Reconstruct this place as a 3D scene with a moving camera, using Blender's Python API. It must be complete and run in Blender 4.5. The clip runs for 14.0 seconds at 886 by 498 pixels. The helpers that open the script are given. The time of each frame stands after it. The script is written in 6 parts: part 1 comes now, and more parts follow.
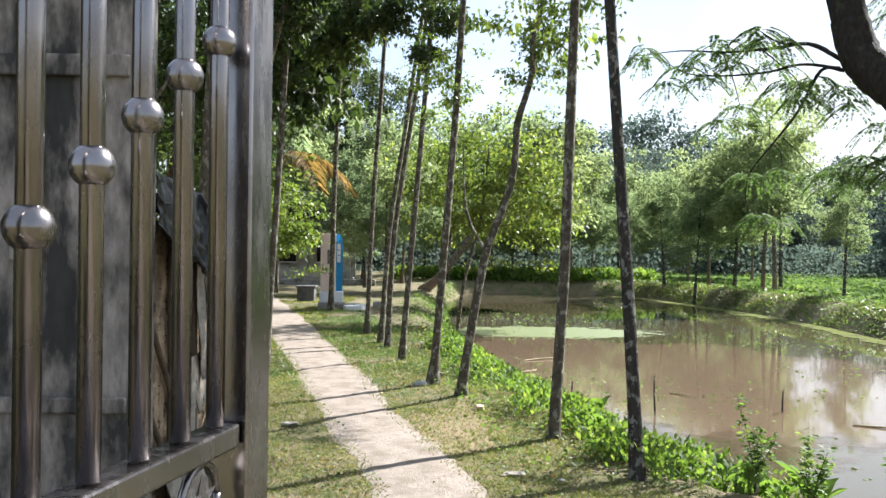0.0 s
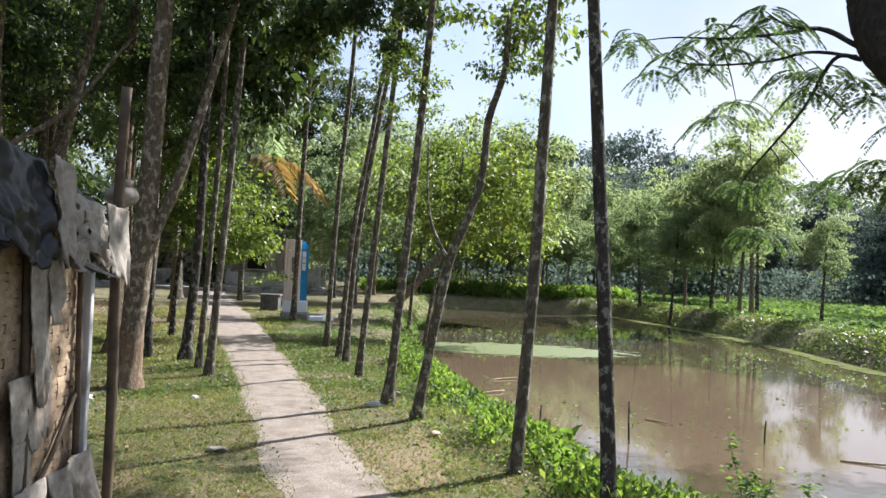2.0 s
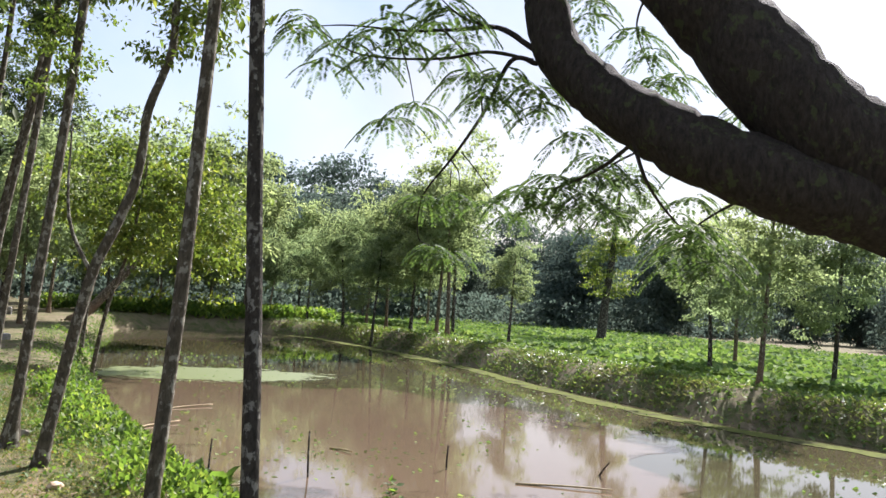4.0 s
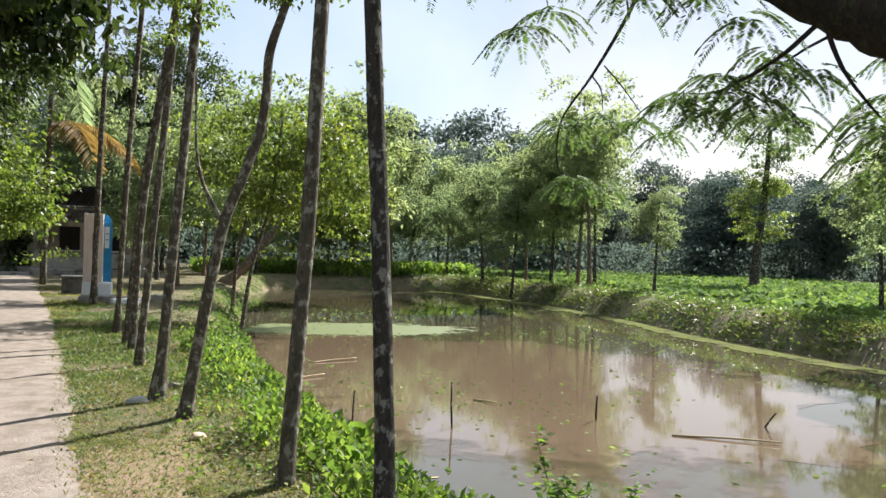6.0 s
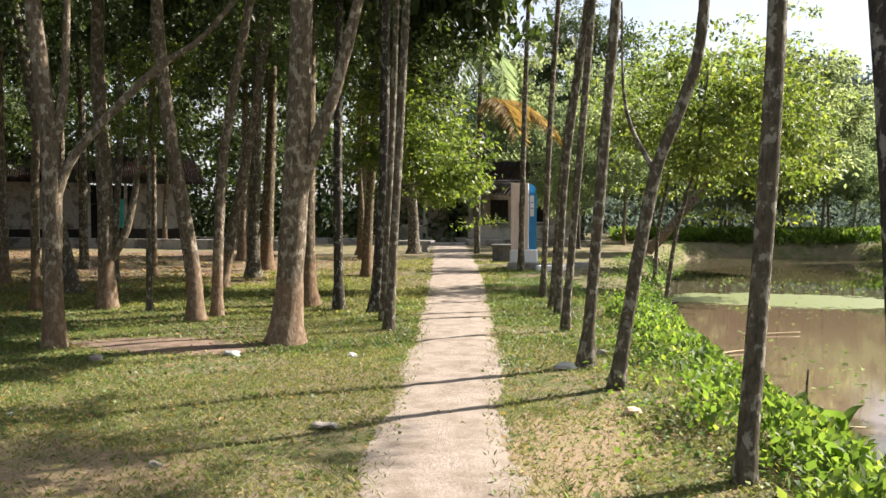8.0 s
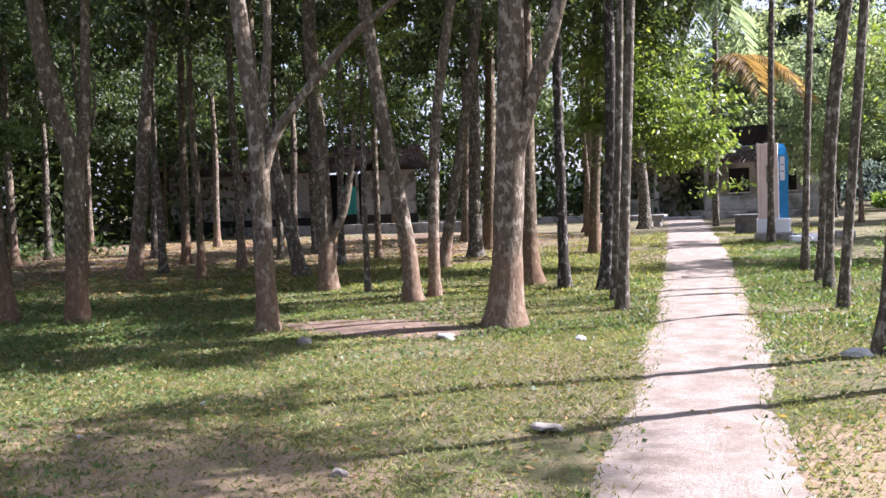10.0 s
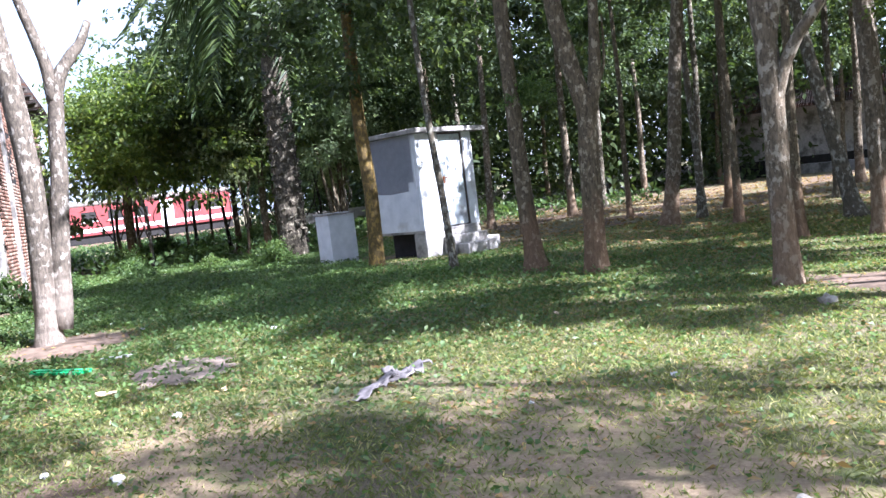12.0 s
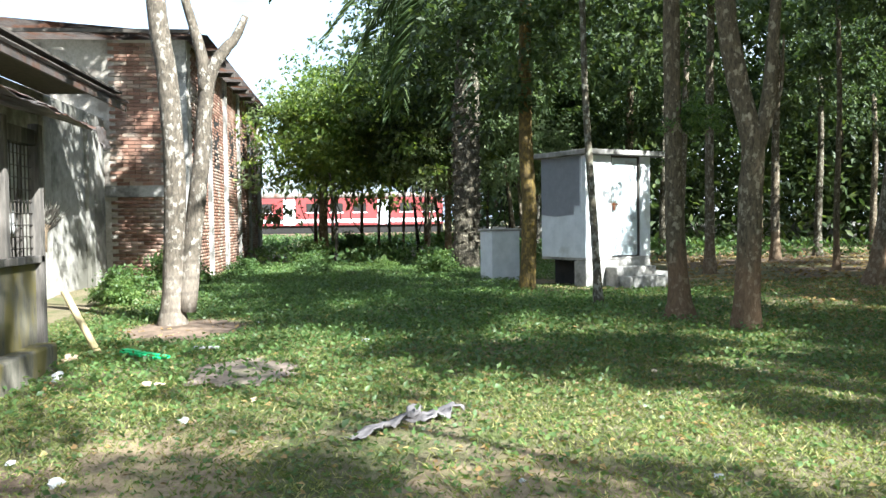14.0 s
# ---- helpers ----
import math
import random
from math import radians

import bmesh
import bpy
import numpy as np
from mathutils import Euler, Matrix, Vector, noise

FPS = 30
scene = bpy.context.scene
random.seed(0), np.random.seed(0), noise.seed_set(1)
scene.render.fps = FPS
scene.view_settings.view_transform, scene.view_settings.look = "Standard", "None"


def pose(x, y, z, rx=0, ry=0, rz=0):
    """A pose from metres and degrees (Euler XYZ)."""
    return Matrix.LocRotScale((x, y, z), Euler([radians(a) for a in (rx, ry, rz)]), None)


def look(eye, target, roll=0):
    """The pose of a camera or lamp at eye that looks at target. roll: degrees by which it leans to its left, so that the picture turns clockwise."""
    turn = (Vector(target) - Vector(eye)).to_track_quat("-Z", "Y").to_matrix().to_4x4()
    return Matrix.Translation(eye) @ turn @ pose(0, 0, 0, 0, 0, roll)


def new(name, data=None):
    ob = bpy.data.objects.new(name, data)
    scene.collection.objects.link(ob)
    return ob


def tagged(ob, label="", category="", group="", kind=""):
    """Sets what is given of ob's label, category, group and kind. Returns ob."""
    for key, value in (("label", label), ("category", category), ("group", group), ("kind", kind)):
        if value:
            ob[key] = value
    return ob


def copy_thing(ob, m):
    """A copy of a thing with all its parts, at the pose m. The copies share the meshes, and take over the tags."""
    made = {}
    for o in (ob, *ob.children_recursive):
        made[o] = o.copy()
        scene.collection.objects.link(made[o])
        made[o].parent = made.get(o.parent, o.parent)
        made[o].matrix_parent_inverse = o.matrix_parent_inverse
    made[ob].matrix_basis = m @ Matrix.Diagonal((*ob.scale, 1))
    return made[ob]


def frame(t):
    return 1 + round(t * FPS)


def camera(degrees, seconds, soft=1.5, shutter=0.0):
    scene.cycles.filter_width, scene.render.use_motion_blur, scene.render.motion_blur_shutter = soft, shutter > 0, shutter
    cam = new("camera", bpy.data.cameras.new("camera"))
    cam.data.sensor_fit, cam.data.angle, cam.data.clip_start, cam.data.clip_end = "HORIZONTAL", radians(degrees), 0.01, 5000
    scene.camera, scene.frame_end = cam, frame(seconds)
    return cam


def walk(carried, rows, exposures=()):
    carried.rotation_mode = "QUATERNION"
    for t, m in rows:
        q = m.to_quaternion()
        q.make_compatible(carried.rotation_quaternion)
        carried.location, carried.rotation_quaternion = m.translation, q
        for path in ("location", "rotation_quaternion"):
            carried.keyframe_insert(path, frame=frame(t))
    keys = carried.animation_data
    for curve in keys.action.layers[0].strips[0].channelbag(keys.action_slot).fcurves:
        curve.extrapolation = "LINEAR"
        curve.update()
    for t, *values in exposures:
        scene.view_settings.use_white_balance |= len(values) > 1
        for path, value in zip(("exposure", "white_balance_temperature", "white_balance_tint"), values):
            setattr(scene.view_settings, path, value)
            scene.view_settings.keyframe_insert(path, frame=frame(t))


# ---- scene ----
# ---- camera and walk: seconds, x, y, z, yaw, pitch, roll ----
cam = camera(56.0, 14.0)
ROWS = [
    (0.00, -0.070, 0.026, 1.807, -0.29, 0.07, -0.70),
    (0.50, -0.073, 0.279, 1.815, -2.31, -0.11, -0.51),
    (1.00, -0.044, 0.540, 1.792, -3.36, -1.65, -0.40),
    (1.50, 0.057, 0.811, 1.742, -0.87, -0.83, -1.63),
    (2.00, 0.140, 0.995, 1.750, -1.87, 1.06, -2.48),
    (2.50, 0.221, 1.209, 1.763, -4.55, 0.64, -2.36),
    (3.00, 0.370, 1.444, 1.773, -5.60, 0.63, -4.01),
    (3.50, 0.521, 1.654, 1.772, -13.04, 2.77, -5.64),
    (3.70, 0.614, 1.754, 1.764, -17.06, 3.46, -4.64),
    (4.75, 0.790, 2.080, 1.690, -25.50, 2.90, -3.60),
    (5.80, 0.867, 2.366, 1.598, -16.19, 0.74, -1.66),
    (6.00, 0.894, 2.441, 1.599, -12.04, 0.04, -1.57),
    (6.50, 0.889, 2.702, 1.544, -1.54, -1.33, -1.08),
    (7.00, 0.815, 2.918, 1.514, 7.19, -1.53, -0.08),
    (7.50, 0.804, 3.155, 1.469, 13.09, -1.78, -0.46),
    (7.70, 0.778, 3.254, 1.455, 14.37, -2.06, -0.34),
    (8.85, 0.560, 3.860, 1.345, 20.80, -2.80, 0.90),
    (10.00, 0.306, 4.487, 1.251, 31.45, -3.25, 2.51),
    (10.50, 0.198, 4.713, 1.212, 40.29, -3.64, 3.29),
    (11.00, 0.115, 4.949, 1.172, 52.04, -3.65, 5.26),
    (11.50, 0.083, 5.211, 1.189, 62.28, -3.98, 6.06),
    (12.00, -0.016, 5.502, 1.174, 69.07, -4.02, 6.89),
    (12.50, -0.113, 5.811, 1.161, 76.67, -4.05, 6.31),
    (13.00, -0.179, 6.078, 1.155, 81.01, -3.61, 3.70),
    (13.50, -0.301, 6.372, 1.152, 83.09, -2.52, 1.30),
    (14.00, -0.394, 6.653, 1.141, 84.20, -1.87, 0.78),
]
EXPOSURES = [(0.0, 1.85, 5950, 13), (1.0, 1.72, 5950, 14), (2.5, 1.48, 5900, 16), (3.7, 1.55, 6050, 18), (5.8, 1.48, 6200, 14), (6.5, 1.38, 6200, 12), (7.5, 1.68, 6850, 15), (8.5, 1.8, 6500, 18), (10.0, 2.1, 5750, 30), (10.5, 2.22, 5550, 34), (11.0, 2.55, 5350, 34), (11.5, 2.68, 5350, 28), (12.5, 2.58, 5350, 18), (14.0, 2.5, 5750, 5)]
walk(cam, [(t, pose(x, y, z, 90 + pitch, roll, yaw)) for t, x, y, z, yaw, pitch, roll in ROWS], EXPOSURES)

# ---- world, sun, light ----
SUN_AZ, SUN_EL = radians(-50.0), radians(40.0)   # azimuth from +y, positive to the left
sun_dir = Vector((-math.sin(SUN_AZ) * math.cos(SUN_EL), math.cos(SUN_AZ) * math.cos(SUN_EL), math.sin(SUN_EL)))
world = bpy.data.worlds.new("world")
scene.world = world
world.use_nodes = True
wn = world.node_tree
wn.nodes.clear()
sky = wn.nodes.new("ShaderNodeTexSky")
sky.sky_type, sky.sun_disc = "NISHITA", False
sky.sun_elevation, sky.sun_rotation = SUN_EL, radians(50.0)
sky.air_density, sky.dust_density, sky.ozone_density = 1.4, 1.6, 1.5
w_tc = wn.nodes.new("ShaderNodeTexCoord")
w_no = wn.nodes.new("ShaderNodeTexNoise")
w_no.inputs["Scale"].default_value, w_no.inputs["Detail"].default_value = 2.2, 7.0
w_ra = wn.nodes.new("ShaderNodeValToRGB")
w_ra.color_ramp.elements[0].position, w_ra.color_ramp.elements[1].position = 0.42, 0.72
w_ra.color_ramp.elements[0].color, w_ra.color_ramp.elements[1].color = (0.68, 0.68, 0.68, 1), (0.95, 0.95, 0.95, 1)
w_mx = wn.nodes.new("ShaderNodeMix")
w_mx.data_type = "RGBA"
w_cl = wn.nodes.new("ShaderNodeTexNoise")
w_cl.inputs["Scale"].default_value, w_cl.inputs["Detail"].default_value = 3.4, 8.0
w_cr = wn.nodes.new("ShaderNodeValToRGB")
w_cr.color_ramp.elements[0].position, w_cr.color_ramp.elements[1].position = 0.36, 0.64
w_cr.color_ramp.elements[0].color, w_cr.color_ramp.elements[1].color = (0.60, 0.74, 0.97, 1), (0.93, 0.96, 1.0, 1)
w_sc = wn.nodes.new("ShaderNodeVectorMath")
w_sc.operation = "SCALE"
w_sc.inputs["Scale"].default_value = 3.9
wn.links.new(w_tc.outputs["Generated"], w_cl.inputs["Vector"])
wn.links.new(w_cl.outputs["Fac"], w_cr.inputs["Fac"])
wn.links.new(w_cr.outputs["Color"], w_sc.inputs[0])
wn.links.new(w_sc.outputs["Vector"], w_mx.inputs["B"])
w_bg = wn.nodes.new("ShaderNodeBackground")
w_bg.inputs["Strength"].default_value = 0.08
w_out = wn.nodes.new("ShaderNodeOutputWorld")
wn.links.new(w_tc.outputs["Generated"], w_no.inputs["Vector"])
wn.links.new(w_no.outputs["Fac"], w_ra.inputs["Fac"])
wn.links.new(w_ra.outputs["Color"], w_mx.inputs["Factor"])
wn.links.new(sky.outputs["Color"], w_mx.inputs["A"])
wn.links.new(w_mx.outputs["Result"], w_bg.inputs["Color"])
wn.links.new(w_bg.outputs["Background"], w_out.inputs["Surface"])
sun_data = bpy.data.lights.new("sun", "SUN")
sun_data.energy, sun_data.angle, sun_data.color = 5.0, radians(0.6), (1.0, 0.95, 0.87)
sun = new("sun", sun_data)
sun.matrix_world = look(sun_dir * 60, (0, 0, 0))

# ---- materials ----


class Nodes:
    """A small wrapper that makes a node material."""

    def __init__(self, name):
        self.mat = bpy.data.materials.new(name)
        self.mat.use_nodes = True
        self.tree = self.mat.node_tree
        self.bsdf = self.tree.nodes["Principled BSDF"]
        self.out = self.tree.nodes["Material Output"]

    def add(self, kind, **values):
        node = self.tree.nodes.new(kind)
        for key, value in values.items():
            node.inputs[key.replace("_", " ")].default_value = value
        return node

    def link(self, a, b):
        self.tree.links.new(a, b)

    def coords(self, scale=(1, 1, 1), world_space=False):
        tc = self.add("ShaderNodeTexCoord")
        mp = self.add("ShaderNodeMapping")
        mp.inputs["Scale"].default_value = scale
        if world_space:
            geo = self.add("ShaderNodeNewGeometry")
            self.link(geo.outputs["Position"], mp.inputs["Vector"])
        else:
            self.link(tc.outputs["Object"], mp.inputs["Vector"])
        return mp.outputs["Vector"]

    def noise(self, vec, scale, detail=4.0, rough=0.55):
        n = self.add("ShaderNodeTexNoise", Scale=scale, Detail=detail, Roughness=rough)
        self.link(vec, n.inputs["Vector"])
        return n.outputs["Fac"]

    def ramp(self, fac, stops):
        r = self.add("ShaderNodeValToRGB")
        els = r.color_ramp.elements
        while len(els) < len(stops):
            els.new(0.5)
        for el, (p, c) in zip(els, stops):
            el.position, el.color = p, (c, c, c, 1) if not isinstance(c, tuple) else (*c, 1)
        self.link(fac, r.inputs["Fac"])
        return r.outputs["Color"]

    def mix(self, fac, a, b, blend="MIX"):
        m = self.add("ShaderNodeMix")
        m.data_type, m.blend_type = "RGBA", blend
        for value, sock in ((fac, "Factor"), (a, "A"), (b, "B")):
            if isinstance(value, (int, float)):
                m.inputs[sock].default_value = value
            elif isinstance(value, tuple):
                m.inputs[sock].default_value = (*value, 1)
            else:
                self.link(value, m.inputs[sock])
        return m.outputs["Result"]

    def bump(self, height, strength=0.4, distance=0.02):
        b = self.add("ShaderNodeBump", Strength=strength, Distance=distance)
        self.link(height, b.inputs["Height"])
        self.link(b.outputs["Normal"], self.bsdf.inputs["Normal"])
        return b.outputs["Normal"]

    def finish(self, color, rough=0.8, metal=0.0, spec=0.3):
        if isinstance(color, tuple):
            self.bsdf.inputs["Base Color"].default_value = (*color, 1)
        else:
            self.link(color, self.bsdf.inputs["Base Color"])
        if isinstance(rough, (int, float)):
            self.bsdf.inputs["Roughness"].default_value = rough
        else:
            self.link(rough, self.bsdf.inputs["Roughness"])
        self.bsdf.inputs["Metallic"].default_value = metal
        self.bsdf.inputs["Specular IOR Level"].default_value = spec
        return self.mat


def leaf_material(name, dark, light, glow, through_share=0.5, rough=0.45, shine=(1.7, 1.75, 0.95)):
    n = Nodes(name)
    geo = n.add("ShaderNodeNewGeometry")
    info = n.add("ShaderNodeObjectInfo")
    col = n.ramp(geo.outputs["Random Per Island"], [(0.0, dark), (0.75, light), (1.0, glow)])
    patch = n.ramp(n.noise(n.coords(world_space=True), 0.35, 2.0), [(0.3, 0.7), (0.7, 1.25)])
    col = n.mix(1.0, col, patch, "MULTIPLY")
    tint = n.ramp(info.outputs["Random"], [(0.0, (0.85, 0.9, 0.9)), (1.0, (1.15, 1.1, 0.95))])
    col = n.mix(1.0, col, tint, "MULTIPLY")
    n.finish(col, rough, 0.0, 0.35 if rough < 0.8 else 0.06)
    tr = n.add("ShaderNodeBsdfTranslucent")
    n.link(n.mix(1.0, col, shine, "MULTIPLY"), tr.inputs["Color"])
    ms = n.add("ShaderNodeMixShader", Fac=through_share)
    n.link(n.bsdf.outputs["BSDF"], ms.inputs[1])
    n.link(tr.outputs["BSDF"], ms.inputs[2])
    n.link(ms.outputs["Shader"], n.out.inputs["Surface"])
    return n.mat


def bark_material(name, dark, mid, lichen, share=0.5, ring=0.0, foot=None):
    n = Nodes(name)
    v = n.coords((1, 1, 0.35), world_space=True)
    fine = n.noise(v, 38, 6, 0.7)
    col = n.mix(n.ramp(fine, [(0.35, 0.0), (0.65, 1.0)]), dark, mid)
    spots = n.noise(n.coords((1, 1, 0.7), world_space=True), 15.0, 6, 0.62)
    spots = n.ramp(spots, [(0.62 - 0.2 * share, 0.0), (0.67 - 0.2 * share, 0.9)])
    col = n.mix(spots, col, n.mix(fine, tuple(0.7 * c for c in lichen), lichen))
    if foot:
        # splashed red soil and rusty lichen low on the trunk
        xyz = n.add("ShaderNodeSeparateXYZ")
        n.link(n.coords(world_space=True), xyz.inputs["Vector"])
        rise = n.add("ShaderNodeMath")
        rise.operation = "MULTIPLY_ADD"
        n.link(n.noise(n.coords((1, 1, 0.5), world_space=True), 6.0, 5, 0.7), rise.inputs[0])
        rise.inputs[1].default_value = -1.15
        n.link(xyz.outputs["Z"], rise.inputs[2])
        col = n.mix(n.ramp(rise.outputs[0], [(0.0, 0.5), (0.3, 0.0)]), col, n.mix(fine, tuple(0.5 * c for c in foot), foot))
    height = fine
    if ring:
        w = n.add("ShaderNodeTexWave", Scale=ring, Distortion=1.5, Detail=2.0)
        w.bands_direction = "Z"
        n.link(n.coords(world_space=True), w.inputs["Vector"])
        col = n.mix(n.ramp(w.outputs["Fac"], [(0.0, 0.35), (0.25, 0.0)]), col, dark)
    n.bump(height, 0.9, 0.02)
    return n.finish(col, 0.9, 0.0, 0.15)


def rough_material(name, a, b, scale=6.0, stain=None, stain_scale=1.2, rough=0.85, bump=0.3, spec=0.2, metal=0.0, stretch=(1, 1, 1), cut=0.5):
    n = Nodes(name)
    v = n.coords(stretch, world_space=True)
    fine = n.noise(v, scale, 6, 0.65)
    col = n.mix(n.ramp(fine, [(0.3, 0.0), (0.7, 1.0)]), a, b)
    if stain:
        big = n.noise(v, stain_scale, 5, 0.6)
        col = n.mix(n.ramp(big, [(cut, 0.0), (cut + 0.12, 0.9)]), col, stain)
    n.bump(fine, bump, 0.01)
    return n.finish(col, rough, metal, spec)


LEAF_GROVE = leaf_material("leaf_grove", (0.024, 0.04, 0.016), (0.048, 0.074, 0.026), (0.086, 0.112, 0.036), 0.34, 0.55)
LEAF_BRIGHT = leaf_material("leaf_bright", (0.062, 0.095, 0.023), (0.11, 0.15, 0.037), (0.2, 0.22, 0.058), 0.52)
# paler, greyer leaves for trees further off, with light haze put into the colour
LEAF_FAR_HAZED = leaf_material("leaf_far_hazed", (0.13, 0.16, 0.095), (0.175, 0.21, 0.125), (0.23, 0.255, 0.155), 0.68, 0.8, (1.55, 1.65, 1.2))
# greyed, bluish leaf colour: distance haze is mixed into the base tones
LEAF_HILL_HAZED = leaf_material("leaf_hill_hazed", (0.06, 0.082, 0.07), (0.078, 0.1, 0.085), (0.095, 0.115, 0.095), 0.5, 0.9, (1.3, 1.4, 1.4))
LEAF_FEATHER = leaf_material("leaf_feather", (0.042, 0.072, 0.03), (0.066, 0.108, 0.04), (0.1, 0.145, 0.05), 0.48, 0.7)
LEAF_BANK = leaf_material("leaf_bank", (0.055, 0.105, 0.025), (0.11, 0.175, 0.04), (0.2, 0.255, 0.065), 0.5, 0.6)
LEAF_WEED = leaf_material("leaf_weed", (0.05, 0.09, 0.03), (0.09, 0.145, 0.045), (0.15, 0.2, 0.075), 0.42)
LEAF_DRY = leaf_material("leaf_dry", (0.16, 0.10, 0.05), (0.27, 0.175, 0.075), (0.36, 0.24, 0.1), 0.3, 0.6)
LEAF_FROND = leaf_material("leaf_frond", (0.15, 0.105, 0.045), (0.25, 0.18, 0.07), (0.34, 0.26, 0.11), 0.4, 0.6, (1.5, 1.4, 0.95))
LEAF_LOTUS = leaf_material("leaf_lotus", (0.08, 0.14, 0.05), (0.13, 0.2, 0.07), (0.22, 0.28, 0.13), 0.3, 0.85)
GRASS = leaf_material("grass_blade", (0.085, 0.105, 0.03), (0.15, 0.172, 0.055), (0.33, 0.295, 0.15), 0.35, 0.65)
BARK_GREY = bark_material("bark_grey", (0.05, 0.04, 0.026), (0.155, 0.124, 0.084), (0.31, 0.272, 0.205), 0.46, foot=(0.26, 0.165, 0.10))
BARK_TWIN = bark_material("bark_twin", (0.05, 0.042, 0.032), (0.15, 0.125, 0.096), (0.34, 0.31, 0.26), 0.36, 1.7, (0.3, 0.25, 0.2))
BARK_BROWN = bark_material("bark_brown", (0.045, 0.035, 0.022), (0.135, 0.107, 0.066), (0.29, 0.25, 0.17), 0.34, foot=(0.24, 0.14, 0.08))
BARK_DARK = bark_material("bark_dark", (0.022, 0.02, 0.016), (0.06, 0.052, 0.04), (0.24, 0.23, 0.19), 0.42)
BARK_SLIM = bark_material("bark_slim", (0.045, 0.038, 0.026), (0.125, 0.107, 0.075), (0.30, 0.285, 0.225), 0.45, 1.1)
BARK_BOUGH = bark_material("bark_bough", (0.018, 0.015, 0.012), (0.046, 0.038, 0.03), (0.06, 0.068, 0.03), 0.3)
BARK_YELLOW = bark_material("bark_yellow", (0.06, 0.045, 0.022), (0.15, 0.105, 0.04), (0.24, 0.165, 0.05), 0.55)
BARK_PALM = bark_material("bark_palm", (0.03, 0.026, 0.02), (0.10, 0.085, 0.06), (0.3, 0.27, 0.2), 0.35, 2.2)
SOIL_FOOT = rough_material("reddish_soil", (0.10, 0.07, 0.05), (0.205, 0.15, 0.108), 9, (0.075, 0.055, 0.038), 2.5, 0.95, 0.6)
CONCRETE = rough_material("weathered_concrete", (0.22, 0.21, 0.19), (0.38, 0.36, 0.33), 14, (0.09, 0.085, 0.075), 1.6)
WHITEWASH = rough_material("whitewash", (0.52, 0.535, 0.54), (0.68, 0.69, 0.69), 5, (0.40, 0.385, 0.345), 1.3, 0.8, 0.12, cut=0.6)
STONE_DARK = rough_material("dark_stone", (0.075, 0.075, 0.072), (0.16, 0.158, 0.15), 12, (0.05, 0.05, 0.045), 2.0)
PLASTER_GREY = rough_material("grey_plaster", (0.36, 0.37, 0.39), (0.44, 0.45, 0.47), 9, rough=0.9, bump=0.1)
PLASTER_OLD = rough_material("old_plaster", (0.30, 0.285, 0.25), (0.47, 0.45, 0.40), 7, (0.15, 0.145, 0.105), 1.1, 0.9, 0.4, cut=0.48)
PLANK_OLD = rough_material("weathered_plank", (0.06, 0.055, 0.05), (0.17, 0.15, 0.13), 9, (0.03, 0.03, 0.028), 1.5, 0.9, 0.5, stretch=(3, 3, 0.4))
WALL_DARK = rough_material("mouldy_wall", (0.085, 0.075, 0.062), (0.36, 0.315, 0.27), 9, (0.022, 0.022, 0.02), 3.2, 0.92, 0.9, stretch=(1.5, 1.5, 0.6), cut=0.46)
BAMBOO = rough_material("bamboo_mat", (0.2, 0.14, 0.085), (0.38, 0.29, 0.19), 26, (0.1, 0.07, 0.045), 3.5, 0.8, 0.4)
BAMBOO_DARK = rough_material("bamboo_dark", (0.05, 0.037, 0.026), (0.13, 0.095, 0.06), 16, rough=0.7)
BAMBOO_CLEAN = rough_material("bamboo_pole", (0.32, 0.25, 0.13), (0.45, 0.36, 0.2), 12, rough=0.6)
PLASTIC_BLACK = rough_material("black_plastic", (0.006, 0.006, 0.007), (0.016, 0.016, 0.018), 8, rough=0.38, spec=0.4)
SACK = rough_material("torn_sack", (0.2, 0.178, 0.145), (0.36, 0.33, 0.28), 22, (0.15, 0.125, 0.095), 6.0, 0.85)
SHEET_WHITE = rough_material("white_sheet", (0.36, 0.36, 0.35), (0.52, 0.52, 0.50), 9, (0.25, 0.24, 0.22), 4.0, 0.55)
BRICK_MAT = None
STEEL = None
TIN = rough_material("rusty_tin", (0.16, 0.14, 0.125), (0.34, 0.31, 0.28), 7, (0.14, 0.06, 0.03), 2.2, 0.55, 0.2, 0.4, 0.5)
TIN_DARK = rough_material("dark_tin", (0.05, 0.045, 0.042), (0.12, 0.10, 0.09), 6, (0.10, 0.045, 0.025), 2.0, 0.6, 0.2, 0.3, 0.3)
DOOR_GREY = rough_material("painted_tin_door", (0.42, 0.47, 0.49), (0.55, 0.60, 0.61), 7, (0.3, 0.3, 0.29), 4.0, 0.45, 0.15, 0.4)
FRAME_DARK = rough_material("dark_frame", (0.05, 0.045, 0.04), (0.1, 0.085, 0.07), 14)
RUST = rough_material("rust", (0.16, 0.06, 0.03), (0.28, 0.11, 0.05), 30)
RED = rough_material("red_paint", (0.19, 0.04, 0.04), (0.26, 0.058, 0.055), 3, rough=0.5)
WHITE = rough_material("white_paint", (0.7, 0.72, 0.73), (0.8, 0.81, 0.82), 3, rough=0.5)
BLUE = rough_material("blue_paint", (0.05, 0.28, 0.5), (0.09, 0.38, 0.62), 3, rough=0.5)
PINK = rough_material("pale_pink_paint", (0.66, 0.52, 0.44), (0.78, 0.66, 0.58), 4, rough=0.7)
# near-black: shade of unlit interiors put into the colour; also on plain dark parts
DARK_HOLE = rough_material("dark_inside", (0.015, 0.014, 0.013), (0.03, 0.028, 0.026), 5)
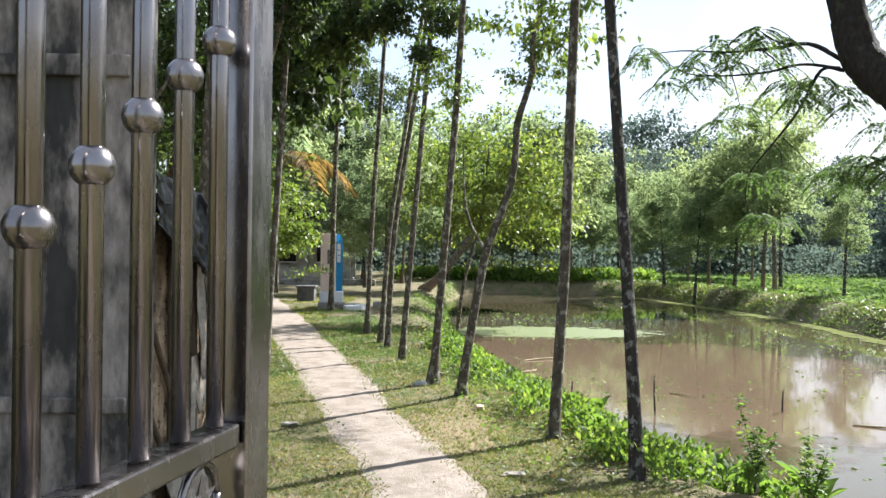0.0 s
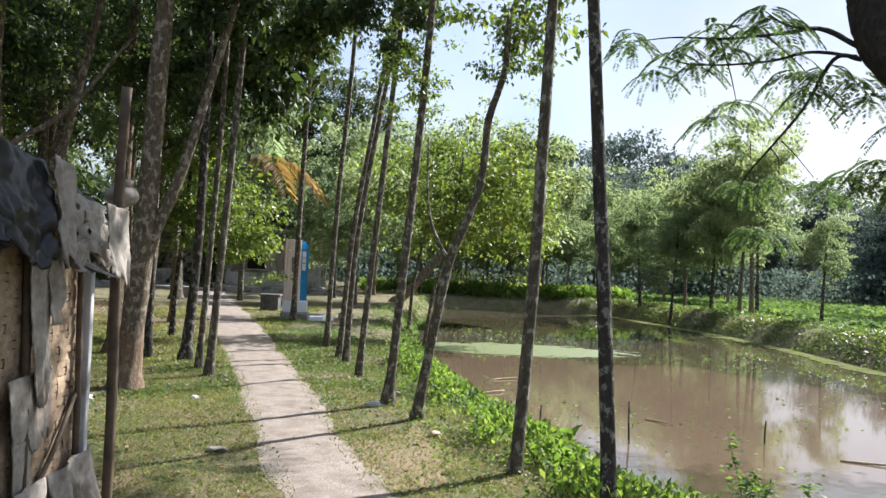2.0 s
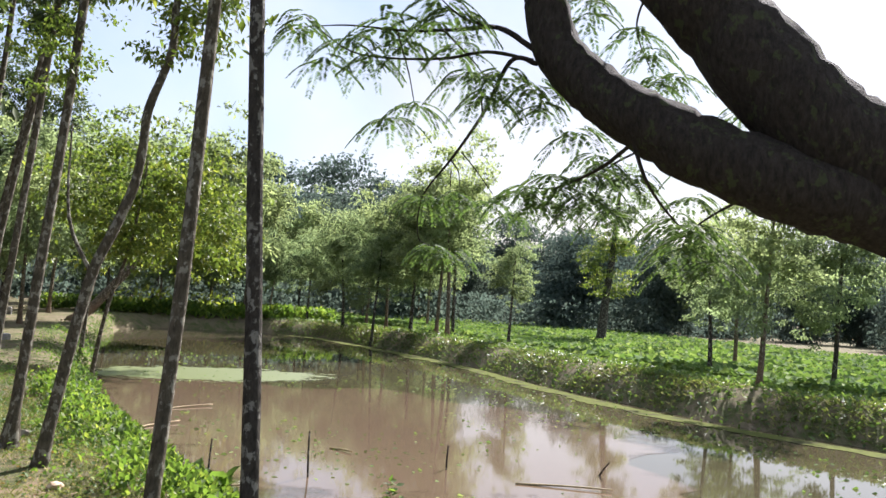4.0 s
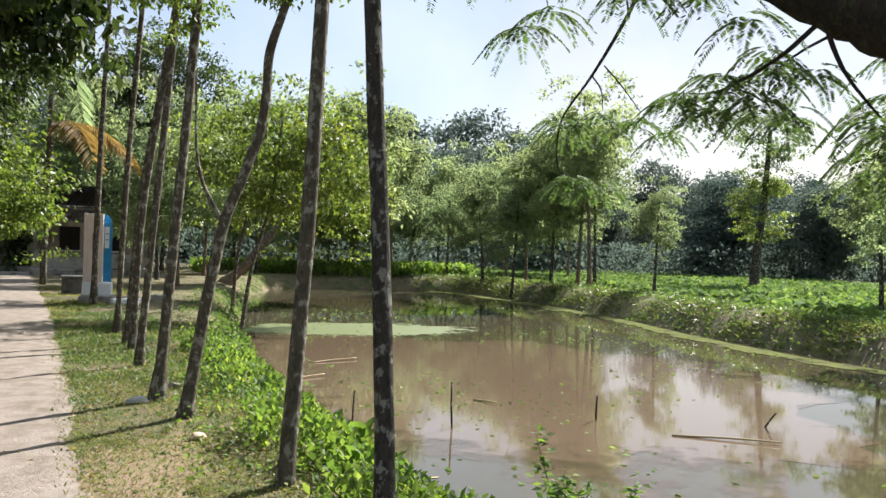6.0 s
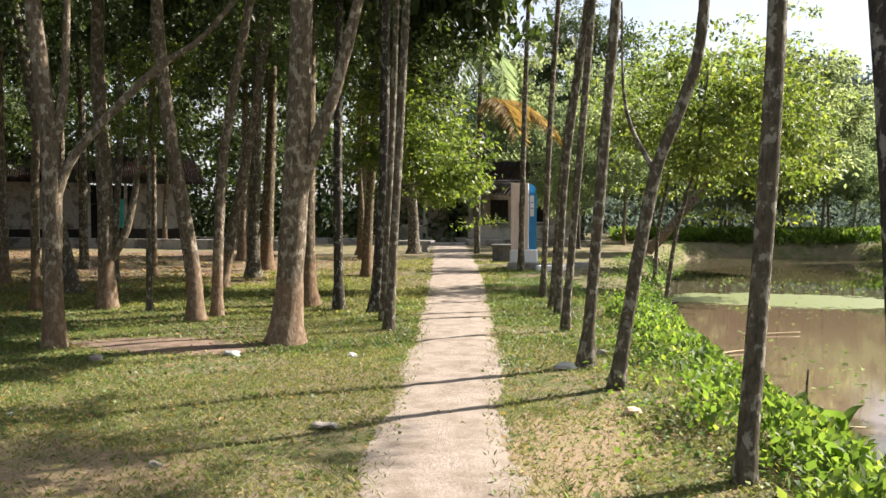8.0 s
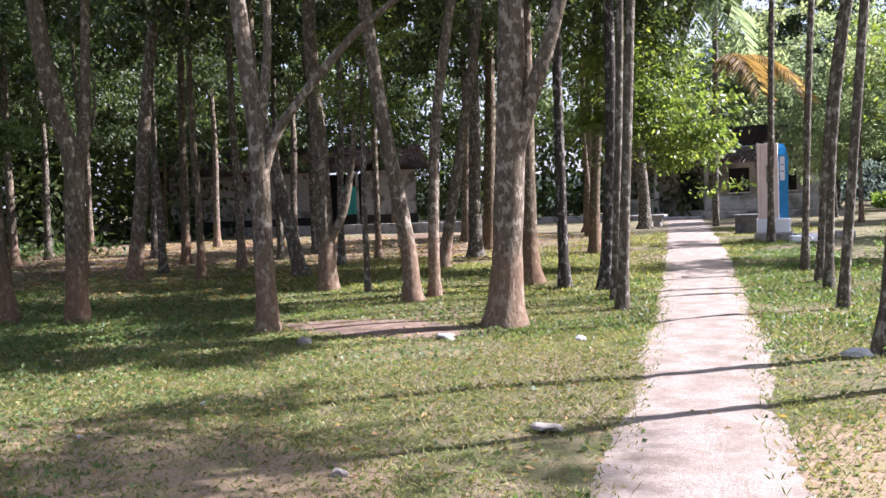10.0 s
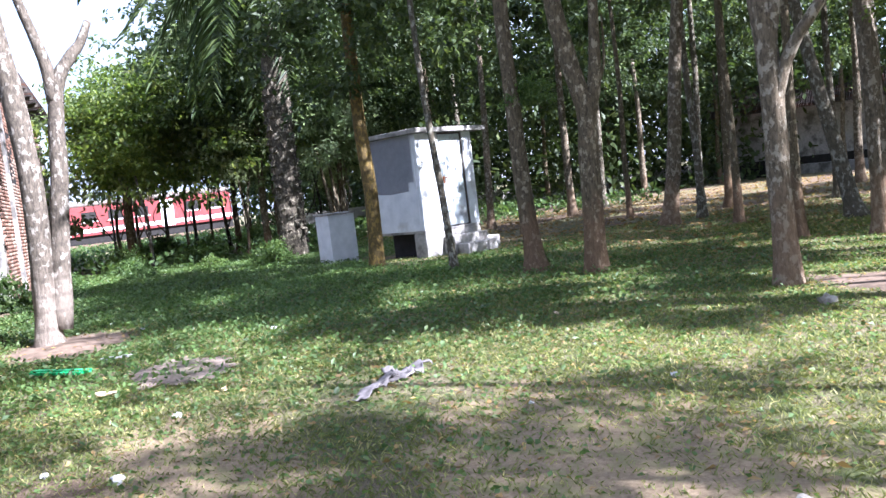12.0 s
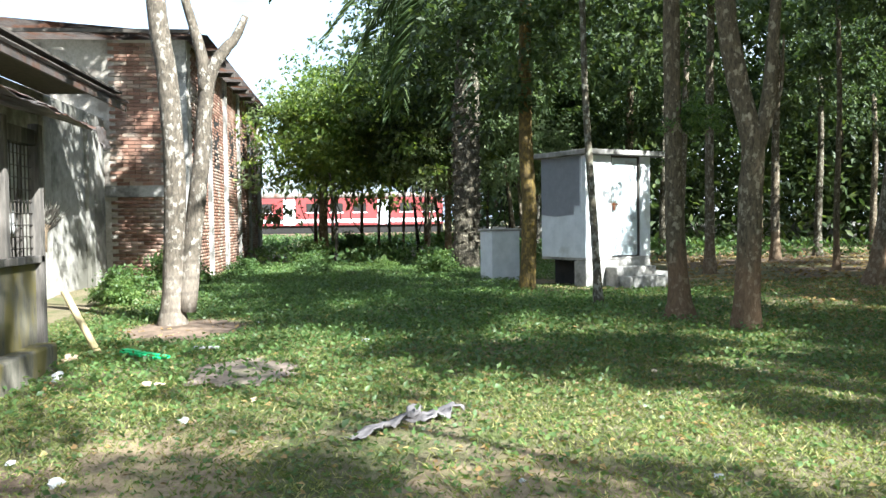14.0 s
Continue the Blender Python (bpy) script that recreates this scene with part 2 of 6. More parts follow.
CLOTH = rough_material("grey_rag", (0.08, 0.072, 0.072), (0.165, 0.15, 0.148), 30)
GREEN_PLASTIC = rough_material("green_plastic", (0.03, 0.42, 0.14), (0.06, 0.55, 0.2), 10, rough=0.4)
PAPER = rough_material("litter_paper", (0.27, 0.27, 0.255), (0.45, 0.45, 0.43), 14, rough=0.7)
CARD = rough_material("litter_card", (0.5, 0.36, 0.24), (0.62, 0.47, 0.33), 12)
ROOF_CLAY = rough_material("clay_roof", (0.3, 0.13, 0.08), (0.42, 0.2, 0.13), 6, (0.1, 0.07, 0.05), 1.0)
TEAL = rough_material("teal_paint", (0.04, 0.28, 0.24), (0.07, 0.4, 0.33), 5)
DARK_PANEL = rough_material("dark_picture", (0.08, 0.08, 0.1), (0.3, 0.26, 0.24), 18)


def brick_material():
    n = Nodes("old_brick")
    info = n.add("ShaderNodeObjectInfo")
    geo = n.add("ShaderNodeNewGeometry")
    rnd = n.add("ShaderNodeMath")
    rnd.operation = "FRACT"
    add = n.add("ShaderNodeMath")
    add.operation = "ADD"
    n.link(info.outputs["Random"], add.inputs[0])
    n.link(geo.outputs["Random Per Island"], add.inputs[1])
    n.link(add.outputs[0], rnd.inputs[0])
    col = n.ramp(rnd.outputs[0], [(0.0, (0.12, 0.065, 0.045)), (0.5, (0.22, 0.12, 0.085)), (0.85, (0.28, 0.17, 0.12)), (1.0, (0.32, 0.26, 0.2))])
    v = n.coords(world_space=True)
    fine = n.noise(v, 26, 5, 0.65)
    col = n.mix(n.ramp(n.noise(v, 1.3, 5, 0.6), [(0.5, 0.0), (0.66, 0.6)]), col, (0.36, 0.315, 0.26))
    col = n.mix(n.ramp(fine, [(0.3, 0.35), (0.6, 0.0)]), col, (0.1, 0.07, 0.05))
    n.bump(fine, 0.5, 0.008)
    return n.finish(col, 0.92, 0.0, 0.15)


def steel_material():
    n = Nodes("dull_steel")
    v = n.coords((1, 1, 0.2), world_space=True)
    fine = n.noise(v, 60, 4, 0.6)
    big = n.noise(n.coords(world_space=True), 9, 4, 0.6)
    col = n.mix(n.ramp(big, [(0.4, 0.0), (0.7, 0.6)]), (0.27, 0.252, 0.245), (0.11, 0.096, 0.087))
    n.bump(fine, 0.06, 0.002)
    return n.finish(col, n.ramp(fine, [(0.3, 0.16), (0.7, 0.34)]), 1.0, 0.5)


def ground_material():
    n = Nodes("lawn_ground")
    v = n.coords(world_space=True)
    fine = n.noise(v, 34, 6, 0.75)
    mid = n.noise(v, 3.2, 5, 0.65)
    big = n.noise(v, 0.55, 4, 0.55)
    green = n.mix(n.ramp(fine, [(0.3, 0.0), (0.7, 1.0)]), (0.06, 0.078, 0.026), (0.15, 0.165, 0.065))
    dry = n.mix(fine, (0.15, 0.115, 0.07), (0.30, 0.24, 0.165))
    col = n.mix(n.ramp(mid, [(0.40, 0.0), (0.6, 0.8)]), green, dry)
    col = n.mix(n.ramp(big, [(0.47, 0.0), (0.6, 0.8)]), col, dry)
    grit = n.noise(v, 110, 4, 0.8)
    col = n.mix(n.ramp(grit, [(0.38, 0.55), (0.55, 0.0)]), col, (0.04, 0.038, 0.02))
    n.bump(fine, 0.9, 0.03)
    return n.finish(col, 0.95, 0.0, 0.1)


def path_material():
    n = Nodes("trodden_path")
    v = n.coords(world_space=True)
    fine = n.noise(v, 42, 7, 0.75)
    mid = n.noise(v, 4.2, 5, 0.6)
    col = n.mix(n.ramp(fine, [(0.3, 0.0), (0.7, 1.0)]), (0.21, 0.178, 0.145), (0.345, 0.30, 0.25))
    col = n.mix(n.ramp(mid, [(0.42, 0.0), (0.66, 0.75)]), col, (0.165, 0.135, 0.10))
    grit = n.noise(v, 120, 4, 0.8)
    col = n.mix(n.ramp(grit, [(0.36, 0.5), (0.5, 0.0)]), col, (0.13, 0.10, 0.075))
    n.bump(n.mix(0.5, fine, mid), 0.9, 0.03)
    return n.finish(col, 0.95, 0.0, 0.1)


def litter_soil_material():
    n = Nodes("leaf_litter_soil")
    v = n.coords(world_space=True)
    fine = n.noise(v, 24, 7, 0.75)
    col = n.mix(n.ramp(fine, [(0.3, 0.0), (0.7, 1.0)]), (0.07, 0.05, 0.034), (0.20, 0.145, 0.10))
    n.bump(fine, 0.9, 0.03)
    return n.finish(col, 0.95, 0.0, 0.1)


def water_material():
    n = Nodes("muddy_water")
    v = n.coords(world_space=True)
    ripple = n.noise(n.coords((1, 1.6, 1), world_space=True), 3.5, 3, 0.5)
    fine = n.noise(v, 16, 2, 0.5)
    murk = n.noise(v, 0.25, 4, 0.5)
    col = n.mix(murk, (0.055, 0.05, 0.028), (0.085, 0.07, 0.04))
    n.bump(n.mix(0.25, ripple, fine), 0.02, 0.01)
    mat = n.finish(col, 0.035, 0.0, 0.5)
    n.bsdf.inputs["IOR"].default_value = 1.4
    return mat


def scum_material(name, a, b, hole_scale, low, high, rough=0.5):
    n = Nodes(name)
    v = n.coords(world_space=True)
    fine = n.noise(v, 12, 6, 0.7)
    n.finish(n.mix(fine, a, b), rough, 0.0, 0.5)
    tp = n.add("ShaderNodeBsdfTransparent")
    ms = n.add("ShaderNodeMixShader")
    tc = n.add("ShaderNodeTexCoord")
    dist = n.add("ShaderNodeVectorMath")
    dist.operation = "DISTANCE"
    dist.inputs[1].default_value = (0.5, 0.5, 0.5)
    n.link(tc.outputs["Generated"], dist.inputs[0])
    edge = n.add("ShaderNodeMath", )
    edge.operation = "MULTIPLY_ADD"
    n.link(n.noise(v, hole_scale, 6, 0.7), edge.inputs[0])
    edge.inputs[1].default_value = 0.55
    n.link(dist.outputs["Value"], edge.inputs[2])
    n.link(n.ramp(edge.outputs[0], [(low, 1.0), (high, 0.0)]), ms.inputs["Fac"])
    n.link(tp.outputs["BSDF"], ms.inputs[1])
    n.link(n.bsdf.outputs["BSDF"], ms.inputs[2])
    n.link(ms.outputs["Shader"], n.out.inputs["Surface"])
    return n.mat


BRICK_MAT = brick_material()
STEEL = steel_material()
GROUND = ground_material()
PATH = path_material()
SOIL = litter_soil_material()
WATER = water_material()
SCUM_GREEN = scum_material("green_scum", (0.09, 0.115, 0.035), (0.145, 0.17, 0.06), 2.2, 0.60, 0.66)
SCUM_BROWN = scum_material("brown_scum", (0.115, 0.08, 0.052), (0.145, 0.105, 0.07), 0.7, 0.68, 0.76, 0.05)
ALGAE = rough_material("shore_algae", (0.07, 0.085, 0.022), (0.125, 0.135, 0.04), 9, (0.06, 0.06, 0.03), 2.0, 0.95, 0.4, 0.03)
MOSSY = rough_material("mossy_plaster", (0.07, 0.064, 0.05), (0.2, 0.184, 0.148), 8, (0.13, 0.108, 0.036), 2.0, 0.95, 0.6, stretch=(1.6, 1.6, 0.55), cut=0.46)
SLAB = rough_material("bare_slab", (0.15, 0.115, 0.09), (0.29, 0.225, 0.18), 14, (0.1, 0.09, 0.06), 3.0)
DRY_GRASS = rough_material("dry_trodden_grass", (0.12, 0.085, 0.05), (0.27, 0.205, 0.13), 40, (0.17, 0.15, 0.07), 5.0, 0.95, 0.8)
PLASTER_HOUSE = rough_material("house_plaster", (0.17, 0.16, 0.14), (0.36, 0.34, 0.30), 5, (0.10, 0.095, 0.075), 0.9, 0.92, 0.4, cut=0.47)
MORTAR = rough_material("mortar", (0.28, 0.25, 0.21), (0.40, 0.36, 0.31), 20, (0.14, 0.12, 0.1), 1.5)

# ---- mesh helpers ----


def np_mesh(name, verts, tris, mat, smooth=False):
    """A mesh from arrays of vertices and triangles."""
    me = bpy.data.meshes.new(name)
    verts, tris = np.asarray(verts, np.float32), np.asarray(tris, np.int32)
    me.vertices.add(len(verts))
    me.vertices.foreach_set("co", verts.ravel())
    me.loops.add(tris.size)
    me.loops.foreach_set("vertex_index", tris.ravel())
    me.polygons.add(len(tris))
    me.polygons.foreach_set("loop_start", np.arange(0, tris.size, 3, dtype=np.int32))
    me.update(calc_edges=True)
    if smooth:
        me.polygons.foreach_set("use_smooth", np.ones(len(tris), bool))
    me.materials.append(mat)
    return me


def part(name, data, mat, parent, label=""):
    """Links a bmesh or a mesh as one object under a thing or a part."""
    if isinstance(data, bmesh.types.BMesh):
        me = bpy.data.meshes.new(name)
        data.normal_update()
        data.to_mesh(me)
        data.free()
        if mat is not None:
            me.materials.append(mat)
    else:
        me = data
    ob = new(name, me)
    ob.parent = parent
    return tagged(ob, label)


def thing(name, at, label, category, group="", kind="", turn=0.0):
    ob = new(name)
    ob.empty_display_size = 0.2
    ob.matrix_world = pose(*at, 0, 0, turn)
    return tagged(ob, label, category, group, kind)


def solid(name, bm, mat, label, category="", group="", kind="", at=(0, 0, 0), turn=0.0):
    """A thing that is one mesh."""
    ob = part(name, bm, mat, None, label)
    ob.matrix_world = pose(*at, 0, 0, turn)
    return tagged(ob, label, category, group, kind)


def box(bm, lo, hi, bevel=0.0, turn=None):
    lo, hi = Vector(lo), Vector(hi)
    made = bmesh.ops.create_cube(bm, size=1.0, matrix=Matrix.LocRotScale((lo + hi) / 2, turn, hi - lo))
    if bevel:
        edges = list({e for v in made["verts"] for e in v.link_edges})
        bmesh.ops.bevel(bm, geom=edges, offset=bevel, segments=2, affect="EDGES", profile=0.5)
    return made


def box_bm(lo, hi, bevel=0.0):
    bm = bmesh.new()
    box(bm, lo, hi, bevel)
    return bm


def tube(bm, points, radii, sides=10, wob=0.0, seed=0):
    """A tube along points, with a radius at each of them."""
    rnd = random.Random(seed)
    points = [Vector(p) for p in points]
    rings = []
    ref = Vector((1, 0, 0))
    for i, p in enumerate(points):
        d = (points[min(i + 1, len(points) - 1)] - points[max(i - 1, 0)]).normalized()
        a = (ref - d * ref.dot(d))
        a = a.normalized() if a.length > 0.05 else d.orthogonal().normalized()
        ref = a
        b = d.cross(a)
        ring = []
        for k in range(sides):
            w = 2 * math.pi * k / sides
            r = radii[i] * (1 + wob * (rnd.random() - 0.5) * 2)
            ring.append(bm.verts.new(p + (a * math.cos(w) + b * math.sin(w)) * r))
        rings.append(ring)
    for r0, r1 in zip(rings, rings[1:]):
        for k in range(sides):
            f = bm.faces.new((r0[k], r0[(k + 1) % sides], r1[(k + 1) % sides], r1[k]))
            f.smooth = True
    bm.faces.new(rings[0][::-1])
    bm.faces.new(rings[-1])


def spline(points, per=4):
    """Catmull-Rom points between a few given ones."""
    p = [Vector(q) for q in points]
    p = [2 * p[0] - p[1]] + p + [2 * p[-1] - p[-2]]
    out = []
    for i in range(1, len(p) - 2):
        for k in range(per):
            t = k / per
            out.append(0.5 * (2 * p[i] + (p[i + 1] - p[i - 1]) * t + (2 * p[i - 1] - 5 * p[i] + 4 * p[i + 1] - p[i + 2]) * t * t + (3 * p[i] - p[i - 1] - 3 * p[i + 1] + p[i + 2]) * t ** 3))
    return out + [p[-2]]


def leaf_mesh(name, base, way, length, width, mat, rng, fold=0.12, droop=0.0):
    """Pointed folded leaves: four corners and two triangles each."""
    n = len(base)
    way = way / (np.linalg.norm(way, axis=1, keepdims=True) + 1e-9)
    side = np.cross(way, rng.normal(0, 0.55, (n, 3)) + np.array([0, 0, 1.0]))
    side /= np.linalg.norm(side, axis=1, keepdims=True) + 1e-9
    up = np.cross(side, way)
    length, width = np.broadcast_to(length, n)[:, None], np.broadcast_to(width, n)[:, None]
    mid = base + way * length * 0.45
    tip = base + way * length - np.array([0, 0, 1.0]) * length * droop
    v = np.stack([base, mid + side * width / 2 + up * width * fold, tip, mid - side * width / 2 + up * width * fold], 1).reshape(-1, 3)
    i = np.arange(n, dtype=np.int32)[:, None] * 4
    t = np.concatenate([i + [0, 1, 2], i + [0, 2, 3]], 1).reshape(-1, 3)
    return np_mesh(name, v, t, mat)


def clump_points(rng, centre, radius, count, flat=0.6):
    p = rng.normal(0, 0.5, (count, 3)) * np.array([radius, radius, radius * flat])
    return p + centre, p


def crown_mesh(name, seed, rx, rz, clumps, per, leaf, mat, clump_r=0.55, hollow=0.35, down=0.35, flat=0.6):
    """A crown of leaf clumps round the origin, with gaps and an uneven outline."""
    rng = np.random.default_rng(seed)
    bases, ways = [], []
    lobes = rng.normal(0, 1, (16, 3))
    lobes /= np.linalg.norm(lobes, axis=1, keepdims=True)
    size = rng.uniform(0.45, 1.35, 16)
    for _ in range(clumps):
        d = rng.normal(0, 1, 3)
        d /= np.linalg.norm(d)
        k = np.argmax(lobes @ d)
        r = rng.uniform(hollow, 1.0) ** 0.6 * size[k]
        c = d * np.array([rx, rx, rz]) * r
        p, off = clump_points(rng, c, clump_r * rng.uniform(0.6, 1.3), per, flat)
        bases.append(p)
        ways.append(off * 0.5 + d * 0.2 + rng.normal(0, 0.6, (per, 3)) - np.array([0, 0, down]))
    b, w = np.concatenate(bases), np.concatenate(ways)
    s = rng.uniform(0.7, 1.25, len(b))
    return leaf_mesh(name, b, w, leaf * s, leaf * 0.52 * s, mat, rng, droop=0.08)


# ---- land: one sheet with the pond's basin ----
POND = [(10, -14), (9.6, 3), (9.0, 5.2), (7.4, 6.0), (5.2, 5.6), (3.6, 6.3), (2.55, 7.6), (2.3, 9.2), (1.85, 11), (1.2, 15), (0.75, 19), (0.35, 24), (0.2, 32),
        (0.3, 40), (1.2, 46), (3, 49), (8, 49.2), (11.4, 45.5), (13, 37), (13.6, 30), (13.4, 24), (13.9, 18), (16, 12), (19, 4), (21, -14)]
WATER_Z = -0.7


def pond_depth(x, y):
    """Signed distance to the shore, positive inside, for arrays."""
    x, y = np.asarray(x, float), np.asarray(y, float)
    best = np.full(x.shape, 1e9)
    inside = np.zeros(x.shape, bool)
    for (ax, ay), (bx, by) in zip(POND, POND[1:] + POND[:1]):
        dx, dy = bx - ax, by - ay
        t = np.clip(((x - ax) * dx + (y - ay) * dy) / (dx * dx + dy * dy), 0, 1)
        best = np.minimum(best, np.hypot(x - ax - t * dx, y - ay - t * dy))
        inside ^= ((ay > y) != (by > y)) & (x < (bx - ax) * (y - ay) / (by - ay + 1e-12) + ax)
    return np.where(inside, best, -best)


def land(x, y):
    d = pond_depth(x, y)
    s = np.clip((d + 1.15) / 2.3, 0, 1)
    z = -1.4 * s * s * (3 - 2 * s)
    far = np.clip((np.asarray(x, float) + 0.0 - 14) / 6, 0, 1) * np.clip((d + 1.2) / -3, 0, 1)
    z = z + 0.08 * np.exp(-((d + 2.0) / 1.1) ** 2) * (np.asarray(x, float) > 9) - 0.25 * far
    z = z + 0.02 * np.sin(np.asarray(x) * 1.7) * np.cos(np.asarray(y) * 1.3)
    return z


def axis(lo, hi, step, reach):
    inner = list(np.arange(lo, hi + 1e-6, step))
    out, s, v = [], step, hi
    while v < reach:
        s *= 1.6
        v += s
        out.append(v)
    low, s, v = [], step, lo
    while v > -reach:
        s *= 1.6
        v -= s
        low.append(v)
    return np.array(low[::-1] + inner + out)


def grid_mesh(name, xs, ys, height, mat):
    gx, gy = np.meshgrid(xs, ys)
    v = np.stack([gx.ravel(), gy.ravel(), height(gx, gy).ravel()], 1)
    nx, ny = len(xs), len(ys)
    i = (np.arange(ny - 1)[:, None] * nx + np.arange(nx - 1)[None]).ravel()
    t = np.concatenate([np.stack([i, i + 1, i + nx + 1], 1), np.stack([i, i + nx + 1, i + nx], 1)])
    return np_mesh(name, v, t, mat, True)


ground = tagged(new("ground", grid_mesh("ground", axis(-26, 26, 0.4, 2500), axis(-12, 62, 0.4, 2500), land, GROUND)), "patchy green and dry lawn sloping to a pond bank", "ground", kind="structure")
pond_bm = bmesh.new()
pond_bm.faces.new([pond_bm.verts.new((x, y, WATER_Z)) for x, y in ((-3, -16), (24, -16), (24, 53), (-3, 53))])
solid("water", pond_bm, WATER, "still muddy brown pond water reflecting trees and sky", "water", kind="structure")


def path_mid(y):
    return np.interp(y, [-6, 0, 6.3, 8.2, 13, 21.7, 35.4, 42], [0.35, 0.25, -0.12, -0.66, -1.86, -4.2, -8.1, -10.0])


def path_half(y):
    return np.interp(y, [-6, 6, 8.2, 13, 22, 42], [0.5, 0.46, 0.44, 0.50, 0.62, 0.8])


rng = np.random.default_rng(3)
ys = np.arange(-6, 41.2, 0.08)
edge_l = path_mid(ys) - path_half(ys) + 0.05 * np.sin(ys * 2.1) + 0.025 * np.sin(ys * 6.3) + rng.normal(0, 0.01, len(ys))
edge_r = path_mid(ys) + path_half(ys) + 0.05 * np.sin(ys * 1.7 + 1) + 0.025 * np.sin(ys * 5.1) + rng.normal(0, 0.01, len(ys))
cols = np.linspace(0, 1, 9)
px = edge_l[:, None] * (1 - cols) + edge_r[:, None] * cols
py = np.repeat(ys[:, None], 9, 1)
pz = land(px, py) + 0.014 - 0.012 * (np.abs(cols * 2 - 1) ** 6) + rng.normal(0, 0.003, px.shape)
idx = (np.arange(len(ys) - 1)[:, None] * 9 + np.arange(8)[None]).ravel()
tagged(new("pavement_path", np_mesh("pavement_path", np.stack([px.ravel(), py.ravel(), pz.ravel()], 1),
       np.concatenate([np.stack([idx, idx + 1, idx + 10], 1), np.stack([idx, idx + 10, idx + 9], 1)]), PATH, True)), "pale trodden earth footpath with uneven edges", "path", kind="structure")


def soil_patch(name, cx, cy, rx, ry, mat, label, seed, lift=0.008):
    r = random.Random(seed)
    bm = bmesh.new()
    mid = bm.verts.new((cx, cy, float(land(cx, cy)) + lift + 0.01))
    ring = []
    for k in range(40):
        w = 2 * math.pi * k / 40
        q = 1 + r.uniform(-0.22, 0.22)
        x, y = cx + rx * q * math.cos(w), cy + ry * q * math.sin(w)
        ring.append(bm.verts.new((x, y, float(land(x, y)) + lift - 0.006)))
    for k in range(40):
        bm.faces.new((mid, ring[k], ring[(k + 1) % 40]))
    return solid(name, bm, mat, label, "soil", kind="structure")

# ---- trees ----
GROVE_CROWNS = [crown_mesh("crown", 10 + k, 2.3, 1.8, 78, 48, 0.18, LEAF_GROVE, 0.42) for k in range(5)]
FAR_CROWNS = [crown_mesh("crown", 30 + k, 2.4, 2.3, 74, 42, 0.22, LEAF_FAR_HAZED, 0.52, 0.3, 0.3, 0.55) for k in range(4)]
HILL_CROWNS = [crown_mesh("crown", 40 + k, 2.4, 2.2, 150, 62, 0.2, LEAF_HILL_HAZED, 0.7, 0.4) for k in range(3)]
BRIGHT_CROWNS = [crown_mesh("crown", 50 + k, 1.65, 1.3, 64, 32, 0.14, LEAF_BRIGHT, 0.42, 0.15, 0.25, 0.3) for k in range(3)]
SPARSE_CROWNS = [crown_mesh("crown", 60 + k, 1.0, 1.1, 46, 34, 0.11, LEAF_BRIGHT, 0.3, 0.25, 0.3, 0.35) for k in range(2)]
DARK_CROWNS = [crown_mesh("crown", 80 + k, 0.95, 0.75, 42, 34, 0.19, LEAF_GROVE, 0.3, 0.2, 0.55, 0.6) for k in range(3)]
BUSH_CROWNS = [crown_mesh("crown", 70 + k, 1.0, 0.75, 70, 40, 0.16, LEAF_WEED, 0.3, 0.3) for k in range(2)]


def tree(name, x, y, bends, r0, r1, mat, label, crowns=(), limbs=(), group="", z=None, flare=1.5, sides=10, seed=0):
    """A tapered trunk along bends (offsets from its foot), limbs (bends, radius) and crowns (mesh, offset, scale)."""
    z = float(land(x, y)) if z is None else z
    root = thing(name, (x, y, z), label, "tree", group)
    pts = spline([(0, 0, -0.15), (0, 0, 0.0), *bends] if bends[0][2] > 0.05 else bends, 4)
    top = pts[-1].z
    radii = []
    for p in pts:
        f = min(1.0, max(0.0, p.z / top))
        radii.append((r0 * (1 - f) + r1 * f) * (1 + (flare - 1) * math.exp(-max(p.z, 0) / 0.16)))
    bm = bmesh.new()
    tube(bm, pts, radii, sides, 0.06, seed)
    part("trunk", bm, mat, root)
    for k, (bend, ra) in enumerate(limbs):
        bm = bmesh.new()
        q = spline(bend, 4)
        tube(bm, q, [ra * (1 - 0.65 * i / (len(q) - 1)) for i in range(len(q))], 8, 0.06, seed + k + 1)
        part("limb", bm, mat, root)
    r = random.Random(seed + 99)
    for me, off, s in crowns:
        ob = part("crown", me, None, root)
        ob.matrix_basis = pose(*off, 0, 0, r.uniform(0, 360)) @ Matrix.Diagonal((s, s, s * r.uniform(0.85, 1.1), 1))
    return root


SLIM = "slender straight grey-barked tree at the pond bank"
ROW = "slender trees along the path"
G5, F4, B3, S2, U2, D3 = GROVE_CROWNS, FAR_CROWNS, BRIGHT_CROWNS, SPARSE_CROWNS, BUSH_CROWNS, DARK_CROWNS
tree("slim_tree", 1.055, 8.1, [(0.12, 0.15, 1.8), (0.18, 0.28, 3.3), (0.3, 0.5, 6.2), (0.42, 0.6, 9)], 0.056, 0.04, BARK_SLIM, "slender dark spotted tree leaning over the pond bank", [(S2[0], (0.45, 0, 9.0), 1.6), (S2[1], (0.1, 0.2, 4.9), 0.55)], group=ROW, z=-0.14, seed=1)
tree("slim_tree", 1.545, 6.68, [(-0.02, 0.36, 1.6), (-0.09, 0.66, 3.4), (-0.18, 1.1, 6.2), (-0.22, 1.4, 9)], 0.056, 0.04, BARK_DARK, "slender dark tree with pale lichen spots by the water", [(S2[1], (-0.4, 0, 9.2), 1.6)], group=ROW, z=-0.08, seed=2)
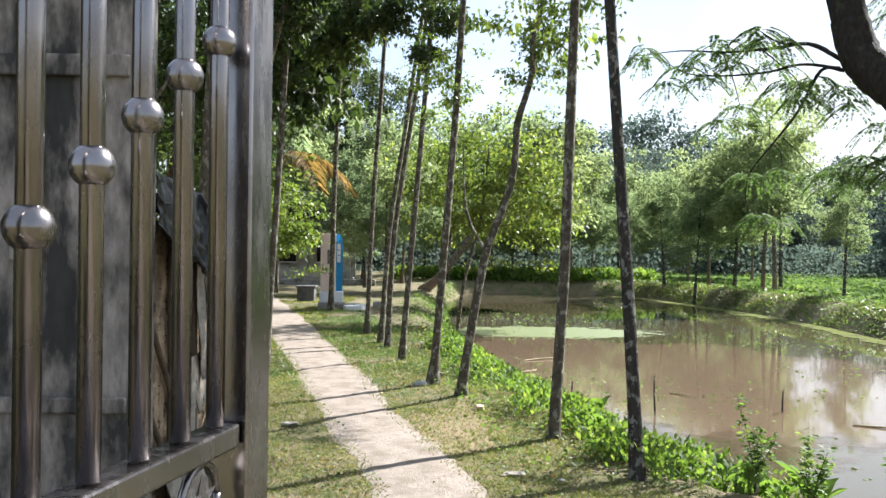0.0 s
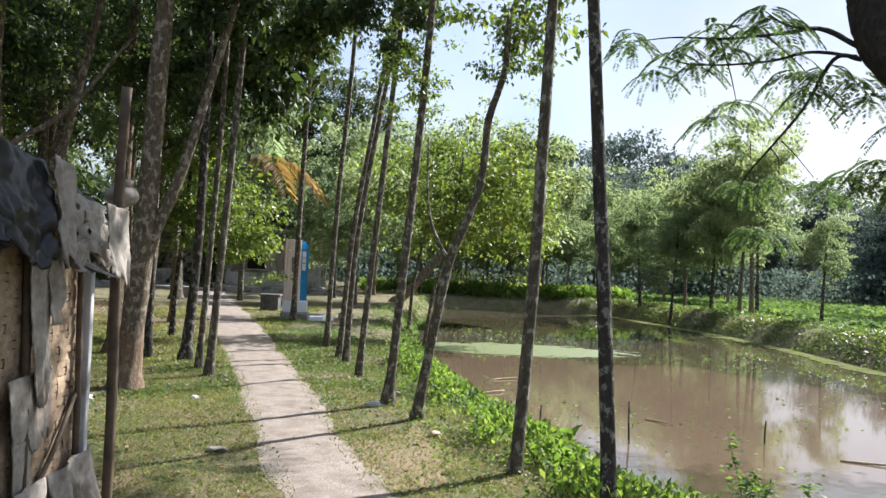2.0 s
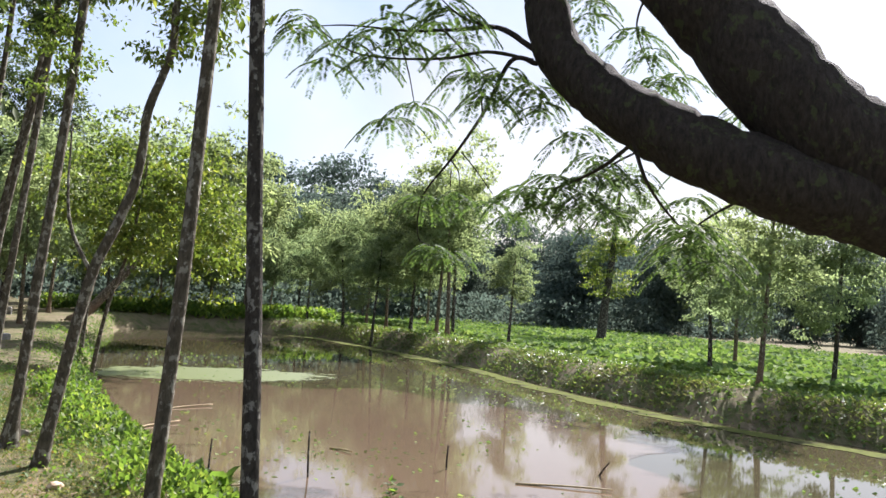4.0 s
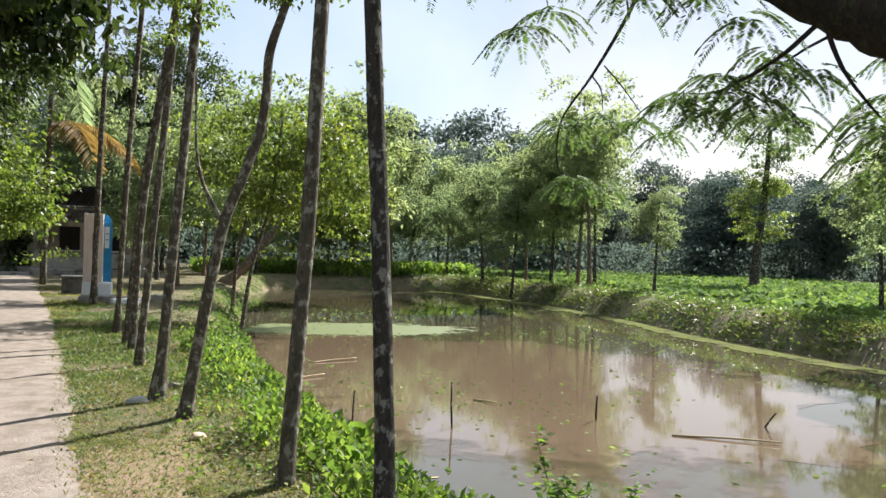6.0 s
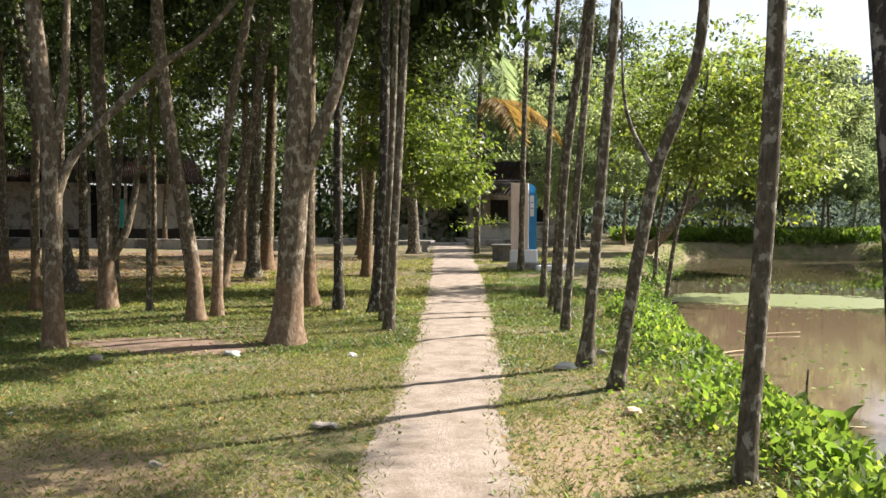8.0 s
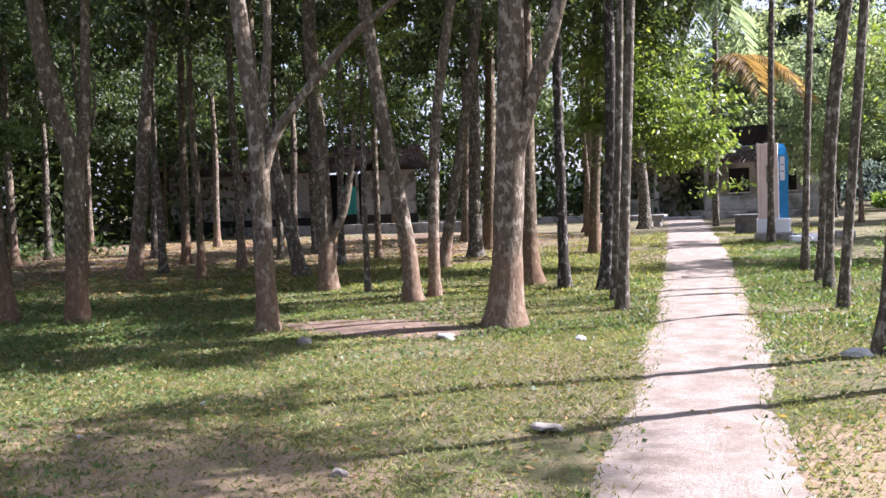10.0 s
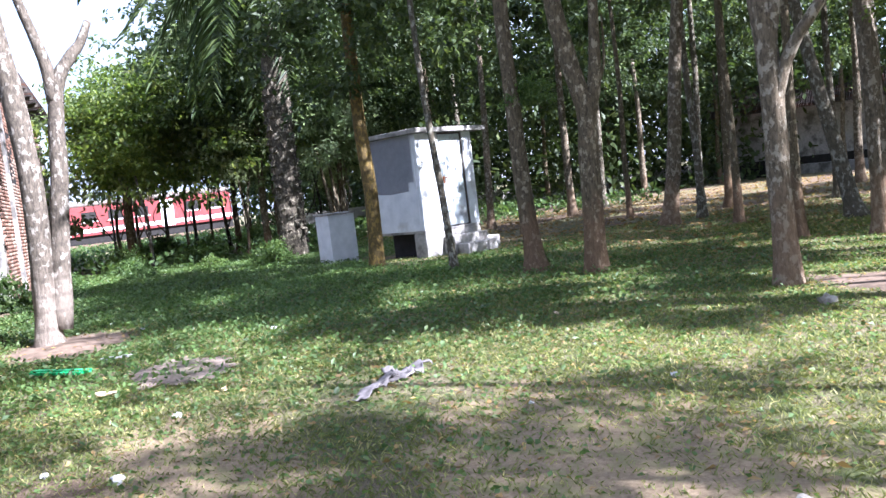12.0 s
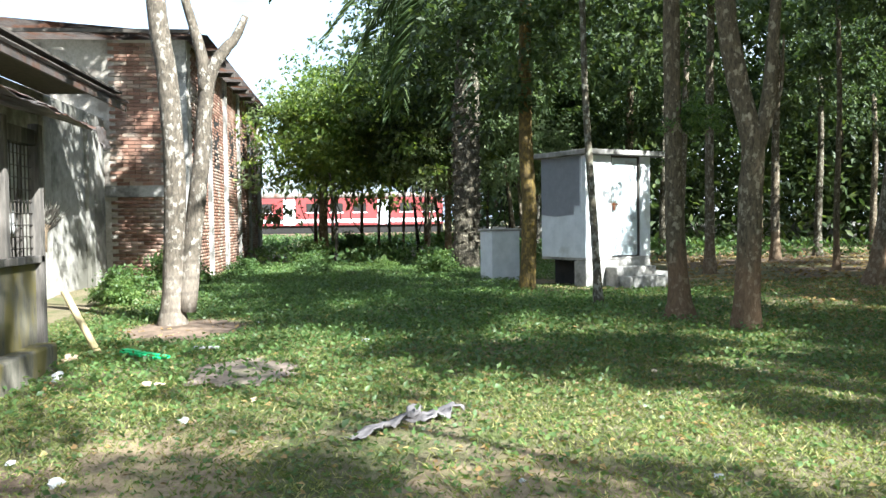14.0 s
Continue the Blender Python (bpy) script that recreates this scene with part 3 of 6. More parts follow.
tree("slim_tree", 0.22, 10.35, [(0.11, 0, 0.75), (0.29, 0, 1.75), (0.45, 0, 2.2), (0.6, 0, 2.65), (0.65, 0, 3.05), (0.67, 0, 3.4), (0.84, 0, 4.0), (0.85, 0, 4.5), (1.0, 0, 5.0), (1.2, 0.2, 6.2)],
     0.058, 0.028, BARK_SLIM, "crooked slender tree with a bent trunk on the bank", [(S2[0], (1.0, 0.2, 4.4), 0.6), (S2[1], (1.15, 0.1, 5.6), 1.0)], [([(0.3, 0, 1.75), (0.05, 0.1, 2.3), (0.0, 0.2, 3.2)], 0.022)], ROW, seed=3)
tree("slim_tree", -0.13, 11.25, [(0.15, 0, 2.0), (0.31, 0, 4.4), (0.5, 0, 8.5)], 0.056, 0.036, BARK_SLIM, SLIM, [(S2[0], (0.1, 0.1, 4.1), 0.55), (S2[1], (0.5, 0, 8.6), 1.5)], group=ROW, flare=1.9, seed=4)
tree("slim_tree", -0.66, 13.73, [(0.17, 0, 2.2), (0.34, 0, 4.4), (0.5, 0, 6.6)], 0.05, 0.036, BARK_SLIM, SLIM, [(D3[2], (0.5, 0.2, 6.5), 0.6), (D3[0], (0.7, -0.1, 5.6), 0.5), (D3[1], (0.35, 0.2, 5.1), 0.42)], group=ROW, seed=5)
tree("slim_tree", -1.0, 15.5, [(0.12, 0, 2.25), (0.5, 0, 4.9), (0.7, 0, 6.6)], 0.05, 0.035, BARK_SLIM, SLIM, [(D3[1], (0.9, 0, 6.7), 0.6), (D3[2], (0.1, -0.4, 6.1), 0.55)], group=ROW, seed=6)
tree("slim_tree", -1.17, 16.05, [(0.16, 0, 2.25), (0.41, 0, 4.0), (0.8, 0, 6.8)], 0.05, 0.035, BARK_SLIM, SLIM, [(D3[2], (0.4, 0.6, 7.2), 0.6), (D3[0], (-0.5, 0.0, 6.3), 0.6)], group=ROW, seed=7)
tree("slim_tree", -1.57, 17.65, [(0.11, 0, 3), (0.27, 0, 5.6), (0.35, 0, 8)], 0.05, 0.04, BARK_SLIM, SLIM, [(G5[3], (0.3, 0, 8.3), 0.6), (D3[1], (-0.7, -1.2, 5.9), 0.85)], group=ROW, seed=8)
tree("slim_tree", -3.15, 24.0, [(0.06, 0, 3.6), (0.17, 0, 7.1), (0.2, 0, 9)], 0.075, 0.05, BARK_SLIM, SLIM, [(G5[4], (0.1, 0, 9), 0.8)], group=ROW, seed=9)

GROVE = "trees of the grove"
MANGO = "grey-barked shade tree with a dense dark green crown"
# the forked tree beside the path
tree("forked_tree", -3.5, 11.8, [(0.04, 0, 0.6), (0.12, 0, 1.7), (0.19, 0, 3.0), (0.24, 0, 4.4), (0.35, 0.1, 6.5)], 0.16, 0.09, BARK_GREY, "thick forked tree with pale lichen-spotted bark", [(G5[0], (0.0, 0.2, 6.8), 0.6), (D3[0], (1.5, 0.5, 6.0), 1.0), (D3[2], (0.9, 0.6, 5.2), 0.65), (D3[1], (-1.5, 0.3, 5.9), 0.6)],
     [([(0.11, 0, 1.5), (0.27, 0.05, 2.05), (0.55, 0.15, 2.85), (0.83, 0.25, 4.0), (1.3, 0.4, 6)], 0.11)], GROVE, flare=1.6, sides=16, seed=11)
tree("slim_tree", -2.78, 13.18, [(0.1, 0.02, 1.8), (0.23, 0.05, 4.3), (0.4, 0.1, 8)], 0.058, 0.035, BARK_SLIM, "slender pale tree at the edge of the path", [(G5[1], (0.4, 0, 8), 0.42), (D3[2], (0.2, 0.7, 5.7), 0.6)], group=GROVE, seed=12)
tree("slim_tree", -3.1, 13.84, [(0.12, 0.04, 2.6), (0.18, 0.06, 4.5), (0.25, 0.1, 8)], 0.05, 0.03, BARK_SLIM, "slender pale tree at the edge of the path", [(G5[3], (0.2, 0, 8), 0.42), (D3[1], (0.3, -0.7, 5.4), 0.65)], group=GROVE, seed=13)
tree("dark_tree", -3.55, 14.75, [(0.1, 0.03, 1.6), (0.13, 0.05, 3.0), (0.15, 0.05, 6)], 0.085, 0.055, BARK_DARK, "dark trunk standing in a clump by the path", [(G5[4], (0, 0, 6.8), 0.4), (D3[0], (0.3, 1.2, 5.2), 0.65)], group=GROVE, flare=1.8, seed=14)
tree("dark_tree", -4.26, 15.05, [(0, 0, 2.3), (0.03, 0, 4.9), (0.05, 0, 7)], 0.075, 0.05, BARK_DARK, "thin dark upright trunk in the grove", [(G5[0], (0, 0, 7.2), 0.55), (D3[0], (0.2, 0.4, 4.9), 0.7)], group=GROVE, seed=15)
tree("dark_tree", -4.95, 15.45, [(0.0, 0, 1.5), (0.05, 0, 4), (0.05, 0, 6)], 0.13, 0.08, BARK_BROWN, MANGO, [(G5[2], (0, 0, 6.6), 0.6), (G5[1], (-0.2, 0.3, 4.8), 0.66)], group=GROVE, flare=1.8, seed=16)
tree("curved_tree", -5.6, 13.3, [(-0.03, 0, 0.6), (-0.1, -0.05, 1.25), (-0.28, -0.17, 2.7), (-0.38, -0.25, 4.4), (-0.3, -0.2, 6.5)], 0.108, 0.065, BARK_GREY, "curved grey tree trunk among dry grass", [(G5[1], (-0.2, 0, 6.6), 0.5), (D3[1], (-0.9, 1.0, 5.0), 0.8)], group=GROVE, seed=17)
tree("slim_tree", -5.55, 13.75, [(0.02, 0.04, 1.2), (0.12, 0.1, 2.6), (0.55, 0.3, 5.2), (0.8, 0.4, 7)], 0.075, 0.05, BARK_GREY, "pale slanting tree trunk in the grove", [(G5[4], (0.7, 0.3, 7.2), 0.45)], group=GROVE, seed=18)
tree("forked_tree", -5.7, 10.76, [(0.0, 0, 1.0), (0.0, 0, 1.9), (-0.06, -0.05, 2.9), (-0.15, -0.12, 4.2), (-0.2, -0.2, 6)], 0.108, 0.07, BARK_GREY, "forked grey tree with grass round its foot", [(G5[3], (-0.2, 0, 6.4), 0.75), (D3[2], (0.6, 0.8, 5.3), 0.65), (G5[2], (-1.2, 1.2, 5.6), 0.55)],
     [([(0.03, 0, 1.55), (0.2, 0.15, 2.1), (0.8, 0.65, 3.0), (1.3, 1.0, 3.5), (1.9, 1.5, 4.6)], 0.06), ([(0.0, 0, 2.0), (0.1, 0.1, 2.8), (0.15, 0.13, 4.2)], 0.07)], GROVE, flare=1.4, seed=19)
tree("forked_tree", -7.72, 14.2, [(0.0, 0, 0.8), (-0.02, 0, 2.0), (-0.06, -0.05, 3.9), (0.0, 0, 6)], 0.13, 0.08, BARK_GREY, MANGO, [(G5[2], (0, 0, 6.4), 0.45), (D3[0], (0.6, 0.6, 4.8), 0.7), (G5[0], (-0.5, 1.6, 5.4), 0.55)], [([(0.03, 0, 0.7), (0.25, 0.15, 1.2), (0.38, 0.25, 2.0), (0.5, 0.3, 3.2)], 0.08)], GROVE, seed=20)
tree("forked_tree", -8.66, 10.65, [(0.02, 0.03, 1.35), (0.04, 0.05, 1.9), (-0.05, -0.08, 2.6), (-0.11, -0.19, 3.5), (-0.2, -0.3, 6)], 0.13, 0.08, BARK_BROWN, "forked brown tree with a reddish lichen foot", [(G5[1], (-0.1, 0.2, 6.2), 0.95)],
     [([(0.03, 0.05, 1.75), (0.1, 0.18, 2.3), (0.14, 0.25, 3.4), (0.2, 0.4, 6)], 0.1), ([(0.05, 0.1, 2.0), (0.12, 0.3, 2.4), (0.14, 0.33, 3.0)], 0.03)], GROVE, flare=1.3, sides=14, seed=21)
tree("leafy_tree", -9.51, 10.28, [(-0.02, -0.05, 1.0), (-0.03, -0.07, 2.0), (-0.03, -0.08, 3.6), (0, 0, 6)], 0.115, 0.07, BARK_BROWN, "tree with ferny tufts sprouting from a mossy trunk", [(G5[3], (0, 0, 6.4), 1.0), (U2[0], (0.05, 0.15, 2.25), 0.28)], group=GROVE, flare=1.8, seed=22)
tree("slim_tree", -11.26, 9.84, [(-0.02, -0.06, 1.2), (-0.05, -0.16, 3.1), (-0.05, -0.2, 6)], 0.055, 0.035, BARK_SLIM, "thin slanting tree before a small outhouse", [(G5[2], (0, 0, 6.4), 0.8)], group=GROVE, seed=23)
tree("leafy_tree", -13.5, 9.32, [(0.0, 0.05, 1.2), (0.0, 0.0, 2.6), (0.1, 0, 5)], 0.125, 0.09, BARK_YELLOW, "tree with a yellow lichen trunk and drooping leaves", [(G5[0], (0.2, -0.2, 3.9), 0.78), (G5[4], (0.3, 0.7, 4.6), 0.8)], group=GROVE, flare=1.2, seed=24)
tree("dark_tree", -16.8, 13.8, [(0, 0, 3), (0, 0.05, 6)], 0.1, 0.07, BARK_GREY, MANGO, [(G5[1], (0, 0, 6.4), 1.1)], group=GROVE, seed=25)
tree("dark_tree", -21.2, 17.5, [(0, 0, 3), (0.1, 0.05, 6)], 0.12, 0.08, BARK_GREY, MANGO, [(G5[3], (0, 0, 6.4), 1.2)], group=GROVE, seed=26)
PALES = [(-7.9, 17.8, 0.13, 0.17, 0.06), (-8.75, 20.6, 0.18, 0.02, 0.0), (-9.7, 23.0, 0.2, 0.03, 0.02), (-11.05, 20.1, 0.09, 0.0, 0.02), (-9.9, 16.1, 0.15, -0.16, -0.08),
         (-8.62, 13.75, 0.08, 0.0, 0.0), (-13.3, 15.1, 0.17, 0.12, 0.08), (-14.0, 16.4, 0.1, 0.0, 0.0), (-11.8, 15.45, 0.09, 0.0, 0.01), (-12.7, 17.4, 0.11, 0.0, 0.0)]
PALES += [(-10.75, 18.35, 0.09, 0.03, 0.0), (-6.35, 21.6, 0.14, 0.02, 0.03), (-6.0, 22.4, 0.09, 0.03, 0.0), (-8.9, 33.0, 0.26, -0.02, 0.0), (-10.4, 31.5, 0.22, 0.03, 0.0),
         (-12.4, 26.5, 0.16, 0.03, 0.0), (-14.5, 22.0, 0.14, -0.02, 0.0), (-15.8, 18.6, 0.13, 0.03, 0.02), (-17.5, 24.5, 0.15, 0.0, 0.03), (-19.0, 20.3, 0.12, 0.05, 0.0),
         (-11.2, 27.5, 0.12, 0.0, 0.0), (-20.5, 14.6, 0.12, 0.03, 0.03), (-23.5, 20.0, 0.14, 0.02, 0.0), (-24.5, 14.5, 0.13, 0.0, 0.04), (-22.0, 25.5, 0.15, 0.02, 0.0),
         (-13.6, 19.6, 0.1, 0.02, 0.0), (-16.9, 16.6, 0.08, 0.0, 0.0), (-27.0, 24.0, 0.15, 0.0, 0.0), (-28.0, 17.0, 0.15, 0.02, 0.0), (-9.0, 28.0, 0.12, 0.0, 0.0)]
pick = random.Random(5)
for k, (x, y, r, lx, ly) in enumerate(PALES):
    h = pick.uniform(5.2, 6.8)
    tree("grove_tree", x, y, [(lx * 1.5, ly * 1.5, 1.4), (lx * 3.4 + pick.uniform(-0.1, 0.1), ly * 3.4, 3.4), (lx * h, ly * h, h)], r * 0.85, r * 0.5, (BARK_GREY, BARK_SLIM, BARK_BROWN)[k % 3], "straight tree trunk with pale bark in the shady grove",
         [(G5[k % 5], (lx * h, ly * h, h + 0.2), pick.uniform(0.95, 1.25) * (0.56 if y < 19 else 0.85))] + ([(G5[(k + 2) % 5], (lx * h + pick.uniform(-1, 1), pick.uniform(-1, 1), h + 2.2), 1.1)] if k % 2 and y > 17 else []), group=GROVE, flare=1.6, seed=100 + k)

# the palm with leaf scars beyond the outhouse
palm = thing("palm_tree", (-20.2, 9.2, float(land(-20.2, 9.2))), "palm with a rough scaly trunk and hanging fronds", "tree")
bm = bmesh.new()
tube(bm, spline([(0, 0, -0.1), (0, 0, 1.0), (0.0, 0.08, 3.8), (0, 0.05, 7.0)], 5), [0.34 if i < 4 else 0.22 + 0.07 * (i < 12) for i in range(16)], 14, 0.1, 4)
part("trunk", bm, BARK_PALM, palm)
rng = np.random.default_rng(8)
bm = bmesh.new()
for k in range(90):
    w, z = k * 2.4, 0.5 + k * 0.04
    o = Vector((math.cos(w) * 0.27, 0.04 + math.sin(w) * 0.27, z))
    box(bm, o - Vector((0.07, 0.07, 0.06)), o + Vector((0.07, 0.07, 0.08)), turn=Euler((0.4 * math.cos(w), 0.4 * math.sin(w), w)))
part("leaf_scar", bm, BARK_PALM, palm)


def palm_frond(length, droop, mat, seed, leaf=0.5, thick=0.02):
    """The leaflets and the rib of one feather palm frond along +x."""
    r = np.random.default_rng(seed)
    s = np.linspace(0.12, 1, 46)
    rib = np.stack([s * length * (1 - 0.25 * droop * s), 0 * s, length * (0.35 * s - droop * s * s)], 1)
    base = np.concatenate([rib, rib])
    side = np.concatenate([np.ones(46), -np.ones(46)])
    way = np.stack([0.6 + 0 * side, side, -0.5 - 0.5 * r.random(92)], 1)
    ll = leaf * (1 - 0.55 * np.abs(np.concatenate([s, s]) - 0.45) * 1.6)
    return leaf_mesh("leaflets", base, way, ll, 0.045, mat, r, 0.1, 0.25)


for k in range(18):
    ob = part("frond", palm_frond(3.6, 1.05, LEAF_GROVE, k, 0.85), None, palm)
    ob.matrix_basis = pose(0, 0.05, 6.9, 0, 14 - (k % 3) * 16, k * 20.5)
coco = thing("coconut_palm", (-6.6, 33.5, 0), "coconut palm with a hanging browned frond", "tree")
bm = bmesh.new()
tube(bm, spline([(0, 0, -0.1), (0.02, 0, 2), (0.1, 0, 5), (0.15, 0, 8)], 4), [0.12 - 0.003 * i for i in range(13)], 10, 0.05, 3)
part("trunk", bm, BARK_SLIM, coco)
for k in range(9):
    ob = part("frond", palm_frond(3.7, 0.72, LEAF_FROND if k in (0, 1, 8) else LEAF_FAR_HAZED, 20 + k, 1.05), None, coco, "browned dry frond" if k in (0, 1, 8) else "")
    ob.matrix_basis = pose(0.12, 0, 5.5 if k in (0, 1, 8) else 7.6, 0, 0, (k * 41 - 20) if k in (0, 1, 8) else k * 41)

# twin-stemmed tree near the old buildings; its high outlying crowns are unseen, added to shade the facade
tree("twin_tree", -10.03, 4.55, [(0, 0.03, 0.6), (0.0, 0.06, 1.8), (0.0, 0.0, 2.8), (0.02, -0.1, 3.7), (-0.3, -0.3, 6.5)], 0.13, 0.09, BARK_TWIN, "twin-stemmed pale tree with a lime-washed foot", [(G5[2], (-0.5, -0.8, 7.4), 1.0), (G5[0], (-2.6, 0.6, 7.6), 1.15), (G5[3], (-4.2, 1.2, 8.0), 1.0)],
     [([(0.0, 0.14, 0.15), (-0.03, 0.24, 1.0), (-0.05, 0.34, 1.8), (-0.07, 0.44, 2.75), (-0.1, 0.62, 3.1), (-0.13, 0.74, 3.25), (-0.14, 0.86, 3.5)], 0.12), ([(-0.07, 0.42, 2.6), (-0.06, 0.36, 3.1), (-0.03, 0.2, 3.7), (0.1, 0.0, 4.6)], 0.085)], GROVE, flare=1.3, sides=16, seed=31)
foot = soil_patch("root_mound", -9.7, 4.75, 0.75, 0.6, SOIL_FOOT, "bare reddish soil round the tree foot", 3)

rng2 = np.random.default_rng(77)
# leafy shrubs and young trees; sunlit crowns are coloured lighter, shaded ones darker
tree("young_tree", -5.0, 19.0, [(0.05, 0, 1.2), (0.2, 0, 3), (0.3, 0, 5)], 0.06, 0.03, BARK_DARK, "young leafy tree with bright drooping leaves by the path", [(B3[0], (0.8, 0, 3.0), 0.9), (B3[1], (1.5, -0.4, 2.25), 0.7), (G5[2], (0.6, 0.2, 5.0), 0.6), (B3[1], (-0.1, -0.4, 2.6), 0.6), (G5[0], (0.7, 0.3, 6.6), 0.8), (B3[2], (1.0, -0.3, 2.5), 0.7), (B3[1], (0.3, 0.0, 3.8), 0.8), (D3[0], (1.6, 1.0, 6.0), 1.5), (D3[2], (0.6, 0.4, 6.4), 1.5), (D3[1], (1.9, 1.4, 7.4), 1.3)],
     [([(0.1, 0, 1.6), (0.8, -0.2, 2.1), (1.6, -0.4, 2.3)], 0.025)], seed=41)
tree("young_tree", -6.75, 13.9, [(0.0, 0, 1.2), (0.05, 0, 2.6), (0.1, 0, 4.4)], 0.045, 0.02, BARK_SLIM, "young tree with a clump of leaves coloured light as if sunlit", [(B3[2], (0.1, 0, 2.75), 0.42), (B3[0], (0.15, 0.1, 3.6), 0.4)], seed=42)
tree("bushy_tree", -26.0, 5.6, [(0, 0, 1.5), (0.1, 0.1, 4)], 0.16, 0.08, BARK_BROWN, "broad tree with dense leaves coloured light green as if sunlit", [(F4[0], (0, 0, 3.4), 1.0), (F4[1], (0.3, 1.8, 4.4), 1.1), (F4[3], (0.2, 0.9, 4.6), 0.8), (F4[1], (0.2, 2.8, 6.2), 1.1), (B3[0], (1.2, 0.4, 3.4), 1.1), (B3[2], (1.2, 1.7, 4.4), 1.2), (B3[1], (1.0, -0.6, 4.6), 0.9), (B3[0], (1.5, -0.4, 3.3), 1.2), (B3[2], (1.5, 1.4, 3.2), 1.3), (B3[1], (1.4, 2.9, 3.4), 1.3)], seed=43)
for k, (x, y, s) in enumerate([(-24, 9.2, 1.0), (-26, 12.0, 1.1), (-25, 14.8, 0.9), (-29, 9.0, 1.2), (-31, 13, 1.3), (-33, 18, 1.4), (-31, 22, 1.3), (-34, 27, 1.4), (-30, 30, 1.4), (-26, 33, 1.3), (-22, 36.5, 1.3), (-35, 36, 1.6), (-27, 41, 1.5), (-19.5, 39.5, 1.2)]):
    tree("rear_tree", x, y, [(0, 0, 1.5), (0.1, 0.05, 3), (0.1, 0.1, 5)], 0.11, 0.06, BARK_BROWN, "dense dark tree standing behind the grove", [(G5[k % 5], (0, 0, 4.2 * s), s), (G5[(k + 1) % 5], (0.4, 0.6, 6.4 * s), s * 1.1), (G5[(k + 3) % 5], (-0.4, -0.3, 8.4 * s), s)], group="trees behind the grove", seed=200 + k)
thin = random.Random(23)
for k in range(20):
    x, y = -22.5 - 9.5 * thin.random(), 4.6 + 9.2 * (k + thin.random()) / 20
    h = thin.uniform(2.5, 3.1)
    # upper crowns below y 8.5 get bright leaves so that they look sunlit
    tree("thin_tree", x, y, [(thin.uniform(-0.1, 0.1), thin.uniform(-0.15, 0.15), 1.3), (thin.uniform(-0.2, 0.2), thin.uniform(-0.4, 0.4), h)], thin.uniform(0.04, 0.09), 0.03, (BARK_DARK, BARK_BROWN, BARK_GREY)[k % 3], "thin young tree in a thicket beyond the lawn",
         [((F4 if k % 3 else B3)[k % 3], (0, thin.uniform(-0.3, 0.3), h + 0.4), thin.uniform(0.42, 0.62)), ((G5 if y > 8.5 else B3)[k % 3], (0, thin.uniform(-0.5, 0.5), h + 2.0), thin.uniform(0.55, 0.8) * (1.0 if y > 8.5 else 1.4))],
         [([(0, 0, 0.8), (0.1, thin.uniform(-0.4, 0.4), 1.5), (0.2, thin.uniform(-0.7, 0.7), 2.5)], 0.025)], "thicket trees", flare=1.3, sides=7, seed=400 + k)
for k, (x, y, s) in enumerate([(-18.5, 4.2, 0.7), (-15.9, 3.3, 0.75), (-14.2, 2.9, 0.55), (-19.4, 5.6, 0.6), (-21.5, 5.4, 0.7), (-20.0, 7.2, 0.5), (-18.3, 8.4, 0.9), (-12.9, 3.2, 0.45), (-24.0, 5.4, 1.1), (-25.6, 7.6, 1.0), (-27.2, 6.4, 1.3), (-28.2, 9.6, 1.2), (-26.2, 10.8, 1.0), (-23.2, 7.0, 0.7)]):
    s = s * 0.55 if x < -17 else s * 0.8
    bush = thing("bush", (x, y, float(land(x, y))), "low green weedy bush beside the building", "bush", "weedy bushes")
    ob = part("foliage", U2[k % 2], None, bush)
    ob.matrix_basis = pose(0, 0, 0.4 * s, 0, 0, k * 70) @ Matrix.Diagonal((s, s, s, 1))
    bm = bmesh.new()
    tube(bm, [(0, 0, -0.05), (0.02, 0, 0.3 * s), (0.05, 0.02, 0.6 * s)], [0.02, 0.015, 0.008], 6)
    part("stem", bm, BARK_DARK, bush)

qx, qy = rng2.uniform(-46, -29, 30000), rng2.uniform(15, 46, 30000)
rear = leaf_mesh("rear_undergrowth", np.stack([qx, qy, rng2.random(30000) ** 1.2 * 7.0], 1), rng2.normal(0, 1, (30000, 3)), 0.42, 0.2, LEAF_GROVE, rng2)
tagged(new("rear_undergrowth", rear), "dense shady undergrowth behind the grove", "bushes", kind="stuff")
qx, qy = np.concatenate([rng2.uniform(-30, -9, 9000), rng2.uniform(-56, -36, 6000)]), np.concatenate([rng2.uniform(42, 50, 9000), rng2.uniform(12.5, 20, 6000)])
rear = leaf_mesh("rear_undergrowth", np.stack([qx, qy, rng2.random(15000) ** 1.1 * 6.0], 1), rng2.normal(0, 1, (15000, 3)), 0.5, 0.24, LEAF_GROVE, rng2)
tagged(new("rear_undergrowth", rear), "dense shady undergrowth behind the grove", "bushes", kind="stuff")
for k in range(16):
    tree("rear_tree", -40 - 4 * (k % 3), 1.5 + 3.1 * k, [(0, 0, 1.5), (0.1, 0.05, 3), (0.1, 0.1, 5)], 0.13, 0.07, BARK_BROWN, "dense dark tree standing behind the grove", [(G5[k % 5], (0, 0, 3.4), 1.5), (G5[(k + 1) % 5], (0.4, 0.6, 7.0), 1.6), (G5[(k + 2) % 5], (0, 0.3, 10.5), 1.5)], group="trees behind the grove", seed=260 + k) if k > 3 else None
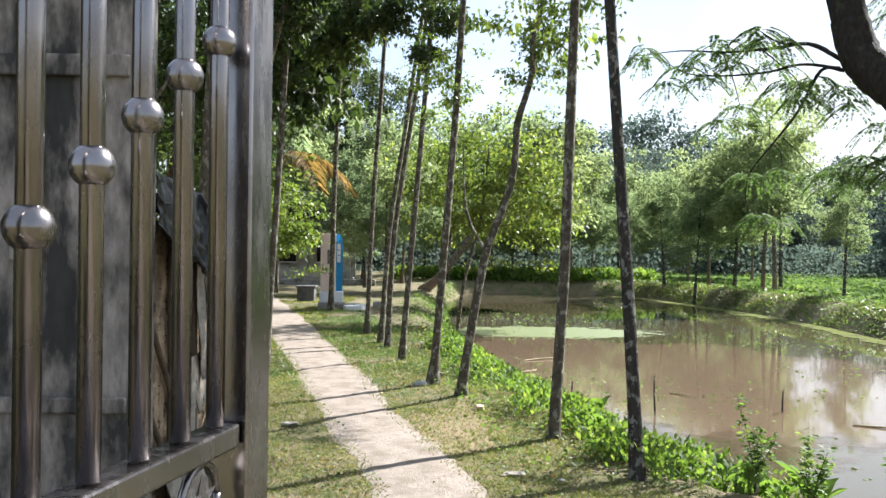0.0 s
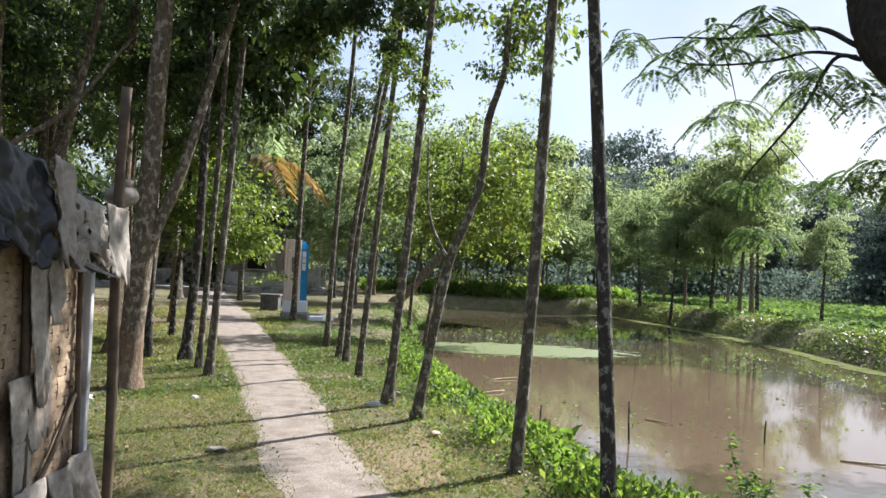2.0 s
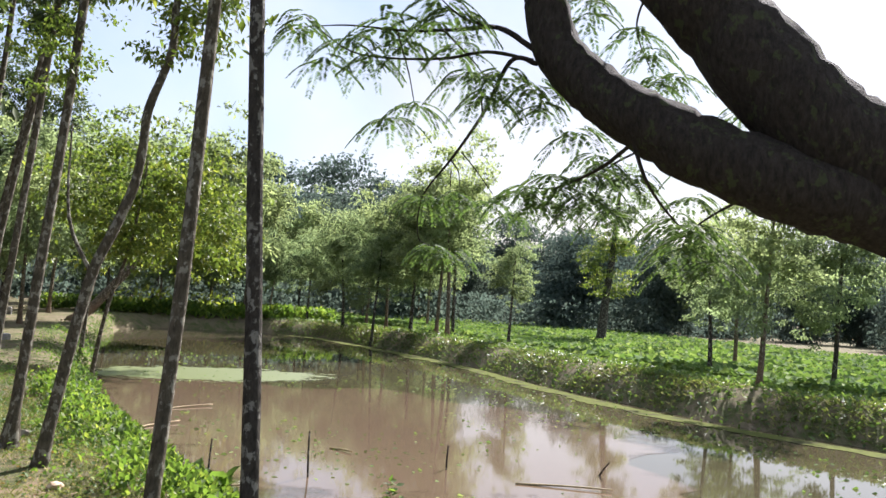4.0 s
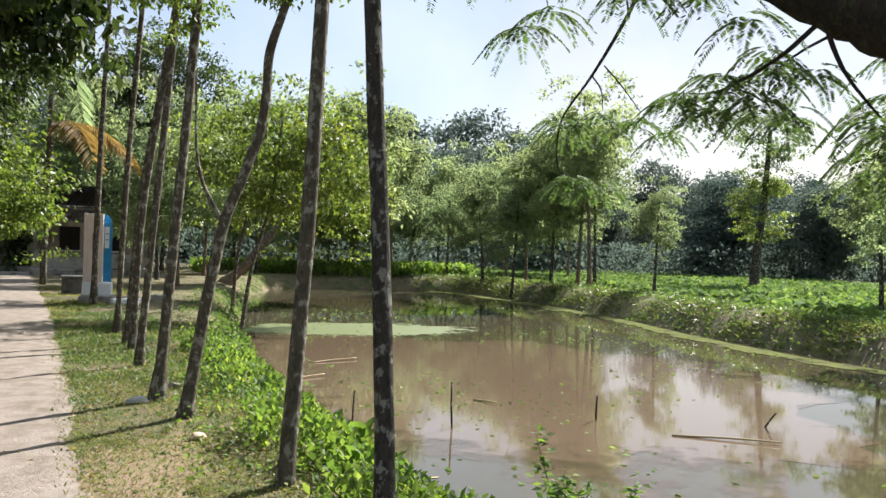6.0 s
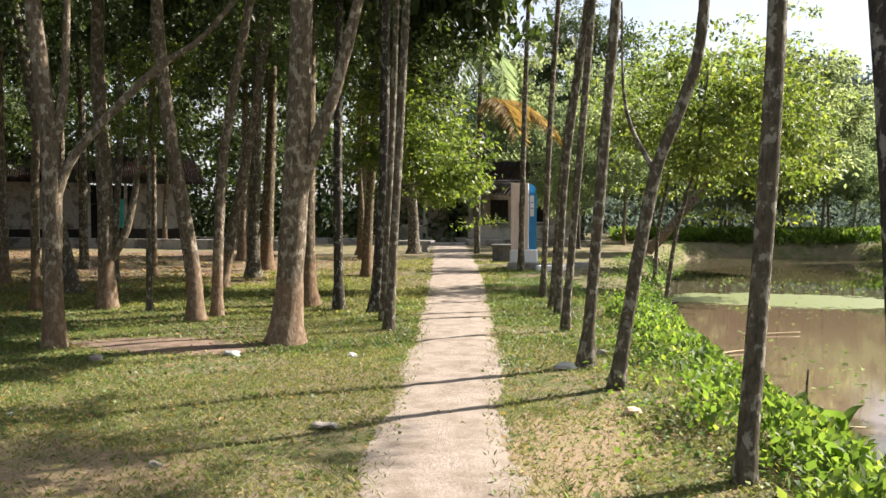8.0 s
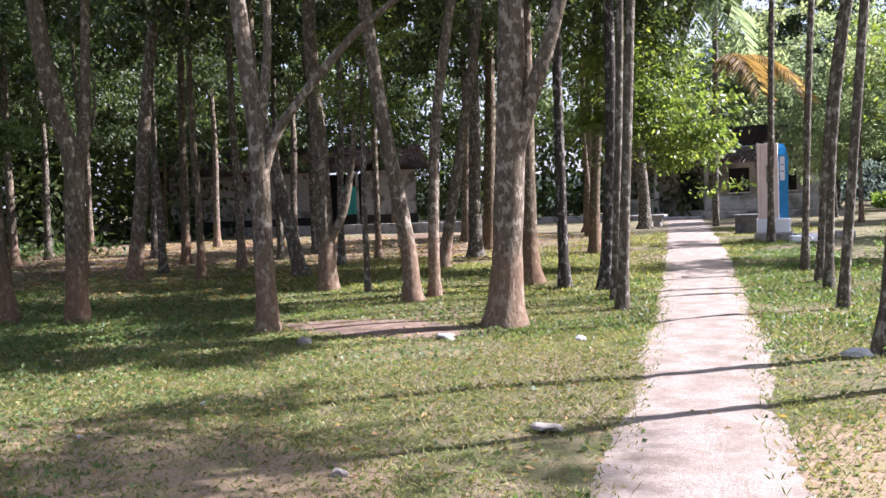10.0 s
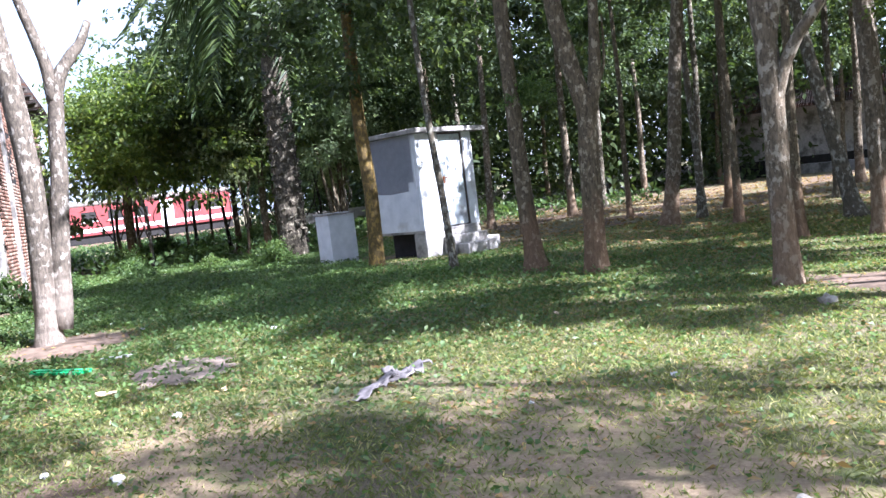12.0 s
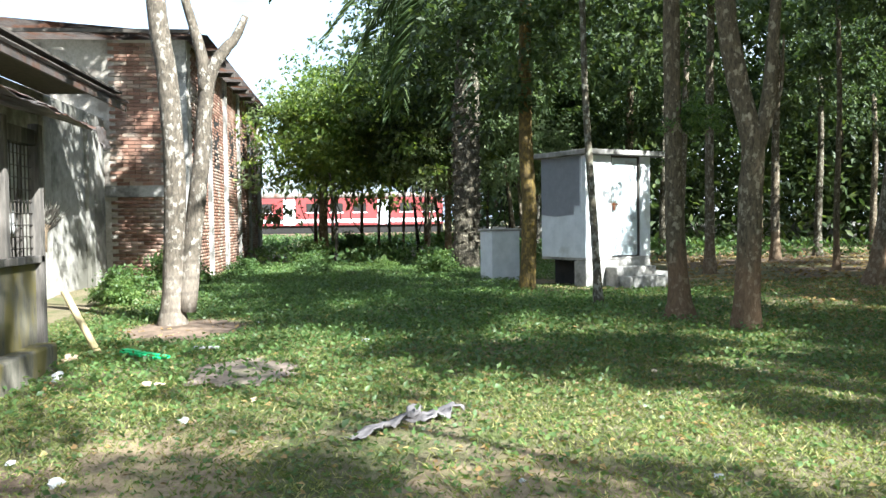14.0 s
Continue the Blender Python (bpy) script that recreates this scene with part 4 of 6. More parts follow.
# trees across and beyond the pond
tree("great_tree", -6.8, 60.0, [(0.1, 0, 3), (0.2, 0, 7), (0.0, 0, 11)], 0.42, 0.2, BARK_DARK, "tall dark broad-crowned tree beyond the houses", [(G5[0], (-1.5, 0, 8.0), 1.5), (G5[1], (1.8, 0, 8.6), 1.6), (G5[2], (0, 0.5, 11.2), 1.7), (G5[3], (-2.2, 0.4, 11.4), 1.3), (G5[4], (2.0, 0, 12.0), 1.3), (G5[0], (0.2, 0, 13.8), 1.2), (G5[2], (3.4, 0, 6.6), 1.2)], seed=71)
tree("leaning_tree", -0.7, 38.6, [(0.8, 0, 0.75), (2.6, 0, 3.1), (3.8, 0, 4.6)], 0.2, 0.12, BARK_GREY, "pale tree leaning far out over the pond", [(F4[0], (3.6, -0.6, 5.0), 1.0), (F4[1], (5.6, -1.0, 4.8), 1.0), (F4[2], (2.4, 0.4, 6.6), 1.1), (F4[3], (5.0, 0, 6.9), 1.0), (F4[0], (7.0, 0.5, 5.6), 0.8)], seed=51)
tree("bright_tree", 0.4, 21.5, [(0.2, 0, 1.6), (0.6, 0, 3.2), (0.8, 0, 5)], 0.05, 0.025, BARK_SLIM, "light green feathery young tree on the pond bank", [(B3[0], (0.8, 0, 3.6), 0.85), (B3[1], (1.6, 0.4, 4.7), 0.95), (B3[2], (0.1, 0, 4.9), 0.8), (B3[0], (2.4, -0.2, 3.9), 0.75)], seed=52)
tree("bright_tree", 0.0, 27.5, [(0.1, 0, 1.6), (0.4, 0, 3.2), (0.6, 0, 5)], 0.06, 0.03, BARK_SLIM, "light green feathery young tree on the pond bank", [(B3[1], (1.0, 0, 3.4), 1.2), (B3[2], (2.4, 0, 4.4), 1.3), (B3[0], (0.0, 0, 4.8), 1.2), (B3[1], (3.4, 0.5, 3.2), 1.0)], seed=53)
BANK = "trees along the far bank"
FARS = [(12.4, 40.5, 5.6, 0.75), (15.3, 38.0, 9.2, 1.25), (16.6, 34.2, 4.6, 0.6), (9.2, 50.8, 4.4, 0.8), (11.2, 49.6, 5.0, 0.8), (14.0, 47.0, 6.5, 1.0), (6.0, 51.5, 5.5, 1.0), (3.2, 51.2, 6.0, 1.1), (0.5, 48.5, 6.5, 1.1)]
FARS += [(-2.0, 44.5, 7.0, 1.2), (-3.5, 39.0, 6.0, 1.0), (-2.2, 34.0, 5.5, 0.9), (-4.6, 50.0, 9.5, 1.6), (-9.5, 52.0, 10.5, 1.8), (-14.5, 50.0, 10.0, 1.7), (-20, 49, 9.5, 1.6), (-1.0, 56.0, 10.5, 1.8),
        (19.5, 52.0, 7.5, 1.3), (17.5, 60.0, 8.5, 1.5), (9.5, 60.0, 8.0, 1.5), (3.5, 62.0, 9.5, 1.7), (24.0, 66.0, 8.0, 1.4), (18.9, 24.0, 5.2, 0.75), (16.2, 18.8, 5.4, 0.85), (20.5, 20.5, 6.0, 0.9), (22.5, 27.0, 6.0, 0.9), (12.0, 56, 7.5, 1.4), (6.5, 56, 7.0, 1.3)]
FARS += [(12.3, 45.6, 6.2, 0.95), (13.9, 43.0, 7.0, 1.0), (14.6, 41.2, 7.8, 1.1), (15.6, 40.2, 8.4, 1.1), (17.0, 41.5, 8.0, 1.0), (8.0, 52.5, 6.2, 1.0), (4.6, 53.0, 6.6, 1.1)]
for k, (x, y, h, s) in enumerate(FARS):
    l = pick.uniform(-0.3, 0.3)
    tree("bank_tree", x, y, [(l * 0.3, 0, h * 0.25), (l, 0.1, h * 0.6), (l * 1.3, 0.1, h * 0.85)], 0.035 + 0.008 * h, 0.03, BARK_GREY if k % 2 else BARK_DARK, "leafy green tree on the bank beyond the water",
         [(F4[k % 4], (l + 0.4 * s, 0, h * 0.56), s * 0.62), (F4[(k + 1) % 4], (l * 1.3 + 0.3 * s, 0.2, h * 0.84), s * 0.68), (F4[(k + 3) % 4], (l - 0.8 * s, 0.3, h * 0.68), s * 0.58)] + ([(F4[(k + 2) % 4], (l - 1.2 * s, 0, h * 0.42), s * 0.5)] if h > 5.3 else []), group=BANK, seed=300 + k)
tree("creeper_tree", 27.4, 44.0, [(0.2, 0, 2.5), (0.5, 0, 5), (0.8, 0, 9)], 0.28, 0.1, BARK_DARK, "tall slender tree hung with yellow-green creepers", [(B3[0], (0.3, 0, 3.6), 1.0), (B3[1], (0.5, 0, 6), 1.25), (F4[2], (0.8, 0, 8.6), 0.85), (B3[2], (-0.8, 0, 5.0), 0.7)], seed=61)
pick = random.Random(17)
k = 0
# horizon trees carry their haze in the leaf colour
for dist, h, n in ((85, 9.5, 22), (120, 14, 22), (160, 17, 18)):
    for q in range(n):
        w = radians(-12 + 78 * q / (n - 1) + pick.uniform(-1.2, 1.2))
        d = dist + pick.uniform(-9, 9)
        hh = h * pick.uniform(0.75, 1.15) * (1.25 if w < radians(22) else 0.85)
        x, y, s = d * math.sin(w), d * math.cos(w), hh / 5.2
        tree("distant_tree", x, y, [(0, 0, hh * 0.3), (0.2, 0, hh * 0.7)], 0.3, 0.15, BARK_DARK, "distant green tree on the horizon with haze mixed into its leaf colour", [(HILL_CROWNS[k % 3], (0, 0, hh * 0.32), s * 0.95), (HILL_CROWNS[(k + 1) % 3], (0.3 * s, 0, hh * 0.66), s * 0.9)], group="distant tree line", z=-0.3, sides=6, seed=500 + k)
        k += 1

# ---- the feathery tree that overhangs the pond ----
TX, TY = 6.9, 4.35
foot_z = float(land(TX, TY))
feather = thing("feathery_tree", (TX, TY, foot_z), "old dark-barked tree with feathery drooping leaves over the pond", "tree")
off = Vector((TX, TY, foot_z))
bm = bmesh.new()
tube(bm, spline([(0, 0, -0.3), (0, 0, 0.2), (-0.15, 0.1, 0.8), (-0.5, 0.2, 1.35), (-0.9, 0.3, 1.7)], 5), [0.5 - 0.012 * i for i in range(21)], 18, 0.07, 5)
part("trunk", bm, BARK_BOUGH, feather)


def bough(points, ra, rb, mat=BARK_BOUGH, name="limb", sides=14, rough=0.07):
    """A limb of the feathery tree through world points, tapering from ra to rb."""
    q = [p - off for p in spline(points, 6)]
    bm = bmesh.new()
    tube(bm, q, [ra + (rb - ra) * i / (len(q) - 1) for i in range(len(q))], sides, rough, len(q))
    part(name, bm, mat, feather)
    return [p + off for p in q]


bough([(6.2, 4.6, 1.6), (5.2, 4.85, 2.05), (4.5, 5.0, 2.3), (3.97, 5.15, 2.42), (3.61, 5.42, 2.58), (3.42, 5.66, 2.75), (3.24, 5.96, 2.97), (3.08, 6.2, 3.24), (3.03, 6.3, 3.52), (3.01, 6.44, 3.9), (2.9, 6.7, 4.8)], 0.24, 0.11)
bough([(6.2, 4.6, 1.6), (5.2, 4.8, 2.15), (4.5, 5.0, 2.5), (4.13, 5.13, 2.69), (3.93, 5.28, 2.95), (3.72, 5.53, 3.34), (3.55, 5.67, 3.59), (3.13, 6.07, 4.34), (2.7, 6.6, 5.4)], 0.33, 0.2)
bough([(6.3, 4.6, 1.6), (7.0, 4.9, 3.4), (7.6, 5.4, 5.4)], 0.26, 0.12)
tips = []


def twig(*points, r=0.014):
    q = bough(points, r, 0.003, name="twig", sides=6, rough=0.1)
    if r > 0.008:
        tips.extend([q[-1], q[len(q) * 2 // 3]])


twig((2.95, 6.31, 3.29), (2.8, 6.51, 3.45), (2.63, 6.73, 3.47), (2.37, 7.06, 3.51), (2.09, 7.49, 3.62), (1.82, 7.81, 3.65), r=0.02)
twig((2.95, 6.31, 3.22), (2.74, 6.52, 3.29), (2.54, 6.74, 3.27), (2.26, 7.07, 3.31), (2.04, 7.29, 3.39), (1.81, 7.61, 3.66))
twig((2.98, 6.3, 3.2), (2.85, 6.41, 3.22), (2.98, 7.1, 3.03), (3.16, 8.09, 2.88), (3.12, 8.6, 2.62), (3.21, 8.9, 2.3), (3.37, 8.98, 2.23), r=0.017)
twig((3.16, 8.09, 2.88), (3.27, 8.18, 2.8), (3.37, 8.38, 2.69), r=0.007)
twig((3.17, 7.89, 2.91), (3.34, 7.98, 2.8), (3.58, 8.16, 2.65), r=0.006)
twig((2.99, 7.1, 3.02), (2.95, 7.06, 3.14), (2.92, 7.01, 3.2), r=0.008)
twig((2.78, 6.52, 3.45), (2.54, 6.44, 3.44), (2.39, 6.45, 3.53))
twig((3.3, 5.68, 2.69), (3.33, 6.12, 2.58), (3.33, 6.64, 2.52), (3.24, 6.88, 2.54))
twig((3.26, 5.7, 2.72), (3.37, 5.69, 2.46), (3.59, 5.74, 2.28), (3.73, 5.81, 2.24))
twig((2.33, 7.11, 3.52), (2.51, 7.35, 3.32), (2.6, 7.44, 3.12), r=0.007)
twig((2.54, 6.79, 3.47), (2.7, 6.68, 3.28), (2.78, 6.62, 3.16), r=0.007)
twig((4.2, 5.1, 2.5), (4.3, 5.9, 2.5), (4.35, 6.5, 2.35), (4.5, 6.9, 2.15))
twig((3.7, 5.45, 2.68), (3.8, 6.1, 2.8), (3.75, 6.7, 2.7), (3.9, 7.1, 2.5))
twig((3.6, 5.7, 3.6), (3.9, 6.5, 3.9), (4.2, 7.1, 3.85), (4.6, 7.4, 3.6))
twig((3.3, 5.95, 4.0), (3.6, 6.8, 4.3), (3.9, 7.3, 4.1))
twig((4.5, 5.0, 2.6), (4.8, 6.0, 3.2), (4.9, 6.7, 3.25), (5.0, 7.3, 3.0))
tips += [Vector(p) for p in ((2.05, 7.19, 3.44), (2.34, 6.96, 3.37), (1.89, 7.31, 3.3), (2.6, 7.44, 3.12), (2.42, 7.46, 3.0), (2.64, 6.73, 3.34), (2.68, 6.63, 3.17), (2.8, 6.62, 3.07), (2.81, 6.42, 3.14),
                             (3.02, 6.4, 3.1), (3.1, 6.39, 2.98), (3.2, 6.18, 2.8), (3.35, 8.38, 2.65), (3.58, 8.26, 2.59), (3.73, 8.14, 2.5), (3.38, 8.98, 2.21), (3.56, 8.97, 2.18), (3.19, 8.6, 2.59))]
tips += [Vector(p) for p in ((3.17, 6.89, 2.5), (3.41, 6.87, 2.44), (3.27, 6.58, 2.58), (3.46, 6.46, 2.6), (3.44, 6.46, 2.45), (2.28, 7.07, 3.59), (2.55, 7.04, 3.6), (4.25, 6.58, 2.2), (4.34, 6.45, 2.33),
                             (4.5, 6.41, 2.2), (4.51, 6.51, 2.11), (4.33, 6.55, 2.55), (3.62, 6.65, 2.75), (3.88, 6.58, 2.66), (3.88, 6.79, 2.44), (3.83, 7.14, 3.9), (4.3, 7.01, 3.69), (4.66, 7.22, 3.6))]
# umbrella-like sprays of fine pinnate leaves
rng = np.random.default_rng(21)
fb, fw, fl = [], [], []
for tip in tips:
    turn0, count = rng.uniform(0, 6.28), int(rng.integers(7, 11))
    for k in range(count):
        a = turn0 + 6.28 * k / count + rng.normal(0, 0.15)
        rise = rng.uniform(-0.1, 0.25)
        way = np.array([math.cos(a), math.sin(a), rise])
        side = np.cross(way, [0, 0, 1.0])
        length = rng.uniform(0.2, 0.3)
        start = np.array(tip - off) + rng.normal(0, 0.02, 3) + way * 0.02
        for u in np.linspace(0.12, 1, 26):
            spot = start + way * length * u - np.array([0, 0, length * 0.75 * u * u])
            for sg in (-1, 1):
                fb.append(spot)
                fw.append(way * 0.4 + side * sg - np.array([0, 0, 0.25 + 0.5 * u]))
                fl.append(0.046 * (1.15 - 0.9 * abs(u - 0.45)))
part("feathery_leaves", leaf_mesh("feathery_leaves", np.array(fb), np.array(fw), np.array(fl) * 1.1, 0.012, LEAF_FEATHER, rng, 0.05), None, feather)
bough([(2.9, 6.7, 4.8), (2.7, 7.2, 5.8), (2.8, 8.5, 7.2), (3.6, 11, 8.6), (4.6, 13.4, 9.2)], 0.11, 0.04)
bough([(2.7, 6.6, 5.4), (2.9, 6.9, 6.4), (3.8, 7.6, 7.2)], 0.18, 0.06)
for k, (x, y, z, sc) in enumerate([(3.0, 6.5, 7.0, 1.3), (4.1, 6.9, 7.5, 1.3), (5.2, 7.3, 7.0, 1.3), (6.3, 6.5, 7.5, 1.3), (2.3, 7.2, 6.1, 1.25), (3.4, 7.9, 6.6, 1.3), (2.8, 6.5, 5.9, 1.1), (3.9, 7.1, 6.1, 1.2),
                                   (4.6, 13.4, 9.3, 1.2), (5.9, 14.3, 9.6, 1.3)]):
    ob = part("crown", S2[k % 2], None, feather)
    ob.matrix_basis = pose(x - TX, y - TY, z - foot_z, 0, 0, k * 60) @ Matrix.Diagonal((sc, sc, 0.7 * sc, 1))

# ---- bank plants ----
def taro_leaf(size):
    """One heart-shaped leaf that stands up from its stalk's tip and bends along +x."""
    shape = [(-0.3, 0.2), (-0.12, 0.36), (0.2, 0.36), (0.6, 0.22), (1.0, 0.0), (0.6, -0.22), (0.2, -0.36), (-0.12, -0.36), (-0.3, -0.2)]
    v = [(0, 0, 0)] + [(size * (0.45 * p + 0.25 * p * p), size * w * 0.85, size * (abs(w) * 0.2 + 0.85 * p - 0.35 * p * p)) for p, w in shape]
    return np_mesh("leaf", v, [(0, i + 1, i + 2) for i in range(8)], LEAF_BANK, True)


LEAVES = [taro_leaf(0.16), taro_leaf(0.2), taro_leaf(0.24)]
plants = []
for k in range(3):
    r = random.Random(k)
    p = thing("taro_plant", (0, 0, 0), "broad-leaved bright green plant on the pond bank", "plant", "bank plants")
    for q in range(6):
        a, hh, reach = r.uniform(0, 360), r.uniform(0.1, 0.36), r.uniform(0.04, 0.16)
        tip = Vector((math.cos(radians(a)) * reach, math.sin(radians(a)) * reach, hh))
        bm = bmesh.new()
        tube(bm, [(0, 0, -0.05), (tip.x * 0.4, tip.y * 0.4, hh * 0.6), tip], [0.009, 0.007, 0.005], 5)
        part("stalk", bm, LEAF_BANK, p)
        part("leaf", LEAVES[q % 3], None, p).matrix_basis = pose(*tip, 0, 0, a)
    plants.append(p)
spots = []
pr = random.Random(12)
while len(spots) < 40:
    y = 6.4 + 7.0 * pr.random() ** 1.3
    x = float(np.interp(y, [6, 7.6, 9.2, 11, 15], [3.4, 2.5, 2.25, 1.85, 1.2])) - pr.uniform(0.0, 0.95)
    if math.hypot(x - 1.05, y - 8.1) > 0.18 and math.hypot(x - 1.55, y - 6.68) > 0.15:
        spots.append((x, y))
for k, (x, y) in enumerate(spots):
    m = pose(x, y, float(land(x, y)) - 0.02, 0, 0, pr.uniform(0, 360))
    if k < 3:
        plants[k].matrix_world = m
    else:
        q = copy_thing(plants[k % 3], m)
        s = pr.uniform(0.42, 0.85)
        q.scale = (s, s, s)


def stuff(name, xs, ys, size, ratio, mat, label, category, seed, rise=(0.3, 1.0), lift=0.0, fold=0.1, zfun=land):
    r = np.random.default_rng(seed)
    n = len(xs)
    a = r.uniform(0, 2 * math.pi, n)
    z = zfun(xs, ys) + lift * r.random(n)
    way = np.stack([np.cos(a), np.sin(a), r.uniform(rise[0], rise[1], n) * 2], 1)
    me = leaf_mesh(name, np.stack([xs, ys, z], 1), way, size * r.uniform(0.5, 1.3, n), size * ratio * r.uniform(0.7, 1.3, n), mat, r, fold, 0.15)
    return tagged(new(name, me), label, category, kind="stuff")


rng = np.random.default_rng(5)


def on_path(x, y, extra=0.0):
    return np.abs(x - path_mid(y)) < path_half(y) + extra


def scatter(n, x0, x1, y0, y1, near=(0.5, 5.0), falloff=7.0):
    """Points on the lawn, thicker near a place."""
    x, y = rng.uniform(x0, x1, n), rng.uniform(y0, y1, n)
    keep = rng.random(n) < np.exp(-np.maximum(0, np.hypot(x - near[0], y - near[1]) - 6) / falloff)
    x, y = x[keep], y[keep]
    keep = (np.hypot((x + 4.7) / 1.35, (y - 11.25) / 0.55) > rng.uniform(0.7, 1.1, len(x))) & (np.hypot((x + 9.6) / 0.95, (y - 4.8) / 0.75) > rng.uniform(0.7, 1.1, len(x))) & (np.hypot((x + 6.85) / 0.6, (y - 5.75) / 0.4) > rng.uniform(0.85, 1.1, len(x)))
    x, y = x[keep], y[keep]
    keep = (~on_path(x, y, -0.02) | (~on_path(x, y, -0.16) & (rng.random(len(x)) < 0.3))) & (pond_depth(x, y) < -0.9)
    return x[keep], y[keep]


def clumpy(x, y, scale=1.0, low=0.0):
    f = np.sin(x * 1.9 * scale + 1.3 * np.sin(y * 1.1 * scale)) + np.sin(y * 2.3 * scale + 1.7 * np.sin(x * 0.9 * scale))
    return f + rng.normal(0, 0.6, len(x)) > low


gx, gy = scatter(620000, -15, 2.0, 3.0, 20.0, (-1.5, 6.0), 6.0)
keep = clumpy(gx, gy, 1.0, -1.3)
stuff("grass", gx[keep], gy[keep], 0.05, 0.14, GRASS, "short patchy lawn grass with dry tips", "grass", 6, (0.1, 0.9))
gx, gy = scatter(170000, -15, 2.0, 3.0, 20.0, (-2.5, 6.5), 6.0)
keep = rng.random(len(gx)) < np.clip((-gx - 2.0) / 4.5, 0.12, 1)
stuff("clover_weed", gx[keep], gy[keep], 0.04, 0.7, LEAF_WEED, "tiny low green lawn weeds", "weeds", 7, (0.0, 0.4), 0.02)
wx, wy = rng.uniform(-24, -5, 150000), rng.uniform(3.6, 12.5, 150000)
dens = np.clip((-wx - 5.0) / 8.0, 0.05, 1.0) * np.clip(1.2 - np.abs(wy - 6.5) / 6, 0.1, 1)
keep = (rng.random(150000) < dens) & (np.hypot((wx + 9.6) / 0.95, (wy - 4.8) / 0.75) > 0.95) & ~((wx > -16) & (wy > 9.5) & (wx < -13))
stuff("low_weeds", wx[keep], wy[keep], 0.06, 0.5, LEAF_WEED, "low shady weeds over the lawn edge", "weeds", 8, (0.0, 0.7), 0.08)
tx, ty = -22 - 36 * rng.random(26000), rng.uniform(-2, 22, 26000)
keep = clumpy(tx, ty, 0.5, -0.8)
stuff("thicket_weeds", tx[keep], ty[keep], 0.2, 0.5, LEAF_WEED, "rank green weeds under the thicket", "weeds", 16, (0.1, 0.9), 0.4)
lx, ly = rng.uniform(-16, 1.2, 17000), rng.uniform(3.5, 20, 17000)
keep = (pond_depth(lx, ly) < -0.9) & ~(on_path(lx, ly) & (rng.random(17000) < 0.9))
stuff("fallen_leaves", lx[keep], ly[keep], 0.05, 0.5, LEAF_DRY, "scattered dry fallen leaves", "leaves", 9, (-0.05, 0.1), 0.02)
by = 5.5 + 42.5 * rng.random(22000) ** 1.35
bx = np.interp(by, [5.5, 6.2, 7.6, 9.2, 11, 15, 19, 24, 32, 40, 46, 48], [5, 3.6, 2.55, 2.3, 1.85, 1.2, 0.75, 0.35, 0.2, 0.3, 1.2, 2.4]) - np.minimum(rng.gamma(2.0, 0.24, len(by)), np.where(by < 10, 0.95, 1.3) * rng.uniform(0.8, 1.0, len(by))) + 0.1
keep = clumpy(bx, by, 1.7, 1.15) & ~on_path(bx, by, 0.1)
stuff("bank_weeds", bx[keep], by[keep], 0.09, 0.5, LEAF_BANK, "bright green weeds crowding the pond bank", "weeds", 10, (0.1, 1.0), 0.3)
cy = 6.6 + 9.5 * rng.random(70) ** 1.2
cx = np.interp(cy, [6, 7.6, 9.2, 11, 15, 17], [3.4, 2.45, 2.2, 1.8, 1.15, 0.95]) - rng.uniform(0.05, 1.25, 70)
ci = rng.integers(0, 70, 9000)
tx, ty = cx[ci] + rng.normal(0, 0.13, 9000), cy[ci] + rng.normal(0, 0.16, 9000)
keep = ~on_path(tx, ty, 0.25)
stuff("bank_herbs", tx[keep], ty[keep], 0.08, 0.5, LEAF_BANK, "leafy bright herbs in clumps round the bank trees", "weeds", 17, (0.3, 1.2), 0.3)
hy = 7.0 + 26 * rng.random(26000) ** 1.4
hx = np.interp(hy, [6, 7.6, 9.2, 11, 15, 19, 24, 34], [3.3, 2.4, 2.1, 1.75, 1.1, 0.7, 0.3, 0.2]) - rng.gamma(2.2, 0.3, len(hy))
keep = clumpy(hx, hy, 2.3, 0.1) & ~on_path(hx, hy, 0.18) & (pond_depth(hx, hy) < -0.3)
stuff("creeping_herbs", hx[keep], hy[keep], 0.055, 0.6, LEAF_BANK, "low creeping herbs between the path and the bank", "weeds", 18, (0.0, 0.7), 0.12)
hx, hy = rng.uniform(-3.6, 1.6, 90000), rng.uniform(11, 36, 90000)
keep = ~on_path(hx, hy, 0.0) & (pond_depth(hx, hy) < -0.5) & (np.abs(hx - path_mid(hy)) < 2.6) & clumpy(hx, hy, 1.4, -0.6)
stuff("path_grass", hx[keep], hy[keep], 0.07, 0.22, LEAF_WEED, "fresh green grass beside the path", "grass", 19, (0.1, 0.9))
hx, hy = rng.uniform(-15, -3, 60000), rng.uniform(14, 32, 60000)
keep = ~on_path(hx, hy, 0.0) & clumpy(hx, hy, 0.8, -0.9) & (hx > -6.5 - 0.55 * (32 - hy) / 2)
stuff("grove_grass", hx[keep], hy[keep], 0.085, 0.25, GRASS, "thin grass on the grove floor", "grass", 24, (0.1, 0.8))
hx, hy = rng.uniform(-27, -8, 9000), rng.uniform(12, 30, 9000)
stuff("leaf_litter", hx, hy, 0.11, 0.5, LEAF_DRY, "dry brown leaf litter under the grove", "leaves", 25, (-0.05, 0.25), 0.02)
fx, fy = rng.uniform(9, 42, 130000), rng.uniform(10, 74, 130000)
d = pond_depth(fx, fy)
